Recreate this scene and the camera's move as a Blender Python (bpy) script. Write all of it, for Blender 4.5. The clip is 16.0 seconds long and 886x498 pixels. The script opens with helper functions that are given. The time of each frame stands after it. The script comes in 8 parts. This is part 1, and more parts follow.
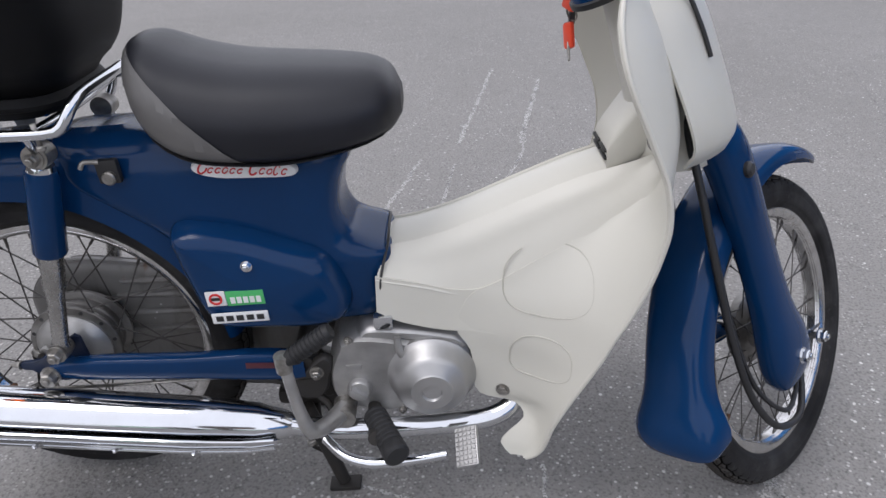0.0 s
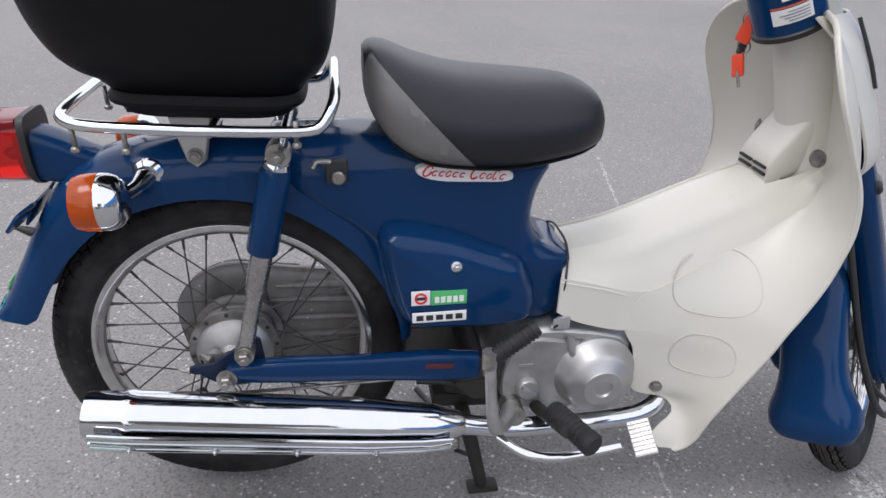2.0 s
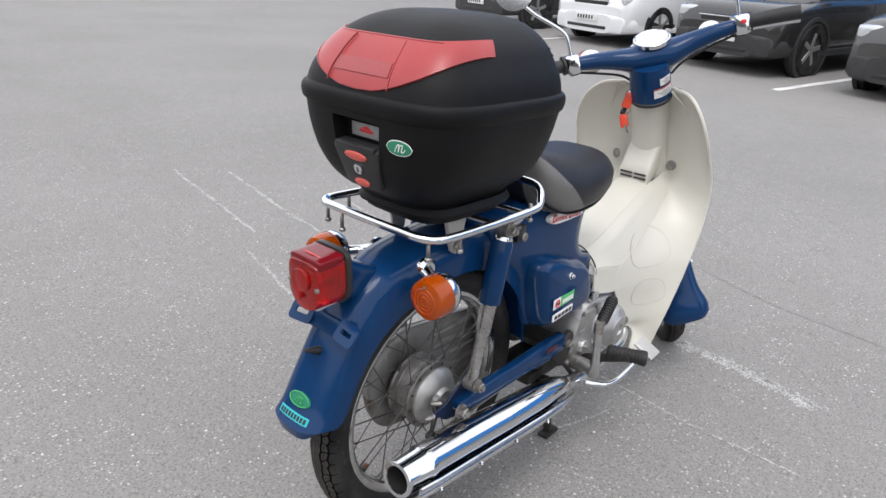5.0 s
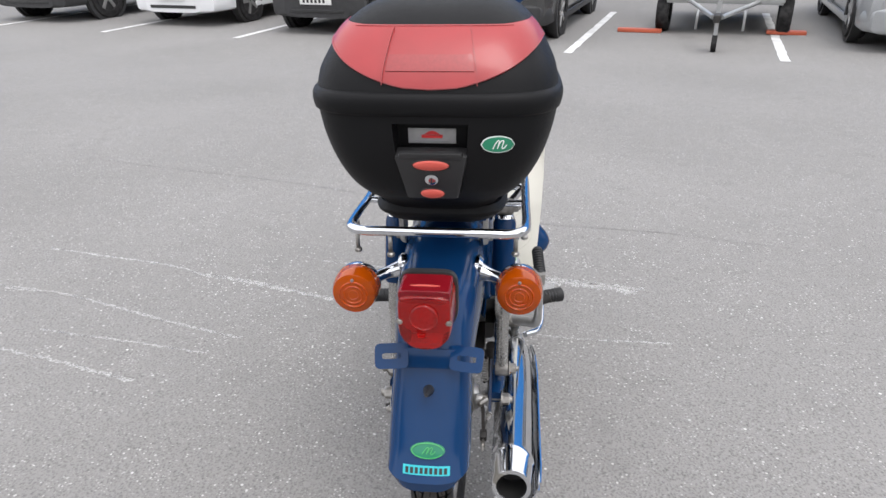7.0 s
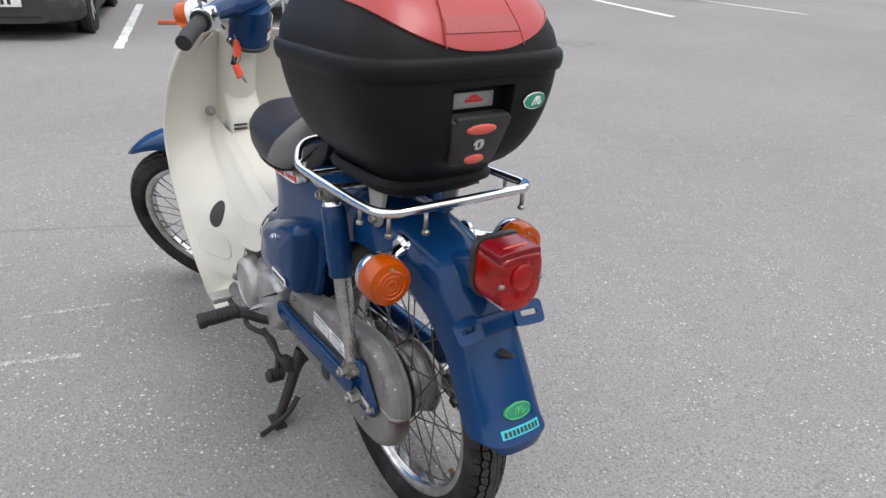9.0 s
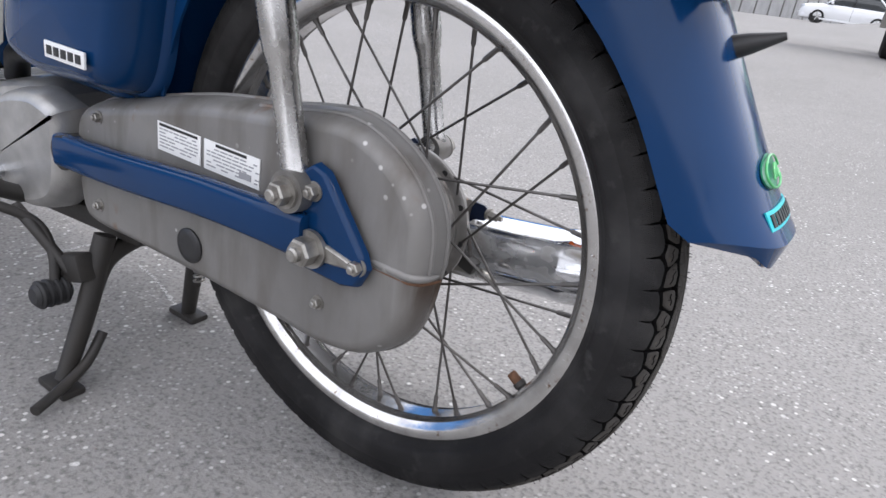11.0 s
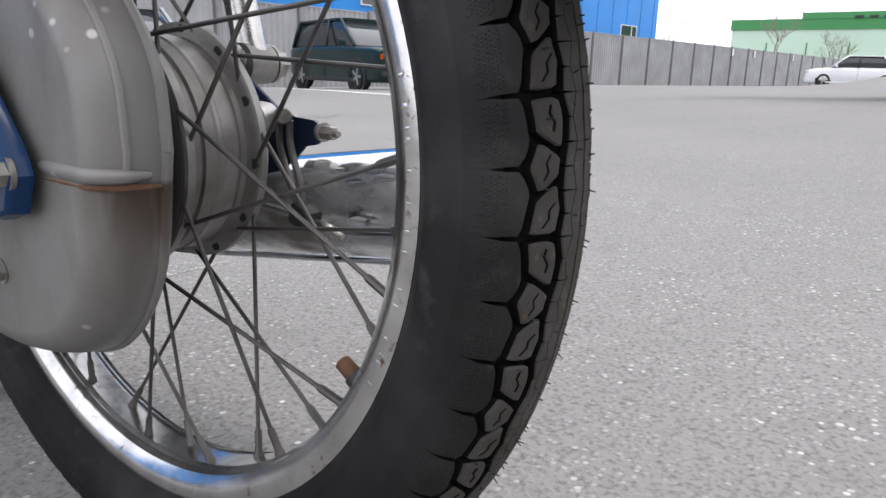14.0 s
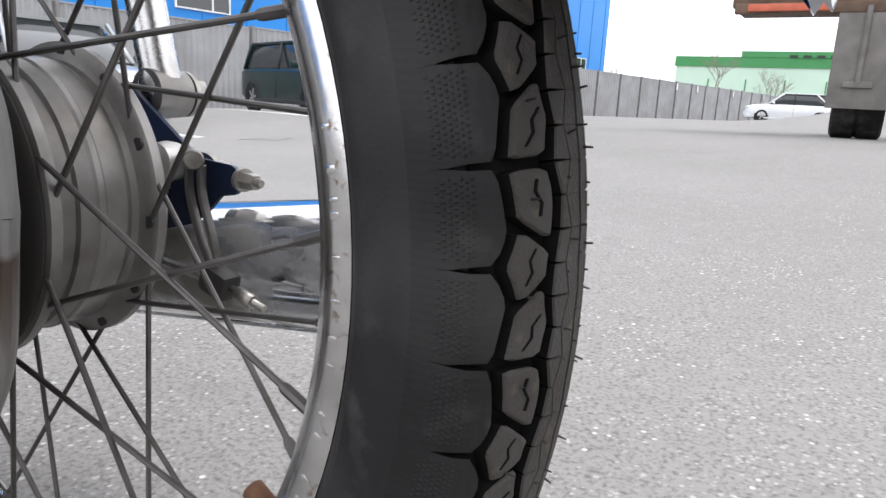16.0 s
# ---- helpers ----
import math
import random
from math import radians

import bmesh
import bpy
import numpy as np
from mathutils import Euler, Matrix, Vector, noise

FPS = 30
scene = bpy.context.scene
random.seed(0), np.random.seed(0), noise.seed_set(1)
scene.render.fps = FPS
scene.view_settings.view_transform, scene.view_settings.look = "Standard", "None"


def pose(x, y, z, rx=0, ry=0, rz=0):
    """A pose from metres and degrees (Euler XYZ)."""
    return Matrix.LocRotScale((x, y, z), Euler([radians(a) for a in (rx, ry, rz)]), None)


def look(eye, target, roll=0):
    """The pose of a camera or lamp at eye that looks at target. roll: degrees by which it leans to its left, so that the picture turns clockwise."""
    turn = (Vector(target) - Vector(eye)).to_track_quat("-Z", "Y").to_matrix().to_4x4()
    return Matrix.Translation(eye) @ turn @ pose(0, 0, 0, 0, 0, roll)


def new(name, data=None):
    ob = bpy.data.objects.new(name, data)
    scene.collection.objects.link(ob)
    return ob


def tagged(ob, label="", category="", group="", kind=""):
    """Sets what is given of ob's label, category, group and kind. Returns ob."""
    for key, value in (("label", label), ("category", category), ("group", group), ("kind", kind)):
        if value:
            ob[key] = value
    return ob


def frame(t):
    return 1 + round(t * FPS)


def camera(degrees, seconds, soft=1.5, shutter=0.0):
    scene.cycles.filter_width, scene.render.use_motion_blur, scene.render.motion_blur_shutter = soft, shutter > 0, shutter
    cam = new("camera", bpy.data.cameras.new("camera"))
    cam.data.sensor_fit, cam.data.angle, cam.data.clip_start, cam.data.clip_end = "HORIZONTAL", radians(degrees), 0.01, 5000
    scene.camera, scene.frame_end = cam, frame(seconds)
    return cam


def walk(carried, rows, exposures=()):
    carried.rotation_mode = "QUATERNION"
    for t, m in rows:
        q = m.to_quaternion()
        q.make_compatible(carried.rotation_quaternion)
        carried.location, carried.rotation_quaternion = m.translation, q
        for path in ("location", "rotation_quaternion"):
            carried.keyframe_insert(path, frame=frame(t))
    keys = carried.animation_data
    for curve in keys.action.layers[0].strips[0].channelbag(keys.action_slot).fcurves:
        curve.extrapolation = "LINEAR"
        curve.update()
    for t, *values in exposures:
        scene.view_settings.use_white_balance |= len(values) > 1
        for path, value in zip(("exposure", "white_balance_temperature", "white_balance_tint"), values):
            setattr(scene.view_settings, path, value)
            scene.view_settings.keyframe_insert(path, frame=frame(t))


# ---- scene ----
cam = camera(66.1, 16.0)
PATH = [
    (0, (0.649, -0.938, 0.951), (0.611, 0.793, -0.05), -4.5),
    (0.5, (0.556, -1.042, 0.956), (0.603, 0.746, 0.061), -4.2),
    (1, (0.453, -1.063, 0.943), (0.608, 0.733, 0.077), -2.7),
    (1.5, (0.347, -1.016, 0.94), (0.57, 0.753, 0.034), -1.9),
    (2, (0.205, -0.98, 0.953), (0.473, 0.775, 0.032), 0.8),
    (2.5, (0.001, -1.015, 0.985), (0.497, 0.693, 0.069), 2.4),
    (3, (-0.171, -1.053, 1.024), (0.492, 0.599, 0.113), 1.3),
    (3.5, (-0.323, -0.982, 1.033), (0.566, 0.551, 0.107), 2.0),
    (4, (-0.478, -0.923, 1.063), (0.588, 0.5, 0.148), 3.4),
    (4.5, (-0.731, -0.868, 1.114), (0.519, 0.438, 0.261), 4.5),
    (4.7, (-0.794, -0.843, 1.136), (0.511, 0.425, 0.306), 3.6),
    (6.8, (-1.082, -0.168, 1.137), (0.699, 0.097, 0.266), -0.8),
    (7, (-1.071, -0.114, 1.135), (0.72, 0.081, 0.266), -1.0),
    (7.5, (-1.049, 0.029, 1.123), (0.717, -0.092, 0.193), 1.2),
    (8, (-1.049, 0.222, 1.124), (0.661, -0.259, 0.204), 3.1),
    (8.2, (-1.051, 0.309, 1.113), (0.63, -0.321, 0.232), 3.5),
    (10.3, (-0.481, 0.695, 0.946), (0.621, -0.67, -0.015), 7.6),
    (10.5, (-0.435, 0.652, 0.853), (0.576, -0.781, -0.108), 8.9),
    (10.7, (-0.372, 0.62, 0.743), (0.518, -0.917, -0.177), 8.9),
    (11, (-0.352, 0.507, 0.53), (0.583, -1.08, -0.248), 9.0),
    (11.5, (-0.331, 0.428, 0.354), (0.595, -1.268, -0.163), 6.9),
    (12, (-0.329, 0.396, 0.343), (0.637, -1.291, -0.129), 5.6),
    (12.5, (-0.353, 0.346, 0.356), (0.617, -1.352, -0.065), 4.4),
    (13, (-0.367, 0.294, 0.35), (0.674, -1.355, -0.094), 2.4),
    (13.5, (-0.373, 0.249, 0.339), (0.722, -1.352, -0.151), 1.7),
    (14, (-0.375, 0.244, 0.336), (0.719, -1.354, -0.16), 1.6),
    (14.5, (-0.356, 0.209, 0.334), (0.681, -1.447, -0.094), 1.7),
    (15, (-0.345, 0.175, 0.332), (0.642, -1.514, -0.084), 2.4),
    (15.5, (-0.334, 0.166, 0.329), (0.651, -1.523, -0.089), 3.2),
    (16, (-0.332, 0.177, 0.344), (0.654, -1.511, -0.076), 3.2),
]
walk(cam, [(t, look(e, g, r)) for t, e, g, r in PATH], exposures=[(0.0, -0.20, 6210, 14), (0.5, -0.04, 6210, 14), (1.0, 0.02, 6210, 14), (2.0, 0.0, 6250, 14), (3.5, 0.09, 6360, 12), (4.7, 0.18, 6420, 11), (7.0, 0.33, 6420, 11), (8.2, 0.20, 6420, 11), (10.5, 0.32, 6330, 12), (11.0, 0.5, 6270, 13), (12.5, 0.21, 6270, 13), (14.0, 0.35, 6390, 12), (14.5, 0.38, 6400, 11), (16.0, 0.6, 6430, 11)])

# ---- light ----
world = bpy.data.worlds.new("overcast_sky")
world.use_nodes = True
scene.world = world
wn = world.node_tree.nodes
sky = wn.new("ShaderNodeTexSky")
sky.sky_type, sky.sun_disc = "NISHITA", False
sky.sun_elevation, sky.sun_rotation = radians(52), radians(250)
sky.air_density, sky.dust_density = 1.0, 4.0
cloud = wn.new("ShaderNodeMixRGB")
cloud.inputs["Fac"].default_value = 0.86
cloud.inputs["Color2"].default_value = (12.55, 12.65, 13.1, 1)
world.node_tree.links.new(sky.outputs[0], cloud.inputs["Color1"])
world.node_tree.links.new(cloud.outputs[0], wn["Background"].inputs["Color"])
wn["Background"].inputs["Strength"].default_value = 0.125
sun = new("sun", bpy.data.lights.new("sun", "SUN"))
sun.data.energy, sun.data.angle, sun.data.color = 1.1, radians(25), (1.0, 0.97, 0.93)
sun.matrix_world = look((0, 0, 20), (3.5, 2.0, 10.0))


# ---- materials ----
def material(name, color, rough=0.5, metal=0.0, vary=0.12, scale=8.0, bump=0.0, bump_scale=200.0, coat=0.0, grime=0.0, spec=0.5, noise_rough=0.08):
    """A surface with two scales of variation: broad tone and fine grain, with gloss and relief that follow them."""
    m = bpy.data.materials.new(name)
    m.use_nodes = True
    n, k = m.node_tree.nodes, m.node_tree.links
    b = n["Principled BSDF"]
    b.inputs["Metallic"].default_value = metal
    b.inputs["Coat Weight"].default_value = coat
    b.inputs["Coat Roughness"].default_value = 0.06
    b.inputs["Specular IOR Level"].default_value = spec
    co = n.new("ShaderNodeTexCoord")
    big, fine = n.new("ShaderNodeTexNoise"), n.new("ShaderNodeTexNoise")
    big.inputs["Scale"].default_value, big.inputs["Detail"].default_value = scale, 4
    fine.inputs["Scale"].default_value, fine.inputs["Detail"].default_value = bump_scale, 3
    for t in (big, fine):
        k.new(co.outputs["Object"], t.inputs["Vector"])
    ramp = n.new("ShaderNodeValToRGB")
    lo = [c * (1 - vary) for c in color]
    hi = [min(1, c * (1 + vary)) for c in color]
    if grime:
        lo = [c * (1 - grime) + g * grime for c, g in zip(lo, (0.10, 0.085, 0.07))]
    ramp.color_ramp.elements[0].color, ramp.color_ramp.elements[1].color = (*lo, 1), (*hi, 1)
    ramp.color_ramp.elements[0].position, ramp.color_ramp.elements[1].position = 0.3, 0.7
    k.new(big.outputs["Fac"], ramp.inputs["Fac"])
    k.new(ramp.outputs[0], b.inputs["Base Color"])
    rr = n.new("ShaderNodeMapRange")
    rr.inputs["To Min"].default_value, rr.inputs["To Max"].default_value = max(0.02, rough - noise_rough), rough + noise_rough
    k.new(fine.outputs["Fac"], rr.inputs["Value"])
    k.new(rr.outputs[0], b.inputs["Roughness"])
    if bump:
        bp = n.new("ShaderNodeBump")
        bp.inputs["Strength"].default_value, bp.inputs["Distance"].default_value = bump, 0.002
        k.new(fine.outputs["Fac"], bp.inputs["Height"])
        k.new(bp.outputs[0], b.inputs["Normal"])
    return m


def lens(name, color, rough=0.12, clear=0.35):
    """Coloured lamp glass with ribbed relief."""
    m = material(name, color, rough, vary=0.1, scale=20, coat=0.15)
    b = m.node_tree.nodes["Principled BSDF"]
    b.inputs["Transmission Weight"].default_value = clear
    b.inputs["IOR"].default_value = 1.45
    b.inputs["Specular IOR Level"].default_value = 0.24
    # moulded prisms
    n, k = m.node_tree.nodes, m.node_tree.links
    v, bp, co = n.new("ShaderNodeTexVoronoi"), n.new("ShaderNodeBump"), n.new("ShaderNodeTexCoord")
    v.inputs["Scale"].default_value, v.inputs["Randomness"].default_value = 230, 0.15
    bp.inputs["Strength"].default_value, bp.inputs["Distance"].default_value = 0.18, 0.0010
    k.new(co.outputs["Object"], v.inputs["Vector"])
    k.new(v.outputs["Distance"], bp.inputs["Height"])
    k.new(bp.outputs[0], b.inputs["Normal"])
    return m


def asphalt_material():
    m = bpy.data.materials.new("worn_asphalt")
    m.use_nodes = True
    n, k = m.node_tree.nodes, m.node_tree.links
    b = n["Principled BSDF"]
    co = n.new("ShaderNodeTexCoord")

    def tex(kind, scale, **kw):
        t = n.new(kind)
        t.inputs["Scale"].default_value = scale
        for key, v in kw.items():
            t.inputs[key].default_value = v
        k.new(co.outputs["Object"], t.inputs["Vector"])
        return t

    def mix(a, c, fac, how="MIX"):
        x = n.new("ShaderNodeMixRGB")
        x.blend_type = how
        for sock, v in (("Color1", a), ("Color2", c), ("Fac", fac)):
            if isinstance(v, (tuple, float)):
                x.inputs[sock].default_value = v
            else:
                k.new(v, x.inputs[sock])
        return x.outputs[0]

    def step(src, a, c):
        r = n.new("ShaderNodeMapRange")
        r.inputs["From Min"].default_value, r.inputs["From Max"].default_value = a, c
        k.new(src, r.inputs["Value"])
        return r.outputs[0]

    blot, mid, grain = tex("ShaderNodeTexNoise", 0.55, Detail=5.0), tex("ShaderNodeTexNoise", 7.0, Detail=6.0), tex("ShaderNodeTexNoise", 165.0, Detail=3.0)
    base = mix((0.233, 0.226, 0.217, 1), (0.261, 0.253, 0.244, 1), step(blot.outputs["Fac"], 0.35, 0.65))
    base = mix(base, (0.215, 0.209, 0.201, 1), step(mid.outputs["Fac"], 0.55, 0.85))
    base = mix(base, (0.130, 0.127, 0.122, 1), step(grain.outputs["Fac"], 0.48, 0.74))
    # stones set in the binder: pale chips of several sizes
    for size, lo, hi, col in ((110.0, 0.31, 0.20, (0.365, 0.356, 0.343, 1)), (64.0, 0.22, 0.14, (0.52, 0.505, 0.485, 1)), (33.0, 0.15, 0.09, (0.58, 0.57, 0.55, 1)), (21.0, 0.10, 0.065, (0.66, 0.65, 0.63, 1))):
        v = tex("ShaderNodeTexVoronoi", size)
        patch = tex("ShaderNodeTexNoise", size * 0.11, Detail=2.0)
        chip = n.new("ShaderNodeMath")
        chip.operation = "MULTIPLY"
        k.new(step(v.outputs["Distance"], lo, hi), chip.inputs[0])
        k.new(step(patch.outputs["Fac"], *((0.43, 0.58) if size > 60 else (0.46, 0.60))), chip.inputs[1])
        some = n.new("ShaderNodeMath")
        some.operation = "MULTIPLY"
        k.new(chip.outputs[0], some.inputs[0])
        k.new(step(v.outputs["Color"], *((0.33, 0.46) if size > 60 else (0.40, 0.54))), some.inputs[1])
        base = mix(base, col, some.outputs[0])
    k.new(base, b.inputs["Base Color"])
    b.inputs["Roughness"].default_value = 0.92
    b.inputs["Specular IOR Level"].default_value = 0.2
    bp = n.new("ShaderNodeBump")
    bp.inputs["Strength"].default_value, bp.inputs["Distance"].default_value = 0.7, 0.003
    k.new(grain.outputs["Fac"], bp.inputs["Height"])
    # rounded stones standing a little proud of the worn binder
    stone, proud = tex("ShaderNodeTexVoronoi", 62.0), n.new("ShaderNodeBump")
    proud.invert = True
    proud.inputs["Strength"].default_value, proud.inputs["Distance"].default_value = 0.4, 0.004
    k.new(step(stone.outputs["Distance"], 0.15, 0.75), proud.inputs["Height"])
    k.new(bp.outputs[0], proud.inputs["Normal"])
    k.new(proud.outputs[0], b.inputs["Normal"])
    return m


def knurled_rubber():
    """Shoulder rubber with a fine diamond pattern."""
    m = material("knurled_rubber", (0.0165, 0.0161, 0.0165), 0.62, vary=0.5, scale=11, grime=0.03, spec=0.14)
    n, k = m.node_tree.nodes, m.node_tree.links
    v, bp, co = n.new("ShaderNodeTexVoronoi"), n.new("ShaderNodeBump"), n.new("ShaderNodeTexCoord")
    v.distance, v.inputs["Scale"].default_value, v.inputs["Randomness"].default_value = "MANHATTAN", 420, 0.25
    bp.inputs["Strength"].default_value, bp.inputs["Distance"].default_value = 0.16, 0.0010
    k.new(co.outputs["Object"], v.inputs["Vector"])
    k.new(v.outputs["Distance"], bp.inputs["Height"])
    k.new(bp.outputs[0], n["Principled BSDF"].inputs["Normal"])
    return m


def layer(m, mask_nodes, color, rough=None):
    """Lays a stain of one colour over a material where the mask is white."""
    n, k = m.node_tree.nodes, m.node_tree.links
    b = n["Principled BSDF"]
    mx = n.new("ShaderNodeMixRGB")
    old = b.inputs["Base Color"].links[0].from_socket
    k.new(old, mx.inputs["Color1"])
    mx.inputs["Color2"].default_value = (*color, 1)
    k.new(mask_nodes, mx.inputs["Fac"])
    k.new(mx.outputs[0], b.inputs["Base Color"])
    return m


def mask(m, src, lo, hi):
    r = m.node_tree.nodes.new("ShaderNodeMapRange")
    r.inputs["From Min"].default_value, r.inputs["From Max"].default_value = lo, hi
    m.node_tree.links.new(src, r.inputs["Value"])
    return r.outputs[0]


def times(m, a, b):
    x = m.node_tree.nodes.new("ShaderNodeMath")
    x.operation = "MULTIPLY"
    m.node_tree.links.new(a, x.inputs[0])
    m.node_tree.links.new(b, x.inputs[1])
    return x.outputs[0]


def texture(m, kind, scale, stretch=(1, 1, 1), detail=4.0):
    n, k = m.node_tree.nodes, m.node_tree.links
    co, mp, t = n.new("ShaderNodeTexCoord"), n.new("ShaderNodeMapping"), n.new(kind)
    mp.inputs["Scale"].default_value = stretch
    t.inputs["Scale"].default_value = scale
    if kind == "ShaderNodeTexNoise":
        t.inputs["Detail"].default_value = detail
    k.new(co.outputs["Object"], mp.inputs["Vector"])
    k.new(mp.outputs[0], t.inputs["Vector"])
    return t


def stained_paint():
    """Old silver paint with running brown stains and pale spatter."""
    m = material("stained_silver_paint", (0.202, 0.196, 0.188), 0.46, 0.25, vary=0.20, scale=7, bump=0.06, bump_scale=260, grime=0.06)
    run = texture(m, "ShaderNodeTexNoise", 26, (1, 1, 0.22), 5)
    layer(m, mask(m, run.outputs["Fac"], 0.48, 0.74), (0.112, 0.101, 0.088))
    spot, where = texture(m, "ShaderNodeTexVoronoi", 62), texture(m, "ShaderNodeTexNoise", 9)
    layer(m, times(m, mask(m, spot.outputs["Distance"], 0.17, 0.10), mask(m, where.outputs["Fac"], 0.56, 0.62)), (0.50, 0.49, 0.47))
    # brown runs below the seam at the rear end
    n, k = m.node_tree.nodes, m.node_tree.links
    co, xyz = n.new("ShaderNodeTexCoord"), n.new("ShaderNodeSeparateXYZ")
    k.new(co.outputs["Object"], xyz.inputs[0])
    drip = texture(m, "ShaderNodeTexNoise", 75, (1, 1, 0.12), 5)
    below = times(m, mask(m, xyz.outputs["Z"], 0.2855, 0.2825), mask(m, xyz.outputs["Z"], 0.205, 0.275))
    at_end = mask(m, xyz.outputs["X"], -0.066, -0.086)
    layer(m, times(m, times(m, below, at_end), mask(m, drip.outputs["Fac"], 0.20, 0.52)), (0.060, 0.042, 0.030))
    rust, broad = texture(m, "ShaderNodeTexNoise", 60, (1, 1, 0.5), 6), texture(m, "ShaderNodeTexNoise", 6)
    layer(m, times(m, mask(m, rust.outputs["Fac"], 0.62, 0.72), mask(m, broad.outputs["Fac"], 0.5, 0.62)), (0.17, 0.085, 0.04))
    return m


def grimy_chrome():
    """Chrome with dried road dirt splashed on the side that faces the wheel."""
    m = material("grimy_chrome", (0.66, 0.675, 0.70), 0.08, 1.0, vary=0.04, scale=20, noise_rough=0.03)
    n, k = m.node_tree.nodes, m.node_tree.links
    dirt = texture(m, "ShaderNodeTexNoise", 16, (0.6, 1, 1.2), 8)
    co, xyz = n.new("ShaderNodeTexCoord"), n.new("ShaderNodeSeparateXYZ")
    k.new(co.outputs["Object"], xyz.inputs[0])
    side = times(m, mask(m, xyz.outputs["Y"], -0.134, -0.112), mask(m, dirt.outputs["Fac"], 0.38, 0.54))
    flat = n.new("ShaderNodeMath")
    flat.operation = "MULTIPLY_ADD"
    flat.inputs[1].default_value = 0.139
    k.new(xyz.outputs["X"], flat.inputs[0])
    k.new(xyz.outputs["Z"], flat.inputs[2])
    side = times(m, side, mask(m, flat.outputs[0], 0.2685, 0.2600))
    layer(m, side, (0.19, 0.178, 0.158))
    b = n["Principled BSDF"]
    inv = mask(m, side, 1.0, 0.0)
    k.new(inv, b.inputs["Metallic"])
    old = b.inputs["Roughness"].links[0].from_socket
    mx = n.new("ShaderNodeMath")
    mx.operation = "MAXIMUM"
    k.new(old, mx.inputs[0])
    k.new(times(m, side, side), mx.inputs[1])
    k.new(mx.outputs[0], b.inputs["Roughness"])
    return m


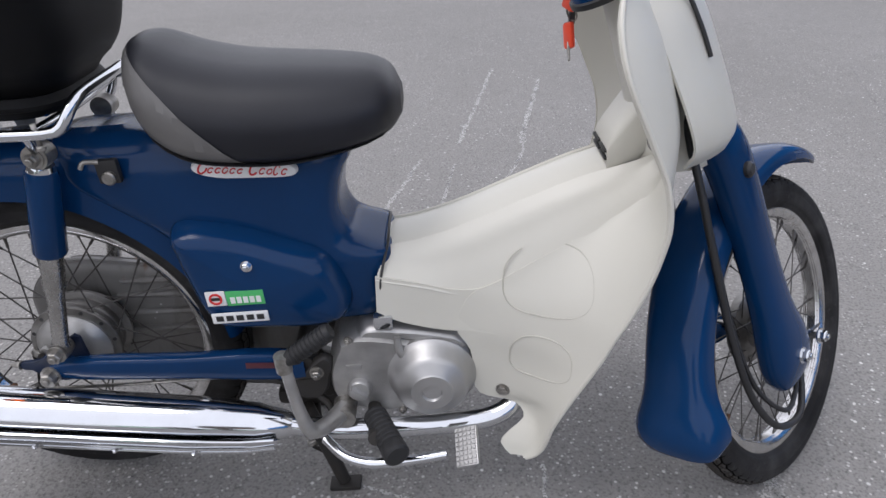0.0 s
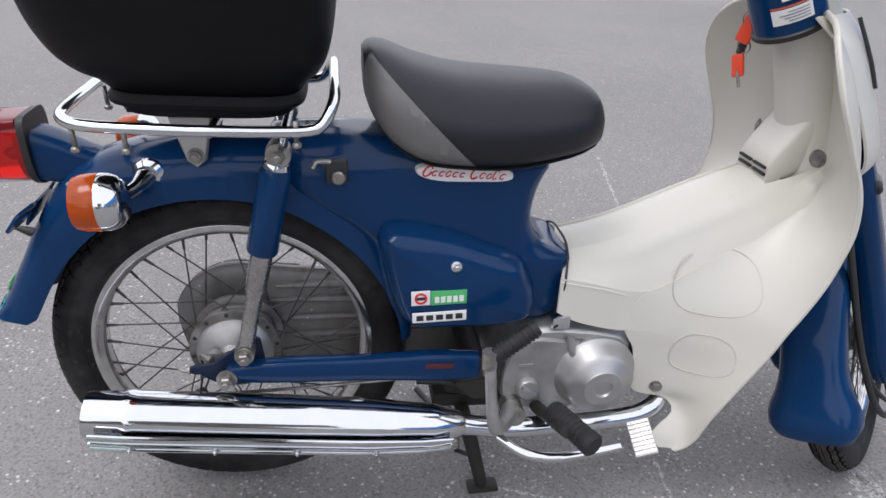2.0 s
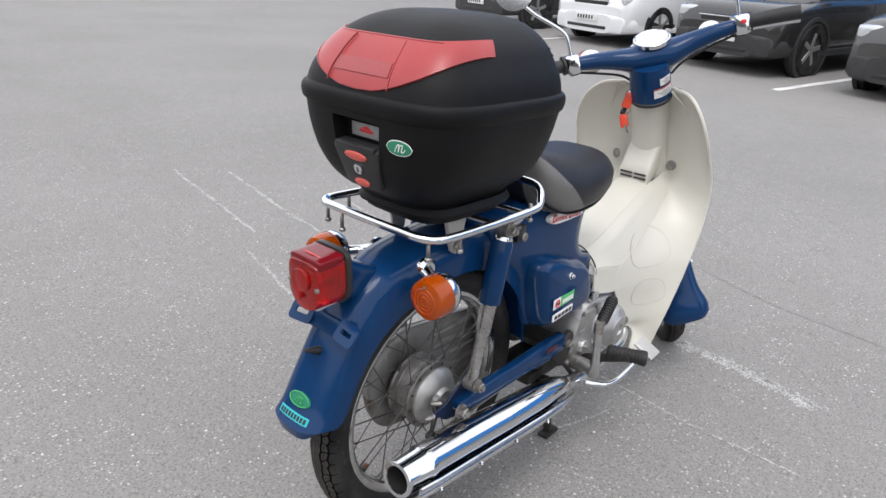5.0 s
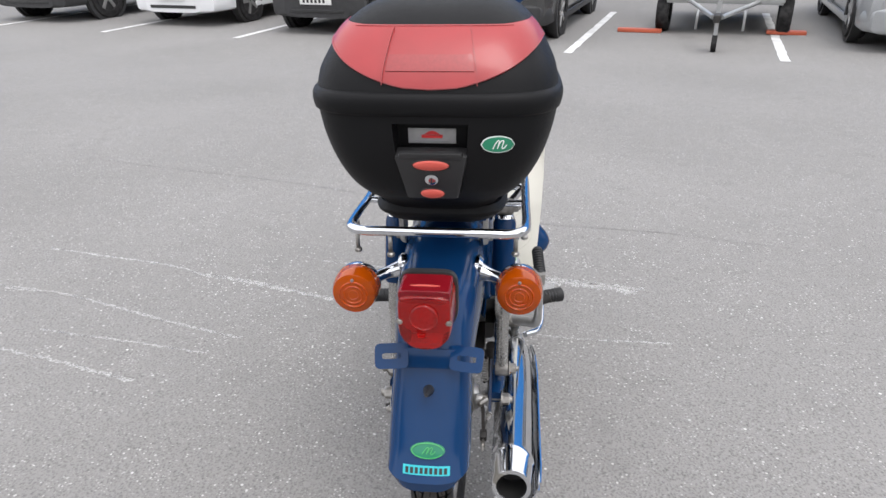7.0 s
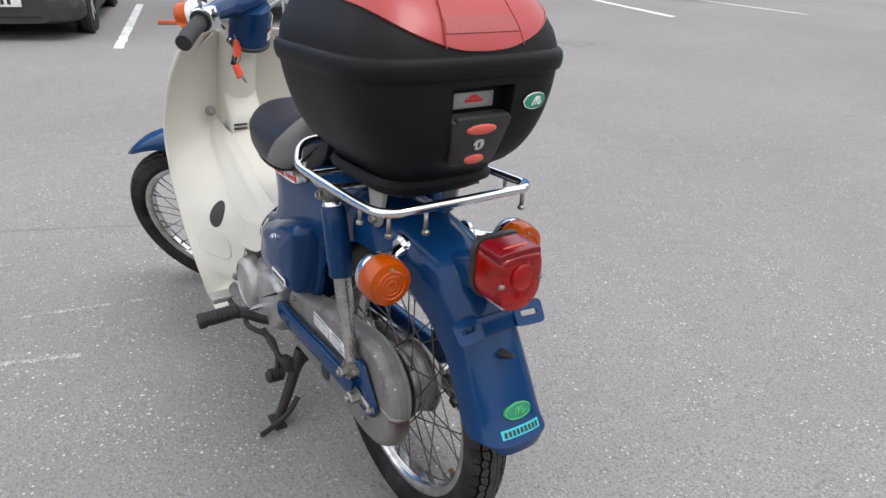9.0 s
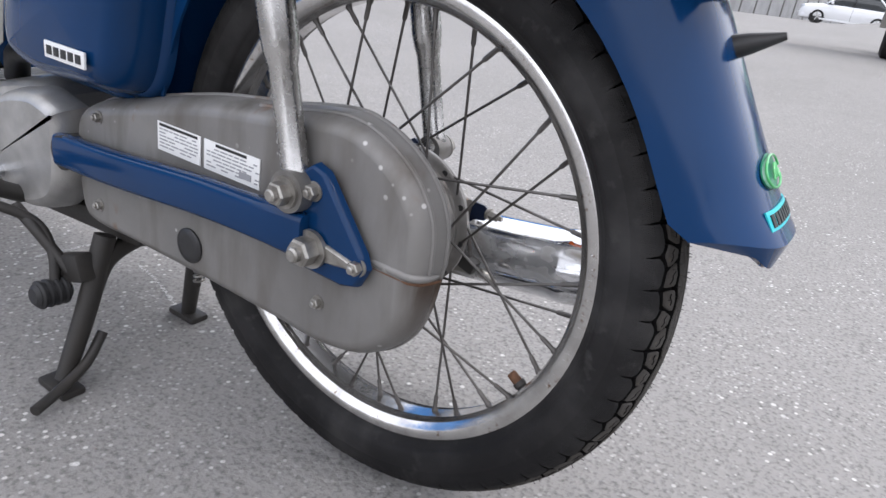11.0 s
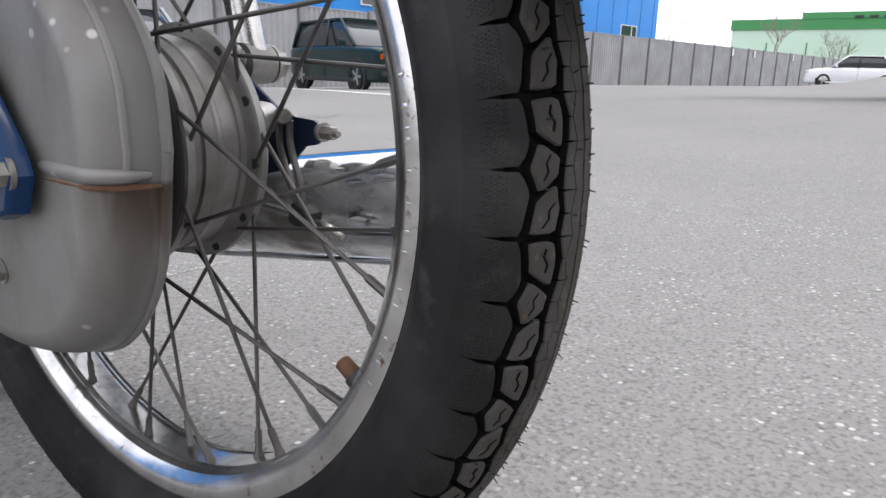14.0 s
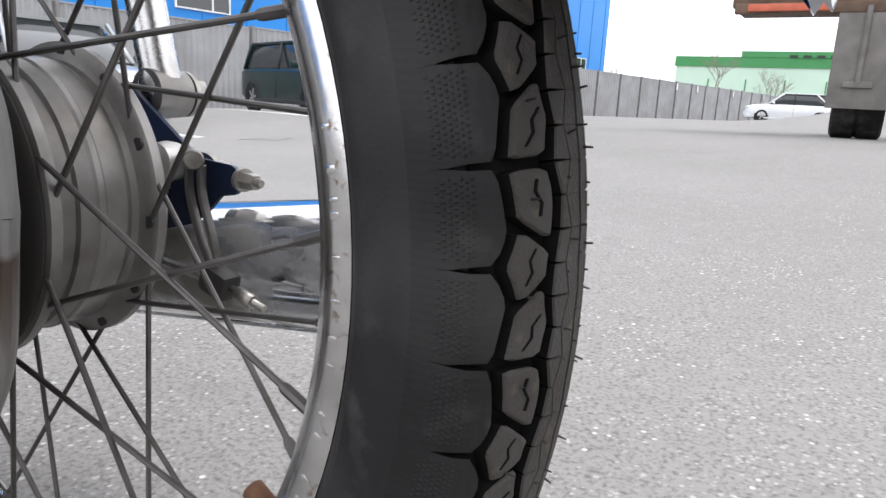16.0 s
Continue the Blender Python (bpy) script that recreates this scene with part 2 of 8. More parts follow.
M = dict(
    asphalt=asphalt_material(),
    blue=material("blue_paint", (0.0037, 0.0315, 0.102), 0.15, vary=0.12, scale=5, coat=0.08, spec=0.20, bump=0.02, bump_scale=60),
    # the blue paint again, darkened for the shade on the inner axle plate
    navy=material("shaded_blue_paint", (0.0032, 0.013, 0.042), 0.38, vary=0.3, scale=30, grime=0.12, spec=0.3),
    cream=material("cream_plastic", (0.60, 0.585, 0.52), 0.36, vary=0.035, scale=4, bump=0.03, bump_scale=400),
    vinyl=material("black_vinyl", (0.0125, 0.013, 0.0175), 0.42, spec=0.34, vary=0.15, scale=9, bump=0.15, bump_scale=900),
    greyvinyl=material("grey_vinyl", (0.135, 0.130, 0.125), 0.5, vary=0.10, scale=9, bump=0.15, bump_scale=900),
    case=material("black_textured_plastic", (0.0055, 0.0055, 0.0061), 0.50, vary=0.2, scale=7, bump=0.25, bump_scale=1100, spec=0.17),
    black=material("black_plastic", (0.018, 0.018, 0.019), 0.45, vary=0.2, scale=20),
    rubber=material("tyre_rubber", (0.0205, 0.0200, 0.0206), 0.62, vary=0.5, scale=11, bump=0.15, bump_scale=600, grime=0.03, spec=0.14),
    tread=material("dusty_tread_rubber", (0.045, 0.0425, 0.040), 0.8, vary=0.45, scale=45, bump=0.35, bump_scale=900, grime=0.25, spec=0.2),
    lug=knurled_rubber(),
    # dust-free rubber, its colour lowered further to hold the shade in the grooves
    groove=material("shaded_clean_rubber", (0.0038, 0.0037, 0.0038), 0.75, vary=0.3, scale=60, spec=0.1),
    casepaint=stained_paint(),
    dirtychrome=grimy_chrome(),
    grip=material("grip_rubber", (0.016, 0.016, 0.017), 0.6, vary=0.2, scale=30, bump=0.2, bump_scale=500),
    chrome=material("chrome", (0.66, 0.675, 0.70), 0.07, 1.0, vary=0.04, scale=20, noise_rough=0.03),
    rim=material("chromed_rim", (0.60, 0.595, 0.59), 0.20, 1.0, vary=0.15, scale=40, noise_rough=0.10, bump=0.03, bump_scale=200, grime=0.10),
    spoke=material("dull_zinc_spoke", (0.105, 0.10, 0.096), 0.45, 0.8, vary=0.25, scale=60, grime=0.2),
    alloy=material("cast_aluminium", (0.44, 0.435, 0.425), 0.42, 0.75, vary=0.16, scale=24, bump=0.2, bump_scale=420, grime=0.15),
    bright=material("machined_aluminium", (0.44, 0.436, 0.43), 0.42, 0.8, vary=0.08, scale=20, noise_rough=0.04),
    dull=material("dull_chromed_tube", (0.46, 0.455, 0.445), 0.26, 1.0, vary=0.15, scale=30, grime=0.12),
    fencepost=material("weathered_post", (0.19, 0.187, 0.183), 0.9, vary=0.15, scale=3, spec=0.1),
    hub=material("grimy_cast_hub", (0.205, 0.199, 0.190), 0.42, 0.7, vary=0.35, scale=30, bump=0.07, bump_scale=420, grime=0.35),
    silver=material("silver_painted_steel", (0.40, 0.392, 0.375), 0.42, 0.35, vary=0.09, scale=10, bump=0.05, bump_scale=260, grime=0.08),
    steel=material("zinc_steel", (0.35, 0.338, 0.315), 0.42, 0.85, vary=0.3, scale=60, grime=0.35),
    rust=material("rusty_steel", (0.12, 0.058, 0.030), 0.8, 0.1, vary=0.4, scale=90, bump=0.3),
    dark=material("blackened_steel", (0.020, 0.019, 0.018), 0.55, 0.2, vary=0.3, scale=30, bump=0.1, grime=0.2),
    red=lens("red_lamp_lens", (0.76, 0.010, 0.008), 0.10, 0.80),
    reddeep=lens("deep_red_lamp_lens", (0.20, 0.006, 0.012), 0.12, 0.25),
    amber=lens("amber_lamp_lens", (0.86, 0.135, 0.002), 0.08, 0.62),
    redpanel=material("red_reflector_plastic", (0.33, 0.031, 0.033), 0.36, vary=0.10, scale=12, coat=0.08, bump=0.06, bump_scale=500),
    darkred=material("dark_red_reflector", (0.30, 0.035, 0.036), 0.35, vary=0.1, scale=200, coat=0.3),
    fadedred=material("faded_red_print", (0.075, 0.014, 0.022), 0.5, vary=0.2, scale=80),
    redbutton=material("red_button", (0.62, 0.10, 0.075), 0.4, vary=0.06),
    white=material("white_label", (0.78, 0.78, 0.77), 0.4, vary=0.03),
    greylabel=material("grey_metal_label", (0.36, 0.36, 0.36), 0.4, 0.3, vary=0.1, scale=60),
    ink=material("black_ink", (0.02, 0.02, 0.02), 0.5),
    greyink=material("grey_ink", (0.30, 0.30, 0.31), 0.5),
    green=material("green_sticker", (0.015, 0.21, 0.11), 0.35, coat=0.3),
    lime=material("lime_sticker", (0.07, 0.42, 0.13), 0.35, coat=0.3),
    teal=material("turquoise_sticker", (0.03, 0.50, 0.56), 0.4),
    redink=material("red_ink", (0.62, 0.03, 0.03), 0.45),
    orange=material("orange_red_paint", (0.50, 0.11, 0.055), 0.45),
    tagred=material("red_key_tag", (0.80, 0.075, 0.03), 0.35, coat=0.4),
    glass=material("clear_lens", (0.50, 0.51, 0.52), 0.08, vary=0.02, coat=0.8),
    creamline=material("darker_cream_line", (0.50, 0.485, 0.425), 0.6, vary=0.1, scale=40),
    linepaint=material("worn_white_road_paint", (0.62, 0.62, 0.61), 0.85, vary=0.18, scale=6, bump=0.3, bump_scale=150),
    scratch=material("pale_scraped_asphalt", (0.41, 0.403, 0.392), 0.9, vary=0.25, scale=40, bump=0.4, bump_scale=200),
    crack=material("dark_asphalt_crack", (0.205, 0.20, 0.195), 0.95, vary=0.3, scale=30),
    carwhite=material("white_car_paint", (0.72, 0.73, 0.74), 0.2, vary=0.03, scale=2, coat=0.8),
    carblack=material("black_car_paint", (0.016, 0.017, 0.018), 0.25, vary=0.2, scale=2, coat=0.7, grime=0.08),
    cargrey=material("dark_grey_car_paint", (0.045, 0.045, 0.045), 0.3, vary=0.2, scale=2, coat=0.7),
    carsilver=material("silver_car_paint", (0.33, 0.34, 0.345), 0.3, 0.3, vary=0.05, scale=2, coat=0.7),
    cargreen=material("dark_green_car_paint", (0.005, 0.020, 0.018), 0.30, vary=0.2, scale=2, coat=0.25, spec=0.3),
    carglass=material("tinted_car_glass", (0.03, 0.035, 0.038), 0.06, vary=0.1, coat=0.5),
    carplastic=material("black_bumper_plastic", (0.028, 0.028, 0.029), 0.55, vary=0.2, scale=10),
    headlight=material("car_headlamp", (0.62, 0.64, 0.66), 0.1, 0.3, vary=0.1, scale=20, coat=0.8),
    plate=material("white_plate", (0.70, 0.70, 0.69), 0.5),
    fence=material("galvanised_sheet", (0.31, 0.315, 0.325), 0.5, 0.25, vary=0.12, scale=1.2, grime=0.1),
    bluewall=material("blue_cladding", (0.006, 0.205, 0.60), 0.42, vary=0.05, scale=0.5),
    mint=material("pale_green_cladding", (0.50, 0.66, 0.54), 0.6, vary=0.05, scale=0.2),
    greenwall=material("green_cladding", (0.045, 0.24, 0.075), 0.55, vary=0.06, scale=0.2),
    backdropwall=material("backdrop_wall", (0.15, 0.14, 0.125), 0.85, vary=0.25, scale=0.8, bump=0.2, bump_scale=20),
    mudflap=material("dirty_mudflap", (0.165, 0.155, 0.142), 0.85, vary=0.2, scale=5, bump=0.3),
    truckbox=material("brown_truck_underside", (0.12, 0.075, 0.05), 0.75, vary=0.4, scale=4),
    bark=material("bare_branches", (0.20, 0.17, 0.14), 0.9, vary=0.2),
    trailer=material("galvanised_trailer", (0.42, 0.43, 0.43), 0.4, 0.5, vary=0.12, scale=3),
)


# ---- building tools ----
def part(name, bm, mat, parent=None, label="", smooth=40):
    """Links a bmesh as one mesh object under a thing or a part."""
    me = bpy.data.meshes.new(name)
    bmesh.ops.recalc_face_normals(bm, faces=bm.faces[:])
    bm.to_mesh(me)
    bm.free()
    me.materials.append(mat)
    if smooth:
        me.shade_smooth()
        me.set_sharp_from_angle(angle=radians(smooth))
        for f in me.polygons:
            if len(f.vertices) > 4:
                f.use_smooth = False
    ob = new(name, me)
    if parent is not None:
        ob.parent = parent
    if label:
        ob["label"] = label
    return ob


def thing(name, label, category, group="", at=None, kind=""):
    ob = new(name)
    ob.empty_display_size = 0.1
    if at is not None:
        ob.matrix_basis = at
    return tagged(ob, label, category, group, kind)


def V(*a):
    return Vector(a)


def spline(points, n):
    """n points along a smooth curve through the given ones (any number of values each)."""
    p = np.array([tuple(q) for q in points], float)
    gaps = np.maximum(np.linalg.norm(np.diff(p[:, :3] if p.shape[1] >= 3 else p, axis=0), axis=1), 1e-6)
    s = np.r_[0, np.cumsum(gaps)]
    tan = np.empty_like(p)
    tan[1:-1] = (p[2:] - p[:-2]) / (s[2:] - s[:-2])[:, None]
    tan[0], tan[-1] = (p[1] - p[0]) / gaps[0], (p[-1] - p[-2]) / gaps[-1]
    out = []
    for u in np.linspace(0, s[-1], n):
        i = min(np.searchsorted(s, u, side="right") - 1, len(p) - 2)
        h, t = gaps[i], (u - s[i]) / gaps[i]
        out.append(p[i] * (2 * t**3 - 3 * t**2 + 1) + tan[i] * h * (t**3 - 2 * t**2 + t) + p[i + 1] * (3 * t**2 - 2 * t**3) + tan[i + 1] * h * (t**3 - t**2))
    return out


def loft(rings, closed=True, caps=True, bm=None):
    bm = bm or bmesh.new()
    rows = [[bm.verts.new(p) for p in ring] for ring in rings]
    n = len(rows[0])
    for a, b in zip(rows, rows[1:]):
        for i in range(n if closed else n - 1):
            j = (i + 1) % n
            try:
                bm.faces.new((a[i], a[j], b[j], b[i]))
            except ValueError:
                pass
    if caps and closed:
        for ring in (rows[0][::-1], rows[-1]):
            try:
                bm.faces.new(ring)
            except ValueError:
                pass
    return bm


def frame_of(d):
    d = Vector(d).normalized()
    side = d.cross(V(0, 0, 1)) if abs(d.z) < 0.95 else d.cross(V(1, 0, 0))
    side.normalize()
    return d, side, side.cross(d).normalized()


def tube(points, radius, sides=12, n=0, caps=True, bm=None, flat=1.0):
    """A round bar along points; radius is one number or one per point."""
    rad = list(radius) if isinstance(radius, (list, tuple)) else [radius] * len(points)
    rows = [(*p, r) for p, r in zip(points, rad)]
    if n:
        rows = spline(rows, n)
    pts = [Vector(r[:3]) for r in rows]
    rings, up = [], None
    for i, p in enumerate(pts):
        d = (pts[min(i + 1, len(pts) - 1)] - pts[max(i - 1, 0)]).normalized()
        if up is None:
            _, _, up = frame_of(d)
        side = d.cross(up).normalized()
        up = side.cross(d).normalized()
        r = rows[i][3]
        rings.append([p + (side * math.cos(a) + up * math.sin(a) * flat) * r for a in np.linspace(0, 2 * math.pi, sides, endpoint=False)])
    return loft(rings, caps=caps, bm=bm)


def lathe(profile, centre=(0, 0, 0), axis=(0, 1, 0), sides=48, caps=True, bm=None):
    """Turns (radius, height along the axis) rows round the axis."""
    d, s, u = frame_of(axis)
    c = Vector(centre)
    rings = [[c + d * h + (s * math.cos(a) + u * math.sin(a)) * max(r, 1e-4) for a in np.linspace(0, 2 * math.pi, sides, endpoint=False)] for r, h in profile]
    return loft(rings, caps=caps, bm=bm)


def ring_lathe(profile, centre, axis=(0, 1, 0), sides=96, bm=None):
    """A closed profile turned round the axis: a tyre or a hoop."""
    bm = bm or bmesh.new()
    d, s, u = frame_of(axis)
    c = Vector(centre)
    rows = []
    for a in np.linspace(0, 2 * math.pi, sides, endpoint=False):
        o = s * math.cos(a) + u * math.sin(a)
        rows.append([bm.verts.new(c + d * h + o * r) for r, h in profile])
    for a, b in zip(rows, rows[1:] + rows[:1]):
        for i in range(len(profile)):
            j = (i + 1) % len(profile)
            bm.faces.new((a[i], a[j], b[j], b[i]))
    return bm


def block(size, at=(0, 0, 0), bevel=0.0, turn=None, bm=None, segments=2):
    """A box with rounded edges."""
    own = bmesh.new()
    bmesh.ops.create_cube(own, size=1.0)
    bmesh.ops.scale(own, vec=Vector(size), verts=own.verts)
    if bevel:
        bmesh.ops.bevel(own, geom=own.edges[:], offset=bevel, segments=segments, affect="EDGES", profile=0.6)
    m = Matrix.Translation(at) @ (turn.to_4x4() if turn is not None else Matrix())
    own.transform(m)
    if bm is None:
        return own
    me = bpy.data.meshes.new("tmp")
    own.to_mesh(me)
    own.free()
    bm.from_mesh(me)
    bpy.data.meshes.remove(me)
    return bm


def pillow(outline, y0, y1, inset=0.02, rows=5, bm=None, n=0, dome=None, back=True):
    """A side panel: an outline in x and z, raised from y0 to y1 with rolled edges."""
    pts = [Vector((x, 0, z)) for x, z in outline]
    if n:
        loop = list(outline) + [outline[0]]
        pts = [Vector((x, 0, z)) for x, z, _ in spline([(x, z, 0) for x, z in loop], n)][:-1]
    area = sum(a.x * b.z - b.x * a.z for a, b in zip(pts, pts[1:] + pts[:1]))
    out = []
    for i, p in enumerate(pts):
        d = (pts[(i + 1) % len(pts)] - pts[i - 1]).normalized()
        out.append(Vector((-d.z, 0, d.x)) * (1 if area > 0 else -1))
    rings = []
    for k in range(rows + 1):
        a = k / rows * math.pi / 2
        ins, h = inset * (1 - math.cos(a)), y0 + (y1 - y0) * math.sin(a)
        rings.append([p + o * ins + Vector((0, h, 0)) for p, o in zip(pts, out)])
    if dome is not None:
        mid = sum(rings[-1], Vector()) / len(rings[-1])
        for f in (0.85, 0.68, 0.5, 0.32, 0.15, 0.03):
            rings.append([mid + (q - mid) * f + Vector((0, dome * (1 - f * f), 0)) for q in rings[rows]])
    bm = bm or bmesh.new()
    keep = [[bm.verts.new(q) for q in ring] for ring in rings]
    m = len(pts)
    for a, b in zip(keep, keep[1:]):
        for i in range(m):
            bm.faces.new((a[i], a[(i + 1) % m], b[(i + 1) % m], b[i]))
    bm.faces.new(keep[-1])
    if back:
        bm.faces.new(keep[0][::-1])
    return bm


def bolt(name, at, axis, r, parent, mat="steel", h=0.008, washer=True, label=""):
    """A hexagon head on a washer."""
    bm = lathe([(r * 1.35, 0), (r * 1.35, h * 0.25)], at, axis, 20) if washer else bmesh.new()
    d = Vector(axis).normalized()
    lathe([(r, 0), (r, h * 0.85), (r * 0.85, h)], Vector(at) + d * h * 0.2, axis, 6, bm=bm)
    lathe([(r * 0.55, 0), (r * 0.55, h * 0.5), (r * 0.4, h * 0.6)], Vector(at) + d * h, axis, 10, bm=bm)
    return part(name, bm, M[mat], parent, label, smooth=30)


def sheet(corner_rows, thick, bm=None):
    """A thin skin through a grid of points, given thickness along its normals."""
    bm = bm or bmesh.new()
    g = [[Vector(p) for p in row] for row in corner_rows]
    nr, nc = len(g), len(g[0])
    nor = [[None] * nc for _ in range(nr)]
    for i in range(nr):
        for j in range(nc):
            a = g[min(i + 1, nr - 1)][j] - g[max(i - 1, 0)][j]
            b = g[i][min(j + 1, nc - 1)] - g[i][max(j - 1, 0)]
            nn = a.cross(b)
            nor[i][j] = nn.normalized() if nn.length > 1e-9 else Vector((0, 0, 1))
    top = [[bm.verts.new(g[i][j]) for j in range(nc)] for i in range(nr)]
    low = [[bm.verts.new(g[i][j] - nor[i][j] * thick) for j in range(nc)] for i in range(nr)]
    for i in range(nr - 1):
        for j in range(nc - 1):
            bm.faces.new((top[i][j], top[i][j + 1], top[i + 1][j + 1], top[i + 1][j]))
            bm.faces.new((low[i][j], low[i + 1][j], low[i + 1][j + 1], low[i][j + 1]))
    rim = [(i, 0) for i in range(nr)] + [(nr - 1, j) for j in range(1, nc)] + [(i, nc - 1) for i in range(nr - 2, -1, -1)] + [(0, j) for j in range(nc - 2, 0, -1)]
    for (a, b), (c, d) in zip(rim, rim[1:] + rim[:1]):
        bm.faces.new((top[a][b], low[a][b], low[c][d], top[c][d]))
    return bm


for _m, _d in ((M["rubber"], 1.0), (M["lug"], 0.85)):
    # dried dust on the sidewalls: broad clouds, small scuffs and streaks
    layer(_m, mask(_m, texture(_m, "ShaderNodeTexNoise", 16.0, (1, 1, 1), 7).outputs["Fac"], 0.43, 0.66), (0.044 * _d, 0.043 * _d, 0.0425 * _d))
    layer(_m, mask(_m, texture(_m, "ShaderNodeTexNoise", 70.0, (1, 1, 1), 6).outputs["Fac"], 0.58, 0.74), (0.046 * _d, 0.045 * _d, 0.044 * _d))
    layer(_m, mask(_m, texture(_m, "ShaderNodeTexNoise", 5.0, (1, 1, 1), 5).outputs["Fac"], 0.50, 0.34), (0.0095 * _d, 0.0092 * _d, 0.0097 * _d))
layer(M["tread"], mask(M["tread"], texture(M["tread"], "ShaderNodeTexNoise", 120.0, (1, 1, 1), 5).outputs["Fac"], 0.60, 0.75), (0.10, 0.085, 0.066))


layer(M["rim"], times(M["rim"], mask(M["rim"], texture(M["rim"], "ShaderNodeTexNoise", 240.0, (1, 1, 1), 5).outputs["Fac"], 0.60, 0.70), mask(M["rim"], texture(M["rim"], "ShaderNodeTexNoise", 22.0).outputs["Fac"], 0.42, 0.60)), (0.22, 0.15, 0.10))
# scraped asphalt: broken, speckled touches with the old surface showing between them
_m = M["scratch"]
_n, _k = _m.node_tree.nodes, _m.node_tree.links
_out = next(q for q in _n if q.type == "OUTPUT_MATERIAL")
_clear, _mixed = _n.new("ShaderNodeBsdfTransparent"), _n.new("ShaderNodeMixShader")
_fine, _broad = texture(_m, "ShaderNodeTexNoise", 190.0), texture(_m, "ShaderNodeTexNoise", 13.0)
_cover = times(_m, mask(_m, _fine.outputs["Fac"], 0.34, 0.54), mask(_m, _broad.outputs["Fac"], 0.20, 0.46))
_k.new(_cover, _mixed.inputs[0])
_k.new(_clear.outputs[0], _mixed.inputs[1])
_k.new(_n["Principled BSDF"].outputs[0], _mixed.inputs[2])
_k.new(_mixed.outputs[0], _out.inputs["Surface"])


# ---- ground ----
def step(a, b, v):
    t = min(1.0, max(0.0, (v - a) / (b - a)))
    return t * t * (3 - 2 * t)


def ground_z(x, y):
    """The yard falls gently past the front wheel and rises a little to the far side."""
    fall = -0.062 * max(-0.6, min(x, 1.6)) if x < 1.6 else -0.0992 - 0.281 * min(1.0, (x - 1.6) / 5.6)
    z = fall * (step(-9.4, -4.5, y) if y < 0 else 1.0)
    z += 0.19 * step(2.0, 9.6, -y)
    z += 0.16 * step(10.0, 30.0, -y)
    z -= 0.023 * max(0.0, min(x, 40.0)) * step(4.0, 11.0, -y)
    z += 0.75 * math.exp(-((x + 2.0) ** 2) / 9 - ((y + 24) ** 2) / 34)
    return z


def build_ground():
    def axis(lo, hi, fine, near):
        vals, v, s = [0.0], 0.0, fine
        while v < hi:
            if v > near:
                s *= 1.22
            v += s
            vals.append(v)
        neg, v, s = [], 0.0, fine
        while v > lo:
            if v < -near:
                s *= 1.22
            v -= s
            neg.append(v)
        return neg[::-1] + vals

    xs, ys = axis(-900, 900, 0.22, 9), axis(-900, 900, 0.22, 9)
    bm = bmesh.new()
    rows = [[bm.verts.new((x, y, ground_z(x, y))) for x in xs] for y in ys]
    for a, b in zip(rows, rows[1:]):
        for i in range(len(xs) - 1):
            bm.faces.new((a[i], a[i + 1], b[i + 1], b[i]))
    return tagged(part("ground", bm, M["asphalt"]), "worn grey asphalt yard with pale stone chips", "ground", kind="structure")


build_ground()


def strip(name, points, width, mat, label, category, ragged=0.0, lift=0.004, n=24, group=""):
    """A flat mark that follows the ground; ragged: how unevenly its edges run."""
    bm, prev = bmesh.new(), None
    pts = spline([(x, y, 0) for x, y in points], n)
    for i, p in enumerate(pts):
        d = (Vector(pts[min(i + 1, n - 1)]) - Vector(pts[max(i - 1, 0)])).normalized()
        s = Vector((-d.y, d.x, 0)) * width / 2
        a, b = (Vector(p) + s * (1 + ragged * random.uniform(-1, 1)), Vector(p) - s * (1 + ragged * random.uniform(-1, 1)))
        if ragged:
            off = s.normalized() * random.uniform(-1, 1) * width * ragged * 0.3
            a, b = a + off, b + off
        row = [bm.verts.new((q.x, q.y, ground_z(q.x, q.y) + lift)) for q in (a, b)]
        if prev:
            bm.faces.new((prev[0], prev[1], row[1], row[0]))
        prev = row
    ob = part(name, bm, mat)
    return tagged(ob, label, category, group, kind="structure")


DIR = Vector((0.968, -0.25, 0))


def bay(y):
    """Where the parking line that begins at this y meets the lane."""
    return Vector((7.75 + 0.255 * (y + 0.76), y, 0))


for y in (8.85, 6.437, 4.008, 1.688, -0.759, -3.154, -5.55, -7.95, -10.35):
    a = bay(y)
    b = a + DIR * 4.3
    strip("parking_line", [(a.x, a.y), ((a.x + b.x) / 2, (a.y + b.y) / 2), (b.x, b.y)], 0.11, M["linepaint"], "worn white painted parking bay line", "parking line", 0.12, n=40, group="parking lines")
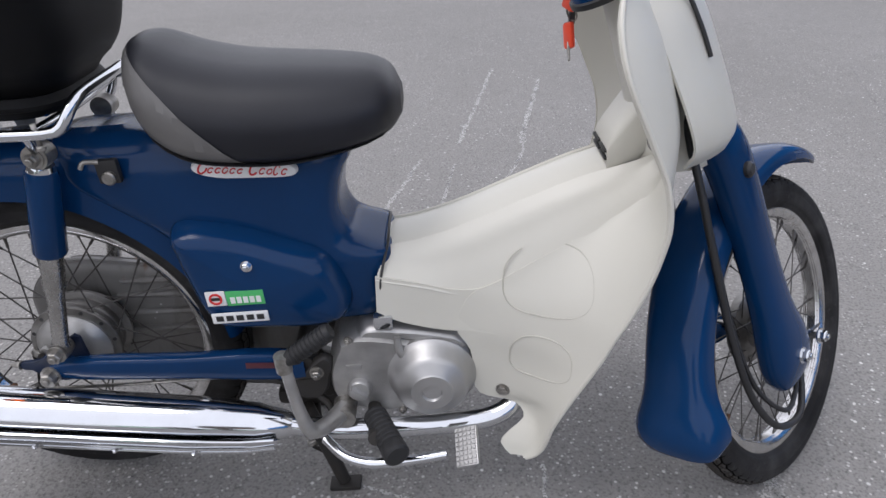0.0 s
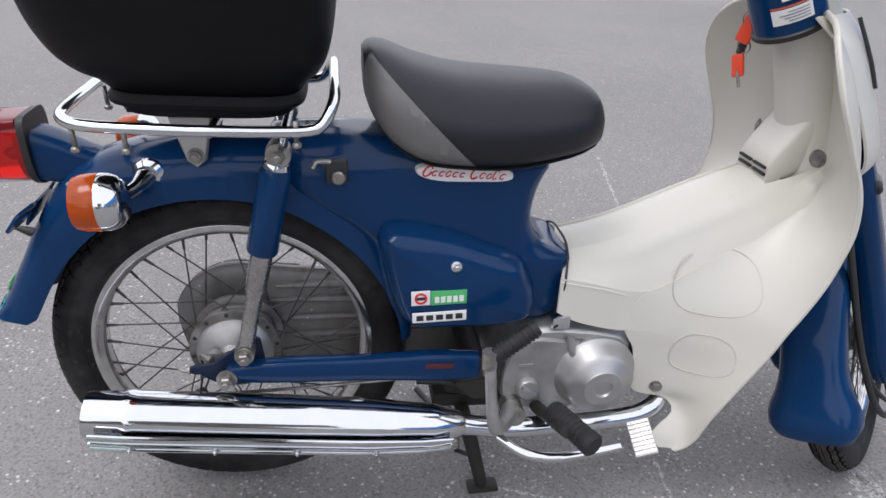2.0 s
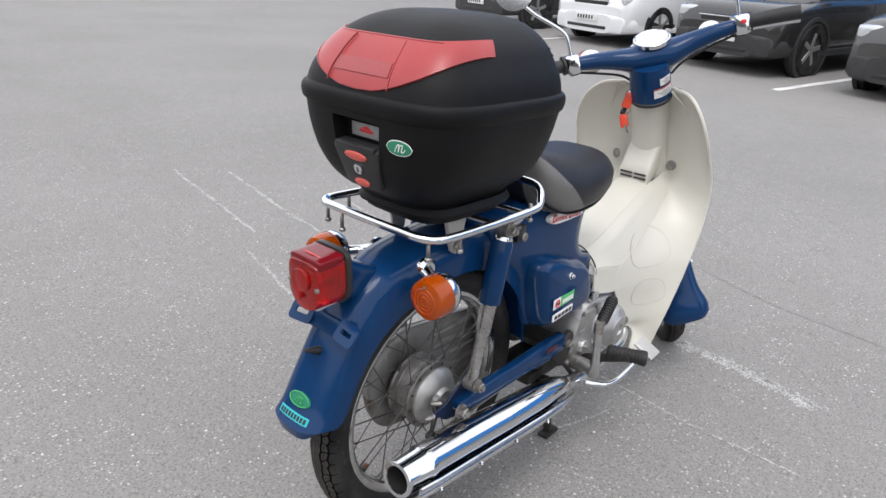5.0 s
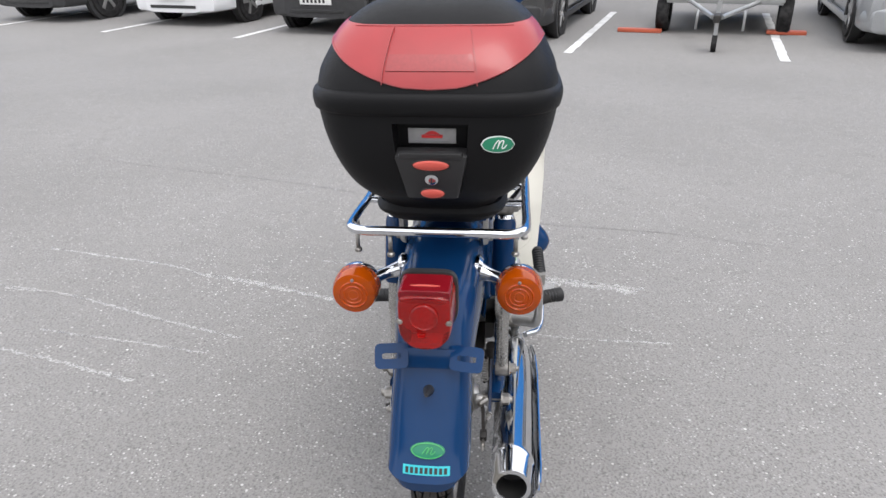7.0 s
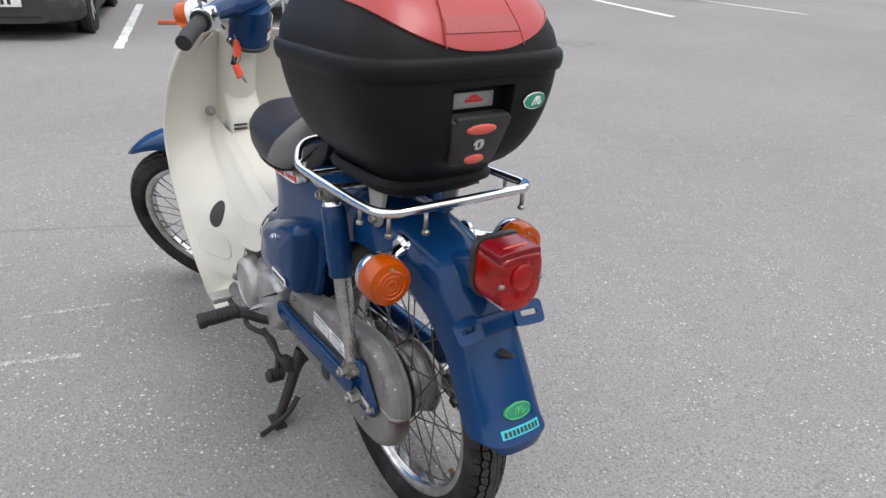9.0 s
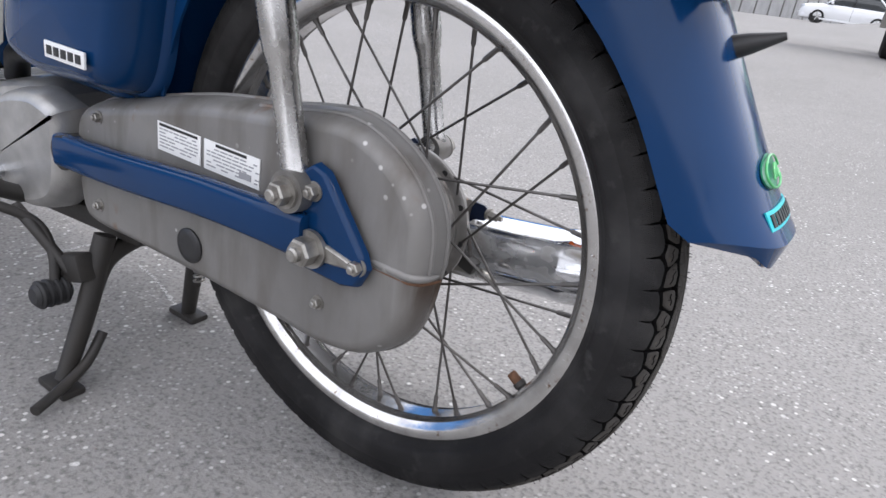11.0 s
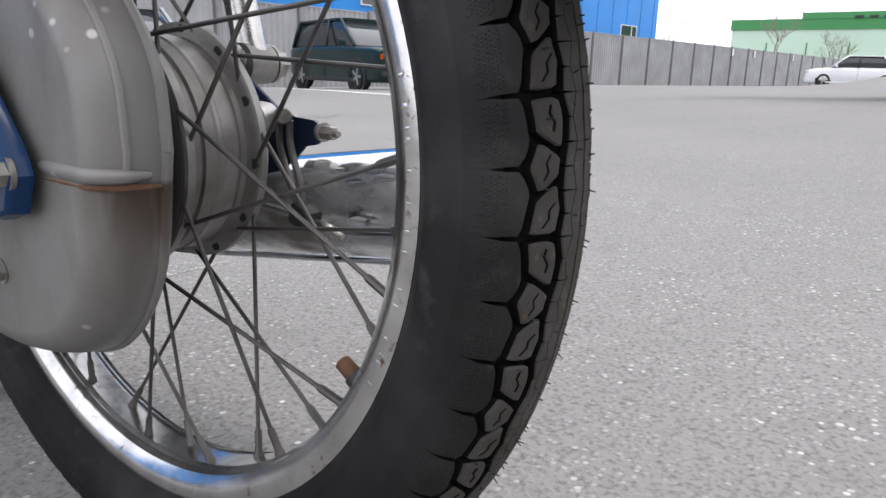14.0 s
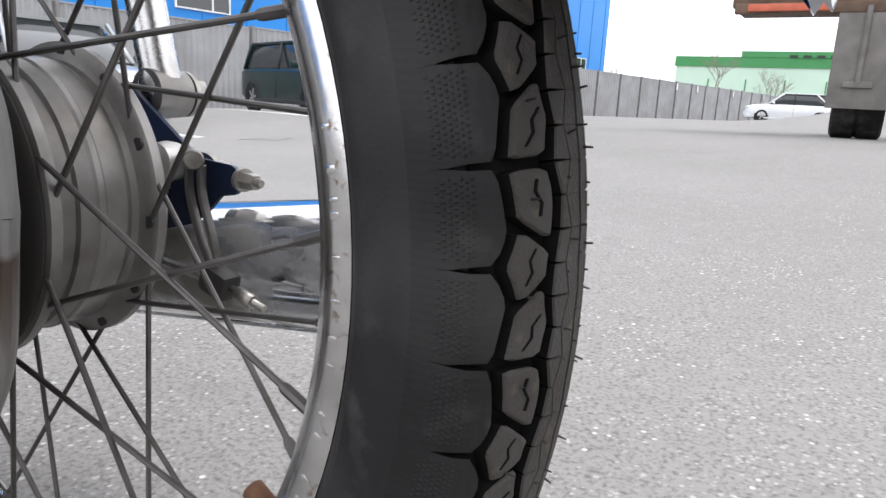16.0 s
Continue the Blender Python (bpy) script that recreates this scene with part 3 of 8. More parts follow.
# long pale scrape marks and fine cracks round the motorcycle
for pts, w in (([(1.33, 1.80), (1.262, 1.49), (1.199, 1.22), (1.11, 1.02)], 0.012), ([(1.125, 1.04), (1.06, 0.80), (0.955, 0.50)], 0.024), ([(0.972, 1.768), (0.915, 1.463), (0.75, 0.998), (0.665, 0.72)], 0.012),
               ([(0.54, 1.443), (0.484, 1.219), (0.403, 0.936)], 0.014), ([(0.665, 1.396), (0.62, 1.101), (0.57, 0.80)], 0.009), ([(1.29, 0.628), (1.26, 0.45), (1.222, 0.254)], 0.014), ([(0.904, 2.688), (0.80, 2.15), (0.686, 1.601)], 0.016), ([(1.127, 2.488), (1.03, 2.05), (0.93, 1.60)], 0.018),
               ([(1.18, -0.05), (1.178, -0.20), (1.15, -0.40), (1.10, -0.57)], 0.040), ([(1.20, -0.02), (1.190, -0.30), (1.125, -0.60)], 0.022), ([(0.785, -0.04), (0.767, -0.20), (0.75, -0.33), (0.745, -0.62)], 0.007), ([(0.442, -0.079), (0.54, -0.115), (0.645, -0.143)], 0.006)):
    strip("scrape_mark", pts, w, M["scratch"], "pale scraped scratch in the asphalt", "scratch", 0.7, n=70, group="scrape marks", lift=0.0012)
for pts, w in (([(2.79, 2.63), (2.54, 1.88), (2.39, 1.31), (2.26, 0.92), (2.03, 0.35), (1.79, -0.23), (1.72, -0.72), (1.57, -1.26)], 0.006),):
    strip("crack", pts, w, M["crack"], "fine crack in the asphalt", "crack", 0.8, n=90, group="cracks", lift=0.0012)


# ---- the motorcycle ----
bike = thing("motorcycle", "dark blue step-through motorcycle with cream leg shields on its centre stand", "motorcycle")
REAR = V(0.010, 0, 0.288)
FRONT = V(1.208, 0, 0.181)
PIVOT, TILT = V(0.851, 0, 0.80), V(-0.4655, 0, 1).normalized()
STEER = Matrix.Translation(PIVOT) @ Matrix.Rotation(radians(46), 4, TILT) @ Matrix.Translation(-PIVOT)


def steered(name, bm, mat, parent, label="", smooth=40):
    """A part that turns with the handlebars."""
    bm.transform(STEER)
    return part(name, bm, mat, parent, label, smooth)


def tread_surface(c, R):
    def surf(a, y, lift):
        r = R - 15 * y * y - lift
        return c + V(math.cos(a) * r, y, math.sin(a) * r)

    return surf


def tread_piece(bm, surf, poly, a0, pitch, depth, steps=((0.0016, 1.0), (0.0004, 0.95), (0.0, 0.84)), soft=False):
    """One rubber block: an outline in (share of the pitch, metres across), rounded towards its top."""
    mid = np.mean(poly, axis=0)
    if soft:
        cut = []
        for p, q in zip(poly, poly[1:] + poly[:1]):
            cut += [(p[0] * 0.8 + q[0] * 0.2, p[1] * 0.8 + q[1] * 0.2), (p[0] * 0.2 + q[0] * 0.8, p[1] * 0.2 + q[1] * 0.8)]
        poly = cut
    rows_ = [[bm.verts.new(surf(a0 + p[0] * pitch, p[1], depth)) for p in poly]]
    for lift, k in steps:
        rows_.append([bm.verts.new(surf(a0 + (mid[0] + (p[0] - mid[0]) * k) * pitch, mid[1] + (p[1] - mid[1]) * k, lift)) for p in poly])
    n = len(poly)
    for level, (ra, rb) in enumerate(zip(rows_, rows_[1:])):
        for i in range(n):
            # side walls get the groove material, so their shade is painted on
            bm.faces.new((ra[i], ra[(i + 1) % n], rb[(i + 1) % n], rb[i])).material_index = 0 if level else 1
    bm.faces.new(rows_[-1])


PERIODS, TREAD_TURN = 33, radians(4.2)
OUTER_EDGE = ((0.0, 0.0212), (0.5, 0.0225), (1.0, 0.0236), (1.5, 0.0223), (2.0, 0.0214), (2.5, 0.0244), (3.0, 0.0212))
INNER_EDGE = ((0.0, 0.0150), (0.32, 0.0128), (0.8, 0.0146), (1.0, 0.0145), (1.45, 0.0121), (2.0, 0.0127), (2.45, 0.0143), (3.0, 0.0150))


def along_edge(edge, u):
    return float(np.interp(u % 3.0, [e[0] for e in edge], [e[1] for e in edge]))


def block_tread(c, R):
    """Rows of uneven five-sided blocks, three to a period, between two zigzag grooves."""
    bm, surf = bmesh.new(), tread_surface(c, R)
    pitch, gap, rng = 2 * math.pi / PERIODS / 3, 0.082, random.Random(7)
    lean_out, lean_in = (0.12, 0.02, -0.12), (-0.24, -0.01, 0.22)
    for i in range(PERIODS):
        for j in range(3):
            for s in (1, -1):
                k = (j + 1) % 3
                a0 = TREAD_TURN + i * 3 * pitch + (0.0 if s > 0 else 1.6 * pitch)
                o0, o1 = j + lean_out[j] + gap, j + 1 + lean_out[k] - gap
                n0, n1 = j + lean_in[j] + gap, j + 1 + lean_in[k] - gap
                outline = [(o0 + (o1 - o0) * t, s * along_edge(OUTER_EDGE, o0 + (o1 - o0) * t)) for t in (0.0, 0.25, 0.5, 0.75, 1.0)]
                outline += [(n1 + (n0 - n1) * t, s * along_edge(INNER_EDGE, n1 + (n0 - n1) * t)) for t in (0.0, 0.25, 0.5, 0.75, 1.0)]
                worn = rng.uniform(0.0, 0.0003)
                tread_piece(bm, surf, outline, a0, pitch, 0.0062, ((0.0014 + worn, 1.0), (0.0006 + worn, 0.97), (0.0001 + worn, 0.91), (worn, 0.80)), soft=True)
    return bm


def tread_sipes(c, R):
    """A short crooked cut in the middle of each block."""
    bm, surf = bmesh.new(), tread_surface(c, R)
    pitch, rng = 2 * math.pi / PERIODS / 3, random.Random(9)
    for i in range(PERIODS):
        for j in range(3):
            for s in (1, -1):
                a0 = TREAD_TURN + i * 3 * pitch + (0.0 if s > 0 else 1.6 * pitch)
                mid = (along_edge(OUTER_EDGE, j + 0.5) + along_edge(INNER_EDGE, j + 0.5)) / 2
                slope = (0.0010, -0.0006, 0.0004)[j] * 1.6
                pts = [(j + 0.5 + t * 0.27, s * (mid + slope * t + (0.0006 if n % 2 else -0.0006))) for n, t in enumerate((-1.0, -0.35, 0.3, 1.0))]
                w = 0.00024 + rng.uniform(0, 0.00010)
                rows_ = [[bm.verts.new(surf(a0 + u * pitch, y + d, -0.00008)) for d in (-w, w)] for u, y in pts]
                low = [[bm.verts.new(surf(a0 + u * pitch, y + d, 0.0012)) for d in (-w, w)] for u, y in pts]
                for q0, q1, l0, l1 in zip(rows_, rows_[1:], low, low[1:]):
                    bm.faces.new((q0[0], q0[1], q1[1], q1[0]))
                    bm.faces.new((q0[0], q1[0], l1[0], l0[0]))
                    bm.faces.new((q0[1], l0[1], l1[1], q1[1]))
    return bm


def centre_rib(c, R):
    """The zigzag rib round the crown, cut by short sipes."""
    bm, surf = bmesh.new(), tread_surface(c, R)
    n = PERIODS * 6
    for i in range(n):
        a, p = TREAD_TURN + 2 * math.pi * i / n, 2 * math.pi / n
        u0, u1 = i / 2 + 0.02, i / 2 + 0.48
        for s in (1, -1):
            sh = 0.0 if s > 0 else 1.5
            z = 0.0012 if i % 2 else -0.0012
            e0, e1 = along_edge(INNER_EDGE, u0 + sh) - 0.0034, along_edge(INNER_EDGE, u1 + sh) - 0.0034
            tread_piece(bm, surf, [(0.0, s * (0.0007 + z * s * 0.3)), (1.0, s * (0.0007 - z * s * 0.3)), (1.0, s * 0.0062 - z), (0.0, s * 0.0062 + z)], a, p, 0.0052, ((0.0006, 1.0), (0.0, 0.985)))
            tread_piece(bm, surf, [(0.0, s * (0.0067 + z * s)), (1.0, s * (0.0067 - z * s)), (0.96, s * e1), (0.04, s * e0)], a, p, 0.0052, ((0.0008, 1.0), (0.0, 0.96)))
    return bm


def shoulder_lugs(c, R, worn=False):
    """Broad shoulder lugs parted by slits that fade into the sidewall; their upper band is knurled."""
    bm, n = bmesh.new(), PERIODS * 2
    prof = [(0.2470, 0.0340), (0.2560, 0.0347), (0.2615, 0.0339), (0.2650, 0.0328), (0.2675, 0.0313), (R - 15 * 0.0278**2, 0.0278)]
    halves = (0.5, 0.5, 0.494, 0.480, 0.466, 0.460)
    pitch = 2 * math.pi / PERIODS / 3
    for i in range(n):
        for s in (1, -1):
            # slits at one and two and a half pitches of every period
            start = (i // 2) * 3 + (1.0 if i % 2 == 0 else 2.5)
            a0 = TREAD_TURN + (start + 0.75) * pitch + (0.0 if s > 0 else 1.6 * pitch)
            deep = (1.0 if i % 2 == 0 else 0.35), (0.35 if i % 2 == 0 else 1.0)
            rows_ = []
            for j, (r, y) in enumerate(prof):
                row = []
                for t in np.linspace(-1, 1, 9):
                    h = halves[j] if j > 2 else 0.5 - (0.5 - halves[j]) * (deep[0] if t < 0 else deep[1])
                    u = start + 0.75 + 1.5 * h * t
                    yy = along_edge(OUTER_EDGE, u) + 0.0040 if j == 5 else y
                    rr = R - 15 * yy * yy if j == 5 else r
                    edge_ = 0.0010 if abs(t) > 0.97 and j > 2 else 0
                    a = a0 + 1.5 * pitch * h * t
                    row.append((math.cos(a), math.sin(a), rr - edge_, yy))
                rows_.append(row)
            grid = [[bm.verts.new(c + V(q[0] * q[2], s * q[3], q[1] * q[2])) for q in row] for row in rows_]
            under = [[bm.verts.new(c + V(q[0] * (q[2] - 0.0055), s * (q[3] - 0.0035), q[1] * (q[2] - 0.0055))) for q in row] for row in rows_]
            for j in range(5):
                for k in range(8):
                    bm.faces.new((grid[j][k], grid[j][k + 1], grid[j + 1][k + 1], grid[j + 1][k]))
                # slit and edge walls likewise carry painted shade
                for k in (0, 8):
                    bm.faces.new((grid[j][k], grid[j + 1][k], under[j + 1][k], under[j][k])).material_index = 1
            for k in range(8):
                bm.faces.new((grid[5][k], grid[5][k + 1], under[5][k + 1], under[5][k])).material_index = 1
    return bm


def shoulder_knurl(c, R):
    """Small raised diamonds on the upper band of the near shoulder lugs."""
    bm, pitch = bmesh.new(), 2 * math.pi / PERIODS / 3
    ladder = [(0.2588, 0.0343), (0.2604, 0.0341), (0.2620, 0.03375), (0.2635, 0.0333), (0.2648, 0.03285), (0.2660, 0.0322), (0.2672, 0.0315)]
    for i in range(PERIODS * 2):
        start = (i // 2) * 3 + (1.0 if i % 2 == 0 else 2.5)
        for j, (r, y) in enumerate(ladder):
            for k in range(13):
                u = start + 0.16 + (k + (0.5 if j % 2 else 0.0)) * 0.093
                if (j == 0 and (i * 7 + k) % 3 == 0) or u > start + 1.36:
                    continue
                a, da = TREAD_TURN + u * pitch, 0.042 * pitch
                up = V(0.0, 0.7, 0.0) + V(math.cos(a), 0, math.sin(a)) * 0.7
                along_r = V(math.cos(a), 0, math.sin(a)) * 0.00082 - V(0, 0.0004, 0)
                m = c + V(math.cos(a) * r, y, math.sin(a) * r)
                t = V(-math.sin(a), 0, math.cos(a)) * (r * da)
                tip = bm.verts.new(m + up * 0.00042)
                ring_ = [bm.verts.new(m + q - up * 0.0002) for q in (t, along_r, -t, -along_r)]
                for q in range(4):
                    bm.faces.new((ring_[q], ring_[(q + 1) % 4], tip))
    return bm


def wheel(name, c, R, link, parent, label, drum):
    """A spoked wheel: hub, rim, 36 spokes with nipples, tyre with its tread, valve."""
    flange = 0.068 if drum else 0.052
    if drum:
        prof = [(0.012, -0.064), (0.022, -0.062), (0.026, -0.052), (0.038, -0.049), (0.041, -0.045), (0.047, -0.044), (0.050, -0.040), (0.056, -0.039), (0.059, -0.0310), (0.0725, -0.0290), (0.0735, -0.0275), (0.0735, -0.0235), (0.0715, -0.0220), (0.0680, -0.0212), (0.0650, -0.0195), (0.0640, -0.0165), (0.0652, -0.0152), (0.0658, -0.013), (0.0652, -0.0115), (0.0650, -0.004),
                (0.0658, -0.0030), (0.0662, 0.000), (0.0652, 0.0012), (0.0645, 0.008), (0.0625, 0.0090), (0.0620, 0.0150), (0.0635, 0.017), (0.0700, 0.0195), (0.0725, 0.0205), (0.0730, 0.0255), (0.0700, 0.0275), (0.05, 0.034), (0.02, 0.055)]
    else:
        prof = [(0.012, -0.05), (0.022, -0.048), (0.03, -0.036), (0.052, -0.034), (0.055, -0.028), (0.05, -0.024), (0.036, -0.018), (0.036, 0.018), (0.05, 0.024), (0.066, 0.028), (0.066, 0.045), (0.03, 0.05), (0.012, 0.055)]
    hub = link(name, lathe(prof, c, (0, 1, 0), 72), M["hub"], parent, label, smooth=28)
    if drum:
        link("brake_plate", lathe([(0.0610, -0.0292), (0.0610, -0.0345), (0.0590, -0.0370), (0.0560, -0.0405), (0.0460, -0.0468), (0.0380, -0.0506), (0.0270, -0.0545), (0.0220, -0.0630), (0.0120, -0.0645)], c, (0, 1, 0), 72), M["alloy"], hub, "cast aluminium brake plate", smooth=28)
    if drum:
        link("sprocket_carrier", lathe([(0.0710, 0.0262), (0.0722, 0.0285), (0.0700, 0.0310), (0.058, 0.0345), (0.045, 0.0410), (0.030, 0.0440)], c, (0, 1, 0), 64), M["dark"], hub, "dark oily sprocket carrier")
    rim = [(0.2216, 0.0222), (0.2222, 0.0208), (0.2205, 0.0190), (0.2130, 0.0160), (0.2095, 0.008), (0.2095, -0.008), (0.2130, -0.0160), (0.2205, -0.0190), (0.2222, -0.0208), (0.2216, -0.0222), (0.2195, -0.0229), (0.2125, -0.0220), (0.2098, -0.0203),
           (0.2065, -0.0180), (0.2048, -0.0165), (0.2056, -0.0150), (0.2038, -0.0122), (0.2046, -0.0108), (0.2026, -0.0080), (0.2026, 0.0080), (0.2046, 0.0108), (0.2038, 0.0122), (0.2056, 0.0150), (0.2048, 0.0165), (0.2065, 0.0180), (0.2098, 0.0203), (0.2125, 0.0220), (0.2195, 0.0229)]
    link("rim", ring_lathe(rim, c, sides=128), M["rim"], hub, "dull chromed steel rim", smooth=30)
    f = R - 0.0056
    tyre = [(0.2205, 0.0190), (0.2216, 0.0215), (0.2236, 0.0238), (0.2262, 0.0268), (0.2290, 0.0288), (0.2296, 0.0304), (0.236, 0.0328), (0.246, 0.0346), (0.2535, 0.0340), (0.2590, 0.0312), (0.2640, 0.0285), (f - 15 * 0.0275**2, 0.0268), (f - 15 * 0.019**2, 0.019), (f - 15 * 0.010**2, 0.010), (f, 0)]
    prof = tyre + [(r, -y) for r, y in tyre[-2::-1]] + [(0.217, -0.016), (0.217, 0.016)]
    link("tyre", ring_lathe(prof, c, sides=140), M["rubber"], hub, "worn black rubber tyre", smooth=50)
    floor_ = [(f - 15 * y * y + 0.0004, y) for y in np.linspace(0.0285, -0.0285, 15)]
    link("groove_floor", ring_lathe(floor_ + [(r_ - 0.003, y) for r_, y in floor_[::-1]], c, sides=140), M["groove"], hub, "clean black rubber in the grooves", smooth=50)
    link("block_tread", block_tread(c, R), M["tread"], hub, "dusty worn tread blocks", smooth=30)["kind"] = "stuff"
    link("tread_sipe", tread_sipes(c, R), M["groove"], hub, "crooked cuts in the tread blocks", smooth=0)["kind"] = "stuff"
    if drum:
        link("shoulder_knurl", shoulder_knurl(c, R), M["lug"], hub, "knurled band of small diamonds", smooth=0)["kind"] = "stuff"
    link("centre_rib", centre_rib(c, R), M["tread"], hub, "zigzag centre rib", smooth=30)["kind"] = "stuff"
    link("shoulder_lug", shoulder_lugs(c, R), M["lug"], hub, "knurled rubber shoulder lugs", smooth=40)["kind"] = "stuff"
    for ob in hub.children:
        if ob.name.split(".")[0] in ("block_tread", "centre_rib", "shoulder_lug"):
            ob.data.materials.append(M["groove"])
    rng = random.Random(4)
    hair = bmesh.new()
    for i in range(560):
        a, y = 2 * math.pi * (i + rng.uniform(-0.4, 0.4)) / 560, (0.0, 0.0055, -0.0055, 0.0, 0.0072, -0.0072, 0.019, -0.019)[i % 8]
        o = V(math.cos(a), 0, math.sin(a))
        p = c + o * (R - 15 * y * y - 0.001) + V(0, y, 0)
        d = (o + V(rng.uniform(-0.3, 0.3), rng.uniform(-0.35, 0.35), rng.uniform(-0.3, 0.3))).normalized()
        tube([p, p + d * rng.uniform(0.0012, 0.0044)], [0.0005, 0.0003], 3, bm=hair)
    link("moulding_hair", hair, M["rubber"], hub, "fine rubber moulding hairs")["kind"] = "stuff"
    for i in range(36):
        side = 1 if i % 2 == 0 else -1
        lean = 1 if (i // 2) % 2 == 0 else -1
        a1 = radians(156.5 + 10 * i)
        a0 = a1 - lean * radians(40)
        outside = 0.0016 * (1 if lean > 0 else -1)
        p = c + V(math.cos(a0) * flange, side * (0.0245 + outside), math.sin(a0) * flange)
        q = c + V(math.cos(a1) * 0.205, side * 0.0045, math.sin(a1) * 0.205)
        d = (q - p).normalized()
        bm = tube([p - d * 0.004, p, q - d * 0.014], 0.0013, 8)
        sp = link("spoke", bm, M["spoke"], hub)
        link("nipple", tube([q - d * 0.020, q - d * 0.018, q - d * 0.006, q - d * 0.004, q + d * 0.002], [0.0018, 0.0023, 0.0023, 0.0032, 0.0032], 8), M["spoke"], sp)
    if drum:
        for i in range(12):
            a = 2 * math.pi * i / 12 + 0.1
            link("flange_hole", lathe([(0.0030, -0.0006), (0.0030, 0.0006)], c + V(math.cos(a) * 0.0692, -0.0216, math.sin(a) * 0.0692), (0, 1, 0), 14), M["ink"], hub)
            link("flange_hole", lathe([(0.0034, -0.0006), (0.0034, 0.0006)], c + V(math.cos(a) * 0.0668, -0.0298, math.sin(a) * 0.0668), (0, 1, 0), 14), M["ink"], hub)
        # characters stamped into the rim flange, as plain marks
        for i in range(17):
            a = radians(168 + i * 2.3 + (0.7 if i % 3 else -0.3))
            if i in (5, 9, 12):
                continue
            o = V(math.cos(a), 0, math.sin(a))
            turn_m = Matrix((o, V(0, 1, 0), o.cross(V(0, 1, 0)))).transposed()
            link("stamped_mark", block((0.0034, 0.0006, 0.0026 if i % 2 else 0.0014), c + o * 0.2160 + V(0, 0.0225, 0), 0.0004, turn_m), M["rim"], hub)
    av = radians(212.5)
    o = V(math.cos(av), 0, math.sin(av))
    vl = link("valve", tube([c + o * 0.207, c + o * 0.2015, c + o * 0.2005, c + o * 0.196], [0.0052, 0.0052, 0.0062, 0.0060], 12), M["dark"], hub, "dark valve stem")
    link("valve_cap", tube([c + o * 0.1975, c + o * 0.1965, c + o * 0.1865, c + o * 0.1855], [0.0040, 0.0048, 0.0046, 0.0036], 12), M["rust"], vl, "rust-brown valve cap")
    return hub


rear_wheel = wheel("rear_wheel", REAR + V(0, 0.001, 0.0015), 0.2828, part, bike, "spoked rear wheel with drum brake hub", True)
NARROW = Matrix.Translation(FRONT) @ Matrix.Diagonal((0.985, 0.86, 0.985, 1)) @ Matrix.Translation(-FRONT)


def narrow_steered(name, bm, mat, parent, label="", smooth=40):
    """The front wheel carries a narrower tyre."""
    bm.transform(NARROW)
    return steered(name, bm, mat, parent, label, smooth)


front_wheel = wheel("front_wheel", FRONT + V(0, -0.006, 0), 0.281, narrow_steered, bike, "spoked front wheel turned to one side", False)


# -- pressed-steel body and rear mudguard
def arch_ring(phi, rc, hw, ri, n=25):
    """A section across the mudguard: skin outside and inside, open towards the wheel; the tail end is bowed."""
    bow = radians(2.6) * step(0.0, 1.0, (radians(24) - phi) / radians(11.5))
    outer, inner = [], []
    for k in range(n):
        a = math.pi * k / (n - 1)
        w, h = math.cos(a), math.sin(a)
        y = hw * math.copysign(abs(w) ** 0.68, w)
        q = phi + bow * abs(y / hw) ** 3.6
        o = V(-math.cos(q), 0, math.sin(q))
        r = ri + (rc - ri) * h**0.72
        outer.append(REAR + o * r + V(0, y, 0))
        inner.append(REAR + o * max(ri, r - 0.004) + V(0, y * 0.955, 0))
    return outer + inner[::-1]


guard_rows = [(13.8, 0.3430, 0.046, 0.3330), (14.2, 0.3490, 0.053, 0.325), (15.1, 0.3530, 0.059, 0.311), (16.6, 0.353, 0.062, 0.300), (18.5, 0.348, 0.063, 0.290), (22, 0.342, 0.063, 0.286), (28, 0.338, 0.063, 0.283), (36, 0.339, 0.062, 0.283), (46, 0.350, 0.061, 0.284), (54, 0.364, 0.063, 0.286), (62, 0.372, 0.067, 0.288),
        (72, 0.368, 0.072, 0.288), (84, 0.362, 0.074, 0.288), (98, 0.366, 0.075, 0.287), (110, 0.376, 0.075, 0.285), (122, 0.372, 0.074, 0.280), (136, 0.335, 0.072, 0.276), (152, 0.300, 0.068, 0.272), (176, 0.290, 0.062, 0.270)]
smooth_rows = spline([(a, rc * 100, hw * 100, ri * 100) for a, rc, hw, ri in guard_rows], 44)
mudguard = part("rear_mudguard", loft([arch_ring(radians(a), rc / 100, hw / 100, ri / 100) for a, rc, hw, ri in smooth_rows]), M["blue"], bike, "glossy blue pressed-steel rear mudguard")
body_rows = [(0.336, 0.335, 0.470, 0.060), (0.342, 0.308, 0.535, 0.074), (0.360, 0.295, 0.548, 0.081), (0.40, 0.278, 0.553, 0.083), (0.440, 0.260, 0.556, 0.083), (0.450, 0.254, 0.553, 0.083), (0.458, 0.248, 0.530, 0.082), (0.476, 0.238, 0.500, 0.081), (0.510, 0.210, 0.486, 0.081), (0.555, 0.150, 0.491, 0.082),
             (0.585, 0.110, 0.503, 0.082), (0.602, 0.10, 0.512, 0.080), (0.612, 0.10, 0.50, 0.077), (0.632, 0.10, 0.40, 0.068), (0.652, 0.10, 0.24, 0.045), (0.656, 0.12, 0.20, 0.02)]
rings = []
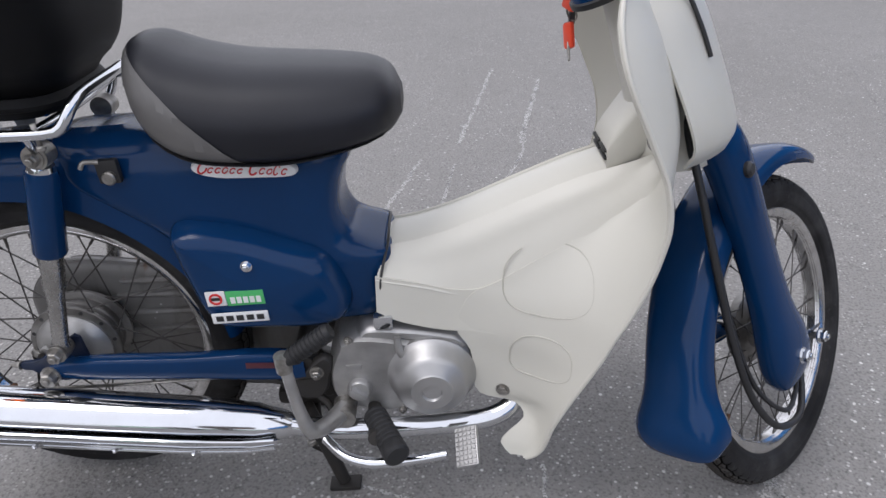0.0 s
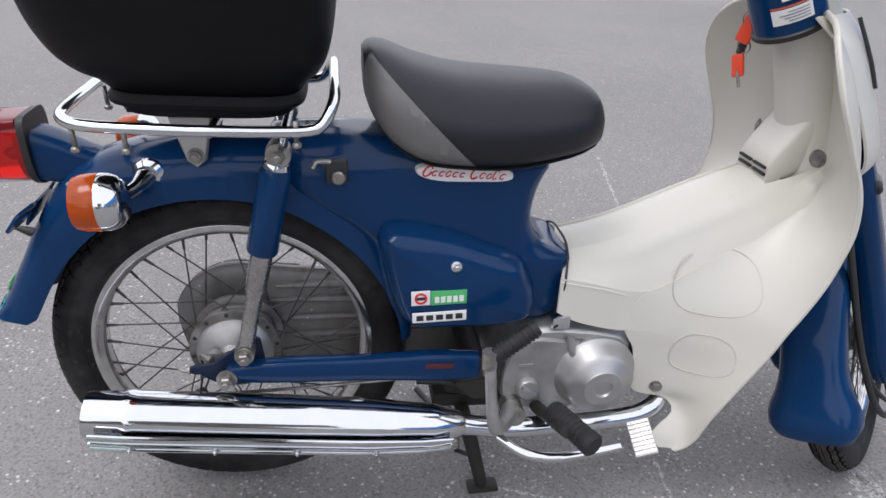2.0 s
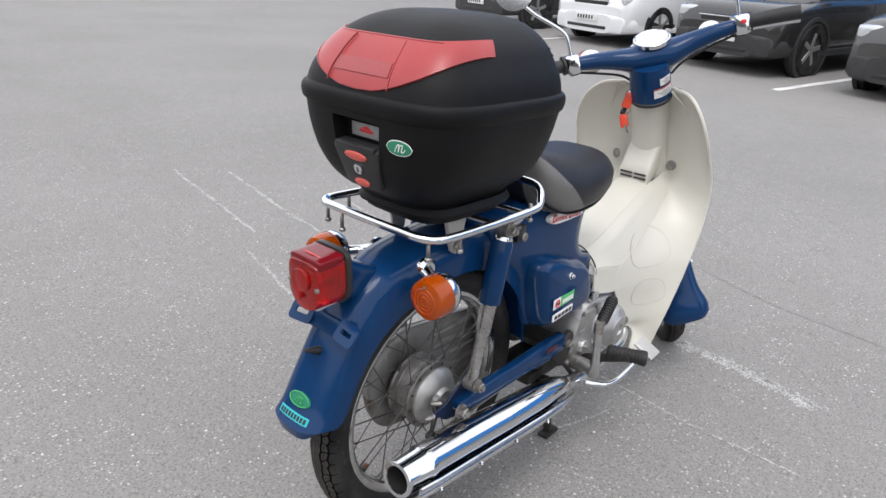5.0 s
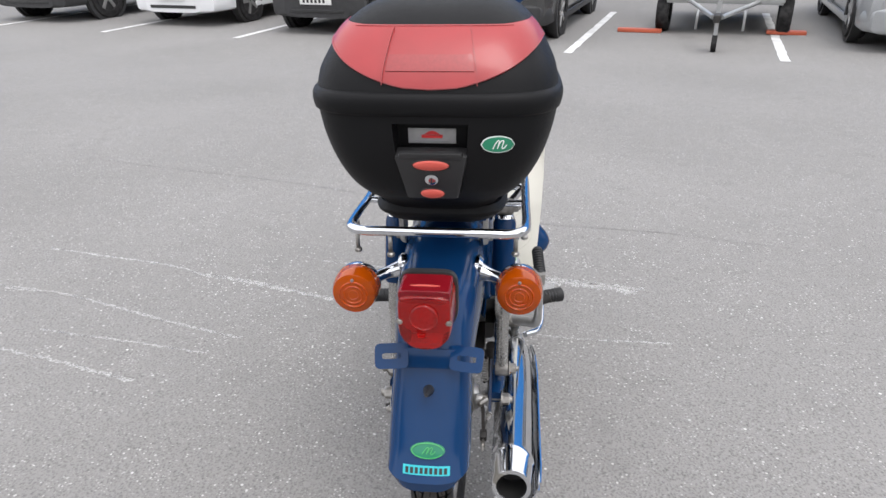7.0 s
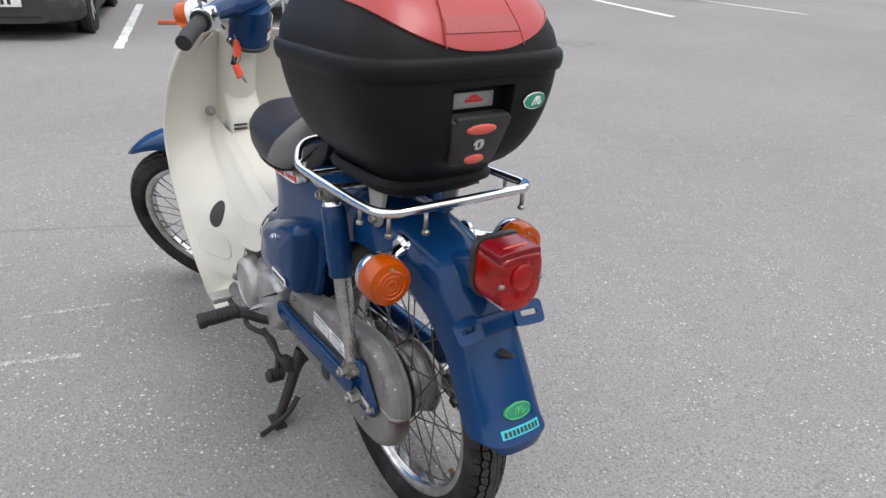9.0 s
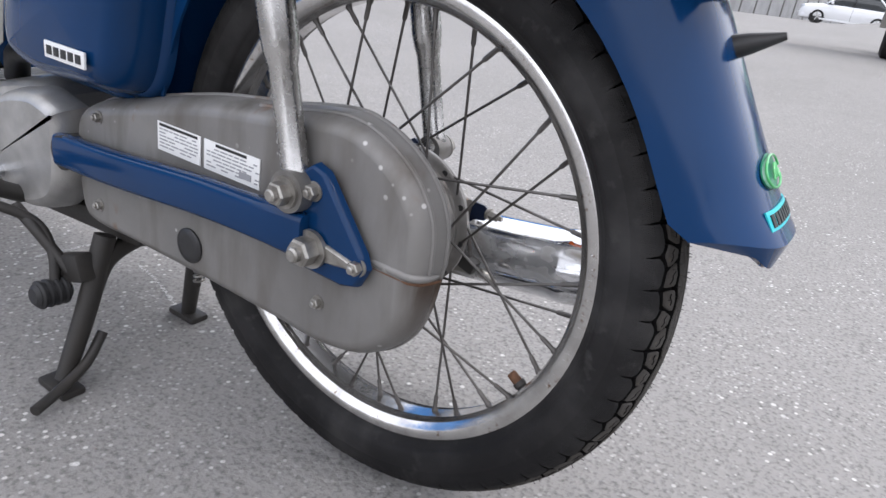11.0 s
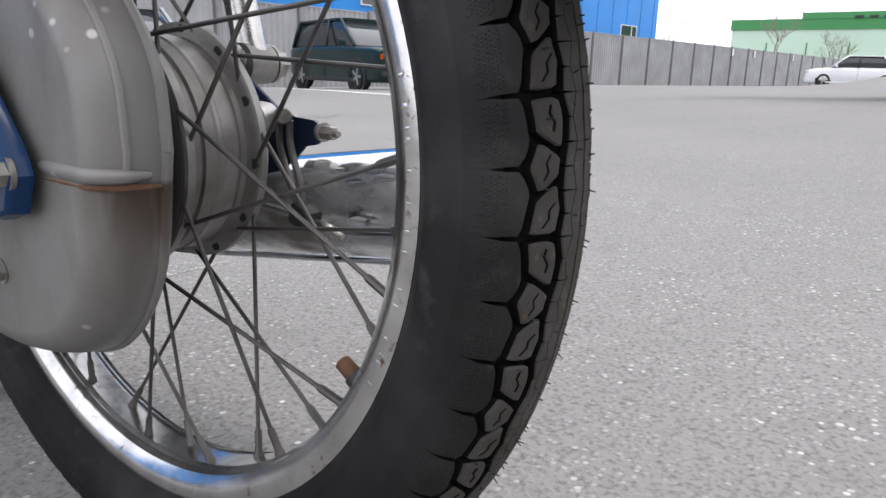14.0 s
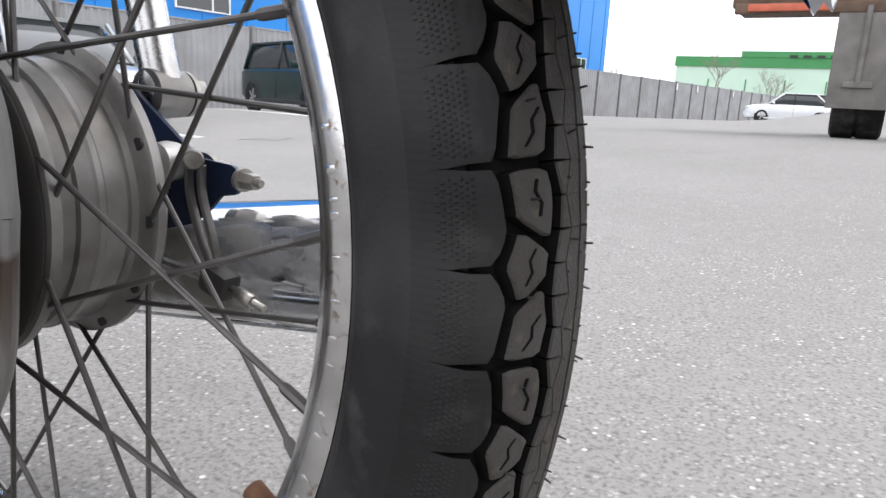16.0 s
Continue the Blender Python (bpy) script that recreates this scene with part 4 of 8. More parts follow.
for z, x0, x1, hw in spline([(z, x0, x1, hw) for z, x0, x1, hw in body_rows], 64):
    rings.append([((x0 + x1) / 2 + (x1 - x0) / 2 * math.copysign(abs(math.cos(q)) ** 0.30, math.cos(q)), hw * math.copysign(abs(math.sin(q)) ** 0.42, math.sin(q)), z) for q in np.linspace(0, 2 * math.pi, 72, endpoint=False)])
frame_body = part("frame_body", loft(rings), M["blue"], bike, "blue pressed-steel frame body", smooth=50)
cover = [(0.243, 0.506), (0.251, 0.526), (0.279, 0.532), (0.349, 0.516), (0.404, 0.493), (0.461, 0.466), (0.484, 0.425), (0.491, 0.385), (0.478, 0.357), (0.434, 0.345), (0.36, 0.348), (0.296, 0.354), (0.272, 0.376), (0.255, 0.435)]
for s in (-1, 1):
    c = part("side_cover", pillow(cover, s * 0.066, s * 0.122, 0.030, 8, n=80, dome=s * 0.007), M["blue"], bike, "blue side cover with a rolled edge")
    part("cover_lip", pillow([(x * 1.0 + (0.006 if x > 0.36 else -0.006), z + (0.005 if z > 0.44 else -0.005)) for x, z in cover], s * 0.060, s * 0.074, 0.008, 3, n=80), M["blue"], c)
    bolt("cover_screw", (0.356, s * 0.124, 0.474), (0, s, 0.15), 0.0062, c, "chrome", 0.007)
    part("plug", lathe([(0.006, 0), (0.006, 0.002), (0.004, 0.003)], (0.468, s * 0.104, 0.424), (0.4, s, 0), 16), M["ink"], c)
    # emblem: pale bar with dark lettering blocks
    y = s * 0.1283
    x0, x1, zc = (0.290, 0.372, 0.392) if s < 0 else (0.303, 0.374, 0.388)
    e = part("emblem", block((x1 - x0, 0.003, 0.017), ((x0 + x1) / 2, y, zc), 0.0012), M["white"], c, "pale bar emblem with dark blocks")
    for k in range(5):
        part("emblem_block", block(((x1 - x0) * 0.13, 0.0022, 0.009), (x0 + (x1 - x0) * (0.14 + 0.18 * k), y + s * 0.0012, zc), 0.0004), M["ink"], e)
    if s < 0:
        st = part("shop_sticker", block((0.028, 0.0022, 0.024), (0.303, y, 0.426), 0.0006), M["white"], c, "square white sticker with a red and black ring")
        part("ring", lathe([(0.0095, 0), (0.0095, 0.0014), (0.0065, 0.0014), (0.0065, 0)], (0.303, y - 0.0010, 0.426), (0, -1, 0), 24), M["redink"], st)
        part("bar", block((0.018, 0.0012, 0.0045), (0.303, y - 0.0016, 0.426)), M["ink"], st)
        st = part("green_sticker", block((0.054, 0.0022, 0.024), (0.345, y, 0.425), 0.0006), M["lime"], c, "lime green sticker with a white lettering block")
        for k in range(5):
            part("bar", block((0.0065, 0.0012, 0.010), (0.327 + k * 0.0092, y - 0.0014, 0.4225)), M["white"], st)
# white oval badge on the body under the saddle, with red strokes
for s in (-1, 1):
    oval = [(0.372 + 0.071 * math.copysign(abs(math.cos(a)) ** 0.6, math.cos(a)), 0.6035 - 0.10 * 0.071 * math.cos(a) + 0.0135 * math.copysign(abs(math.sin(a)) ** 0.8, math.sin(a))) for a in np.linspace(0, 2 * math.pi, 32, endpoint=False)]
    b = part("badge", pillow(oval, s * 0.078, s * 0.0895, 0.002, 3), M["white"], frame_body, "white oval badge with red strokes")
    for k, h in enumerate((0.015, 0.007, 0.007, 0.008, 0.007, 0.006, 0.0, 0.017, 0.008, 0.007, 0.014, 0.008)):
        if not h:
            continue
        x, big = 0.318 + k * 0.0098, h > 0.0145
        zc = 0.6025 - (x - 0.372) * 0.10 + (h - 0.008) * 0.35
        loop_ = [(x + 0.25 * h * math.sin(t) + (0.0058 if big else 0.0034) * math.cos(t), s * 0.0905, zc + h * 0.5 * math.sin(t)) for t in np.linspace(0.5, 5.6 if k % 3 else 6.2, 14)]
        part("stroke", tube(loop_, 0.0013 if big else 0.0009, 6), M["redink"], b)

# -- saddle
seat_rows = [(0.236, 0.766, 0.705, 0.050), (0.246, 0.772, 0.680, 0.086), (0.268, 0.770, 0.648, 0.110), (0.31, 0.752, 0.622, 0.124), (0.37, 0.736, 0.612, 0.128), (0.44, 0.728, 0.608, 0.124), (0.50, 0.722, 0.614, 0.114), (0.545, 0.715, 0.622, 0.100), (0.573, 0.702, 0.632, 0.078), (0.588, 0.678, 0.646, 0.036)]


def seat_ring(x, zt, zb, hw, n=36):
    out = []
    for k in range(n):
        a = 2 * math.pi * k / n
        w, h = math.cos(a), math.sin(a)
        zc = zb + (zt - zb) * 0.42
        y = hw * math.copysign(abs(w) ** 0.62, w) * (1.0 if h < 0.2 else 1 - 0.10 * h)
        z = zc + ((zt - zc) * abs(h) ** 0.85 if h > 0 else -(zc - zb) * abs(h) ** 0.5)
        out.append((x, y, z))
    return out


rings = [seat_ring(*r) for r in spline(seat_rows, 40)]
seat = part("saddle", loft(rings), M["vinyl"], bike, "black vinyl saddle with grey rear side panels")
for s in (-1, 1):
    bm = loft(rings)
    cut = dict(clear_outer=True)
    bmesh.ops.bisect_plane(bm, geom=bm.verts[:] + bm.edges[:] + bm.faces[:], plane_co=(0.252, 0, 0.762), plane_no=(1.06, 0, 1), **cut)
    bmesh.ops.bisect_plane(bm, geom=bm.verts[:] + bm.edges[:] + bm.faces[:], plane_co=(0, s * 0.05, 0), plane_no=(0, -s, 0), **cut)
    bmesh.ops.recalc_face_normals(bm, faces=bm.faces[:])
    for v in bm.verts:
        v.co += V(-0.25, s, 0).normalized() * 0.0018
    part("side_panel", bm, M["greyvinyl"], seat, "grey vinyl panel")
part("saddle_base", loft([[(x, y * 0.92, zb + 0.006 + (z - zb) * 0.05) for x, y, z in seat_ring(x, zt, zb, hw)] for x, zt, zb, hw in spline(seat_rows, 20)]), M["black"], seat)

# -- luggage rack
R1 = 0.0075
loop = [(0.02, -0.139, 0.694), (0.12, -0.139, 0.689), (0.170, -0.138, 0.690), (0.182, -0.134, 0.699), (0.190, -0.128, 0.712), (0.195, -0.112, 0.722), (0.196, -0.08, 0.725), (0.196, 0.0, 0.725), (0.196, 0.08, 0.725), (0.195, 0.112, 0.722), (0.190, 0.128, 0.712), (0.182, 0.134, 0.699), (0.170, 0.138, 0.690), (0.12, 0.139, 0.689), (0.02, 0.139, 0.694),
        (-0.08, 0.139, 0.702), (-0.116, 0.134, 0.706), (-0.136, 0.112, 0.709), (-0.140, 0.08, 0.711), (-0.141, 0.0, 0.711), (-0.140, -0.08, 0.711), (-0.136, -0.112, 0.709), (-0.116, -0.134, 0.706), (-0.08, -0.139, 0.702), (0.02, -0.139, 0.694)]
rack = part("luggage_rack", tube(loop, R1, 14, 150), M["chrome"], bike, "chromed tube luggage rack")
for x, z in ((0.04, 0.690), (0.13, 0.686)):
    part("cross_bar", tube([(x, -0.139, z), (x, 0, z - 0.004), (x, 0.139, z)], 0.006, 12, 10), M["chrome"], rack)
part("rack_plate", block((0.20, 0.15, 0.004), (0.03, 0, 0.698), 0.001, Euler((0, radians(3), 0)).to_matrix()), M["blue"], rack)
for x, y in ((-0.123, 0.125), (-0.123, -0.125), (-0.137, 0.07), (-0.06, -0.139), (-0.06, 0.139), (0.145, -0.139), (0.145, 0.139)):
    h = part("hook", tube([(x, y * 0.985, 0.702), (x, y * 0.985, 0.672)], 0.0034, 8), M["steel"], rack)
    part("hook_end", lathe([(0.004, 0), (0.006, 0.002), (0.006, 0.006), (0.003, 0.008)], (x, y * 0.985, 0.674), (0, 0, -1), 10), M["steel"], h)
for s in (-1, 1):
    f = part("rack_foot", pillow([(-0.022, 0.695), (0.034, 0.693), (0.020, 0.632), (0.007, 0.622), (-0.006, 0.632)], s * 0.068, s * 0.076, 0.003, 2), M["silver"], rack, "silver rack bracket")
    bolt("bolt", (0.007, s * 0.075, 0.640), (0, s, 0), 0.0085, f)
    part("rack_stay", tube([(0.13, s * 0.135, 0.688), (0.126, s * 0.122, 0.668), (0.118, s * 0.10, 0.648)], 0.007, 10, 8), M["chrome"], rack)

# -- rear suspension
for s in (-1, 1):
    side_y = 0.102 if s > 0 else 0.103
    top, low = V(0.118, s * side_y, 0.650), V(0.036 if s > 0 else 0.039, s * (side_y + 0.002), 0.334 if s > 0 else 0.340)
    d = (low - top).normalized()
    P = lambda t: top.lerp(low, t)
    a = part("shock_absorber", lathe([(0.010, 0), (0.0190, 0.004), (0.0215, 0.012), (0.0225, 0.128), (0.0205, 0.132), (0.0205, 0.10)], P(0.055), d, 32), M["blue"], bike, "rear shock absorber with blue shroud")
    part("damper_tube", lathe([(0.0160, 0), (0.0158, 0.060), (0.0145, 0.072), (0.0122, 0.082), (0.0118, 0.165), (0.0150, 0.176), (0.011, 0.19)], P(0.44), d, 32), M["dull"], a, "dull grey lower tube")
    part("shroud_cap", lathe([(0.008, -0.004), (0.0165, -0.002), (0.0185, 0.004), (0.0185, 0.008)], P(0.050), d, 28), M["chrome"], a, "bright cap")
    part("eye", lathe([(0.010, -0.014), (0.0165, -0.014), (0.0175, 0), (0.0165, 0.014), (0.010, 0.014)], top, (0, 1, 0), 28), M["steel"], a)
    bolt("top_nut", top + V(0, s * 0.014, 0), (0, s, 0), 0.0095, a, "steel", 0.010)
    part("lower_eye", lathe([(0.008, -0.014), (0.0185, -0.014), (0.0195, 0), (0.0185, 0.014), (0.008, 0.014)] if s > 0 else [(0.007, -0.012), (0.0145, -0.012), (0.0155, 0), (0.0145, 0.012), (0.007, 0.012)], low, (0, 1, 0), 28), M["hub"], a)
    bolt("lower_nut", low + V(0, s * 0.014, 0), (0, s, 0), 0.0105, a, "steel", 0.012)

# -- swing arm
def beam(points, h, w, n=16):
    rings = []
    for x, y, z, k in spline([(*p[:3], p[3] if len(p) > 3 else 1) for p in points], n):
        r = []
        for a in np.linspace(0, 2 * math.pi, 16, endpoint=False):
            c, sn = math.cos(a), math.sin(a)
            r.append((x, y + w / 2 * math.copysign(abs(c) ** 0.45, c), z + h * k / 2 * math.copysign(abs(sn) ** 0.45, sn)))
        rings.append(r)
    return loft(rings)


arm = part("swing_arm", beam([(0.40, -0.094, 0.272, 1.15), (0.33, -0.097, 0.279, 1.25), (0.22, -0.099, 0.287), (0.10, -0.100, 0.295, 0.95), (0.05, -0.098, 0.296, 0.85), (0.006, -0.093, 0.294, 0.55)], 0.042, 0.026), M["blue"], bike, "blue swing arm")
part("arm", beam([(0.41, 0.101, 0.268), (0.30, 0.106, 0.277), (0.16, 0.108, 0.291), (0.08, 0.108, 0.295, 1.0), (0.02, 0.106, 0.296, 1.1)], 0.038, 0.02), M["blue"], arm)
pv = part("pivot_bracket", pillow([(0.352, 0.250), (0.385, 0.256), (0.420, 0.285), (0.436, 0.290), (0.446, 0.276), (0.440, 0.252), (0.425, 0.215), (0.395, 0.205), (0.372, 0.226)], -0.092, -0.106, 0.005, 3, n=44), M["dark"], arm, "black pivot bracket")
bolt("pivot_nut", (0.418, -0.105, 0.262), (0, -1, 0), 0.0085, pv, "steel", 0.010)
part("cross_tube", tube([(0.395, -0.10, 0.27), (0.395, 0.11, 0.268)], 0.02, 16), M["dark"], arm)
part("warning_strip", block((0.045, 0.0016, 0.010), (0.335, -0.1113, 0.287), 0.0003, Euler((0, radians(3.5), 0)).to_matrix()), M["fadedred"], arm, "small dark red warning strip")
tri_plate = [(0.062, 0.318), (0.034, 0.352), (0.020, 0.361), (0.006, 0.356), (-0.010, 0.336), (-0.040, 0.298), (-0.045, 0.286), (-0.036, 0.267), (-0.020, 0.262), (0.022, 0.263), (0.064, 0.272), (0.066, 0.28)]
pl = part("axle_plate", pillow(tri_plate, 0.095, 0.105, 0.004, 3), M["blue"], arm, "blue triangular axle plate")
bolt("plate_bolt", (0.016, 0.104, 0.338), (0, 1, 0), 0.0065, pl)
bolt("adjuster_bolt", (-0.036, 0.102, 0.287), (0, 1, 0), 0.0062, pl)
part("adjuster", pillow([(0.028, 0.299), (0.028, 0.277), (0.0, 0.279), (-0.03, 0.283), (-0.03, 0.291), (0.0, 0.297)], 0.104, 0.1085, 0.002, 2), M["steel"], pl, "slotted steel chain adjuster")
axle = part("axle", tube([(0.012, -0.125, 0.288), (0.012, 0.131, 0.288)], 0.0065, 14), M["steel"], arm)
bolt("axle_nut", (0.012, 0.107, 0.288), (0, 1, 0), 0.0128, axle, "steel", 0.016)
bolt("axle_nut", (0.006, -0.106, 0.291), (0, -1, 0), 0.0115, axle, "steel", 0.014)
dp = part("axle_plate", pillow([(0.064, 0.300), (0.060, 0.346), (0.052, 0.351), (0.042, 0.345), (-0.017, 0.3065), (-0.045, 0.3045), (-0.0520, 0.3005), (-0.0525, 0.2930), (-0.0475, 0.2885), (-0.036, 0.2865), (-0.026, 0.277), (-0.013, 0.268), (0.010, 0.262), (0.058, 0.268)], -0.0825, -0.0870, 0.0015, 2), M["navy"], arm, "navy axle plate, shade put into its blue paint, with a tab for the adjuster")
bolt("adjuster_bolt", (-0.050, -0.0850, 0.2970), (-1, 0.2, 0), 0.0048, dp, "steel", 0.012)
# brake lever, rod and arm on the drum side
ba = part("brake_arm", lathe([(0.0056, -0.006), (0.0056, 0.014), (0.0046, 0.0155), (0.001, 0.016)], (-0.024, -0.074, 0.307), (-0.80, 0.60, 0.02), 20), M["steel"], bike, "zinc brake arm with its pinch bolt")
for dx in (0.0, -0.010):
    part("arm_strip", tube([(-0.026 + dx, -0.070, 0.304), (-0.024 + dx, -0.072, 0.288), (-0.030 + dx, -0.073, 0.266), (-0.040 + dx * 0.5, -0.074, 0.244)], 0.0030, 8, 16, flat=0.6), M["spoke"], ba)
part("arm_boss", lathe([(0.010, -0.006), (0.011, 0.0), (0.010, 0.006)], (-0.016, -0.064, 0.305), (0, 1, 0), 20), M["alloy"], ba)
part("rod_clevis", block((0.020, 0.014, 0.016), (-0.044, -0.074, 0.241), 0.004, Euler((0, radians(-18), 0)).to_matrix()), M["dark"], ba, "dark rod joint")
part("brake_rod", tube([(-0.034, -0.076, 0.240), (0.10, -0.086, 0.246), (0.30, -0.09, 0.252)], 0.0028, 8, 10), M["steel"], ba)
part("rod_nut", tube([(-0.070, -0.074, 0.234), (-0.058, -0.074, 0.237)], 0.0045, 6), M["steel"], ba)
part("rod_thread", tube([(-0.078, -0.074, 0.232), (-0.052, -0.074, 0.239)], 0.0022, 8), M["steel"], ba)

# -- chain case
case_line = [(-0.092, 0.298), (-0.088, 0.336), (-0.066, 0.370), (-0.030, 0.394), (0.010, 0.403), (0.09, 0.391), (0.18, 0.378), (0.29, 0.352), (0.385, 0.325), (0.405, 0.30), (0.405, 0.21), (0.385, 0.182), (0.30, 0.180), (0.18, 0.180), (0.07, 0.178), (0.010, 0.177), (-0.043, 0.192), (-0.078, 0.232)]
bm = pillow(case_line, 0.058, 0.0895, 0.018, 9, n=130, back=False)
pillow(case_line, 0.058, 0.046, 0.022, 4, bm=bm, n=130, back=False)
ccase = part("chain_case", bm, M["casepaint"], bike, "stained silver-painted pressed steel chain case")
part("edge_bead", tube([(x, 0.0580, z) for x, z in case_line] + [(case_line[0][0], 0.0580, case_line[0][1])], 0.0022, 8, 130), M["casepaint"], ccase)
rim_pts = [V(x, 0, z) for x, z, _ in spline([(x, z, 0) for x, z in case_line + case_line[:1]], 131)][:-1]
bead_line = []
for i in list(range(100, 130)) + list(range(50)):
    p, d = rim_pts[i], (rim_pts[(i + 1) % 130] - rim_pts[i - 1]).normalized()
    if p.x < 0.12 and p.z > 0.286:
        bead_line.append(p + V(d.z, 0, -d.x) * 0.0030 + V(0, 0.0752, 0))
part("joint_bead", tube(bead_line, 0.0021, 8), M["casepaint"], ccase, "folded joint along the edge")
for k, z in enumerate((0.262, 0.298, 0.334, 0.362)):
    part("pressed_rib", tube([(0.040 + 0.012 * k, 0.0452, z), (0.12, 0.0445, z), (0.26, 0.0445, z - 0.006), (0.350 - 0.03 * k, 0.0452, z - 0.012)], [0.004, 0.0065, 0.0065, 0.004], 8, 14), M["casepaint"], ccase, "pressed rib on the inner half")
part("seam", tube([(-0.032, 0.0872, 0.2894), (-0.042, 0.0876, 0.2892), (-0.056, 0.0877, 0.2889), (-0.070, 0.0875, 0.2886), (-0.078, 0.0866, 0.2884), (-0.084, 0.0824, 0.2883), (-0.0885, 0.0762, 0.2882), (-0.0915, 0.0660, 0.2882)], [0.0015, 0.0034, 0.0040, 0.0041, 0.0040, 0.0038, 0.0032, 0.0016], 12, 40), M["casepaint"], ccase, "pressed seam", smooth=60)
part("rust_stain", loft([[(x, y + 0.0005 * math.cos(q), z + w_ * math.sin(q)) for q in np.linspace(0, 2 * math.pi, 10, endpoint=False)] for x, y, z, w_ in ((-0.040, 0.0893, 0.2838, 0.0004), (-0.060, 0.0893, 0.2836, 0.0008), (-0.078, 0.0889, 0.2834, 0.0011), (-0.0850, 0.0838, 0.2832, 0.0014), (-0.0905, 0.072, 0.2832, 0.0015), (-0.0925, 0.062, 0.283, 0.0008))]), M["rust"], ccase, "rust along the seam")
part("inspection_plug", lathe([(0.019, 0), (0.019, 0.003), (0.016, 0.005), (0.010, 0.0052)], (0.196, 0.0885, 0.220), (0, 1, 0), 28), M["black"], ccase, "round black rubber plug")
bolt("case_bolt", (0.016, 0.0890, 0.228), (0, 1, 0), 0.0052, ccase, "steel", 0.006)
bolt("case_bolt", (0.356, 0.0890, 0.214), (0, 1, 0), 0.0052, ccase, "steel", 0.006)
bolt("case_bolt", (0.35, 0.0890, 0.318), (0, 1, 0), 0.0052, ccase, "steel", 0.006)
for xc, w in ((0.2125, 0.066), (0.1355, 0.077)):
    lab = part("label", block((w, 0.0012, 0.0295), (xc, 0.0902, 0.3257), 0.0003), M["white"], ccase, "white printed label with fine grey lines")
    part("heading_bar", block((w * (0.88 if xc > 0.2 else 0.55), 0.0006, 0.0026), (xc, 0.0911, 0.3378), 0), M["ink"], lab)
    for r in range(6):
        x = xc + w * 0.44
        while x > xc - w * 0.40:
            l_ = random.uniform(0.004, 0.013)
            if random.random() < 0.85:
                part("print_line", block((min(l_, x - xc + w * 0.45), 0.0006, 0.0012), (x - l_ / 2, 0.0911, 0.3335 - r * 0.0035), 0), M["greyink"], lab)
            x -= l_ + 0.002
    if xc < 0.2:
        part("print_box", block((0.016, 0.0007, 0.006), (xc - 0.020, 0.0912, 0.319), 0), M["greyink"], lab)

# -- engine
eng = [(0.455, 0.318), (0.487, 0.330), (0.56, 0.318), (0.648, 0.290), (0.668, 0.262), (0.664, 0.215), (0.60, 0.180), (0.54, 0.166), (0.47, 0.178), (0.435, 0.205), (0.432, 0.262)]
bm = pillow(eng, 0, -0.108, 0.012, 4, n=70, back=False)
pillow(eng, 0, 0.085, 0.012, 4, bm=bm, n=70, back=False)
engine = part("engine", bm, M["alloy"], bike, "cast aluminium engine with smooth side covers")
cc = V(0.598, -0.098, 0.244)
part("clutch_cover", lathe([(0.070, 0), (0.070, 0.010), (0.062, 0.018), (0.058, 0.036), (0.050, 0.045), (0.034, 0.050), (0.032, 0.053), (0.016, 0.054), (0.014, 0.050), (0.004, 0.050)], cc, (0, -1, 0), 56), M["bright"], engine, "round clutch cover")
part("cover_ridge", tube([(0.55, -0.108, 0.322), (0.552, -0.112, 0.30), (0.556, -0.110, 0.285)], 0.006, 10, 8), M["alloy"], engine)
cap = part("oil_cap", lathe([(0.019, 0), (0.019, 0.012), (0.016, 0.016)], (0.482, -0.106, 0.228), (0, -1, 0.1), 24), M["bright"], engine, "oil filler cap with a grip bar")
part("grip_bar", block((0.030, 0.012, 0.007), (0.482, -0.124, 0.230), 0.002, Euler((0, radians(40), 0)).to_matrix()), M["bright"], cap)
for x, z in ((0.475, 0.322), (0.63, 0.29), (0.655, 0.235), (0.61, 0.190), (0.545, 0.176), (0.455, 0.20)):
    bolt("cover_bolt", (x, -0.107, z), (0, -1, 0), 0.0052, engine, "steel", 0.006)
part("maker_plate", block((0.024, 0.002, 0.010), (0.478, -0.109, 0.270), 0.0006), M["bright"], engine)
part("magneto_cover", lathe([(0.072, 0), (0.072, 0.022), (0.064, 0.034), (0.056, 0.037), (0.054, 0.034), (0.01, 0.034)], (0.640, 0.080, 0.222), (0, 1, 0), 56), M["alloy"], engine, "round magneto cover")
part("sprocket_cover", pillow([(0.40, 0.315), (0.47, 0.325), (0.56, 0.292), (0.57, 0.21), (0.52, 0.165), (0.42, 0.20)], 0.07, 0.108, 0.016, 4, n=50), M["alloy"], engine)
part("shift_shaft", tube([(0.54, 0.08, 0.205), (0.54, 0.14, 0.205)], 0.008, 12), M["chrome"], engine)
cyl = part("cylinder", block((0.11, 0.085, 0.08), (0.715, 0, 0.225), 0.01), M["alloy"], engine, "finned cylinder")
for k in range(7):
    part("fin", block((0.006, 0.13, 0.115), (0.672 + k * 0.015, 0, 0.225), 0.003), M["alloy"], cyl)
part("cable_clamp", block((0.03, 0.018, 0.022), (0.532, -0.098, 0.348), 0.004), M["chrome"], engine)
part("top_casting", pillow([(0.480, 0.318), (0.500, 0.338), (0.560, 0.334), (0.640, 0.316), (0.662, 0.296), (0.655, 0.282), (0.560, 0.304), (0.490, 0.306)], -0.060, -0.102, 0.010, 4, n=40), M["bright"], engine, "chamfered upper casting")
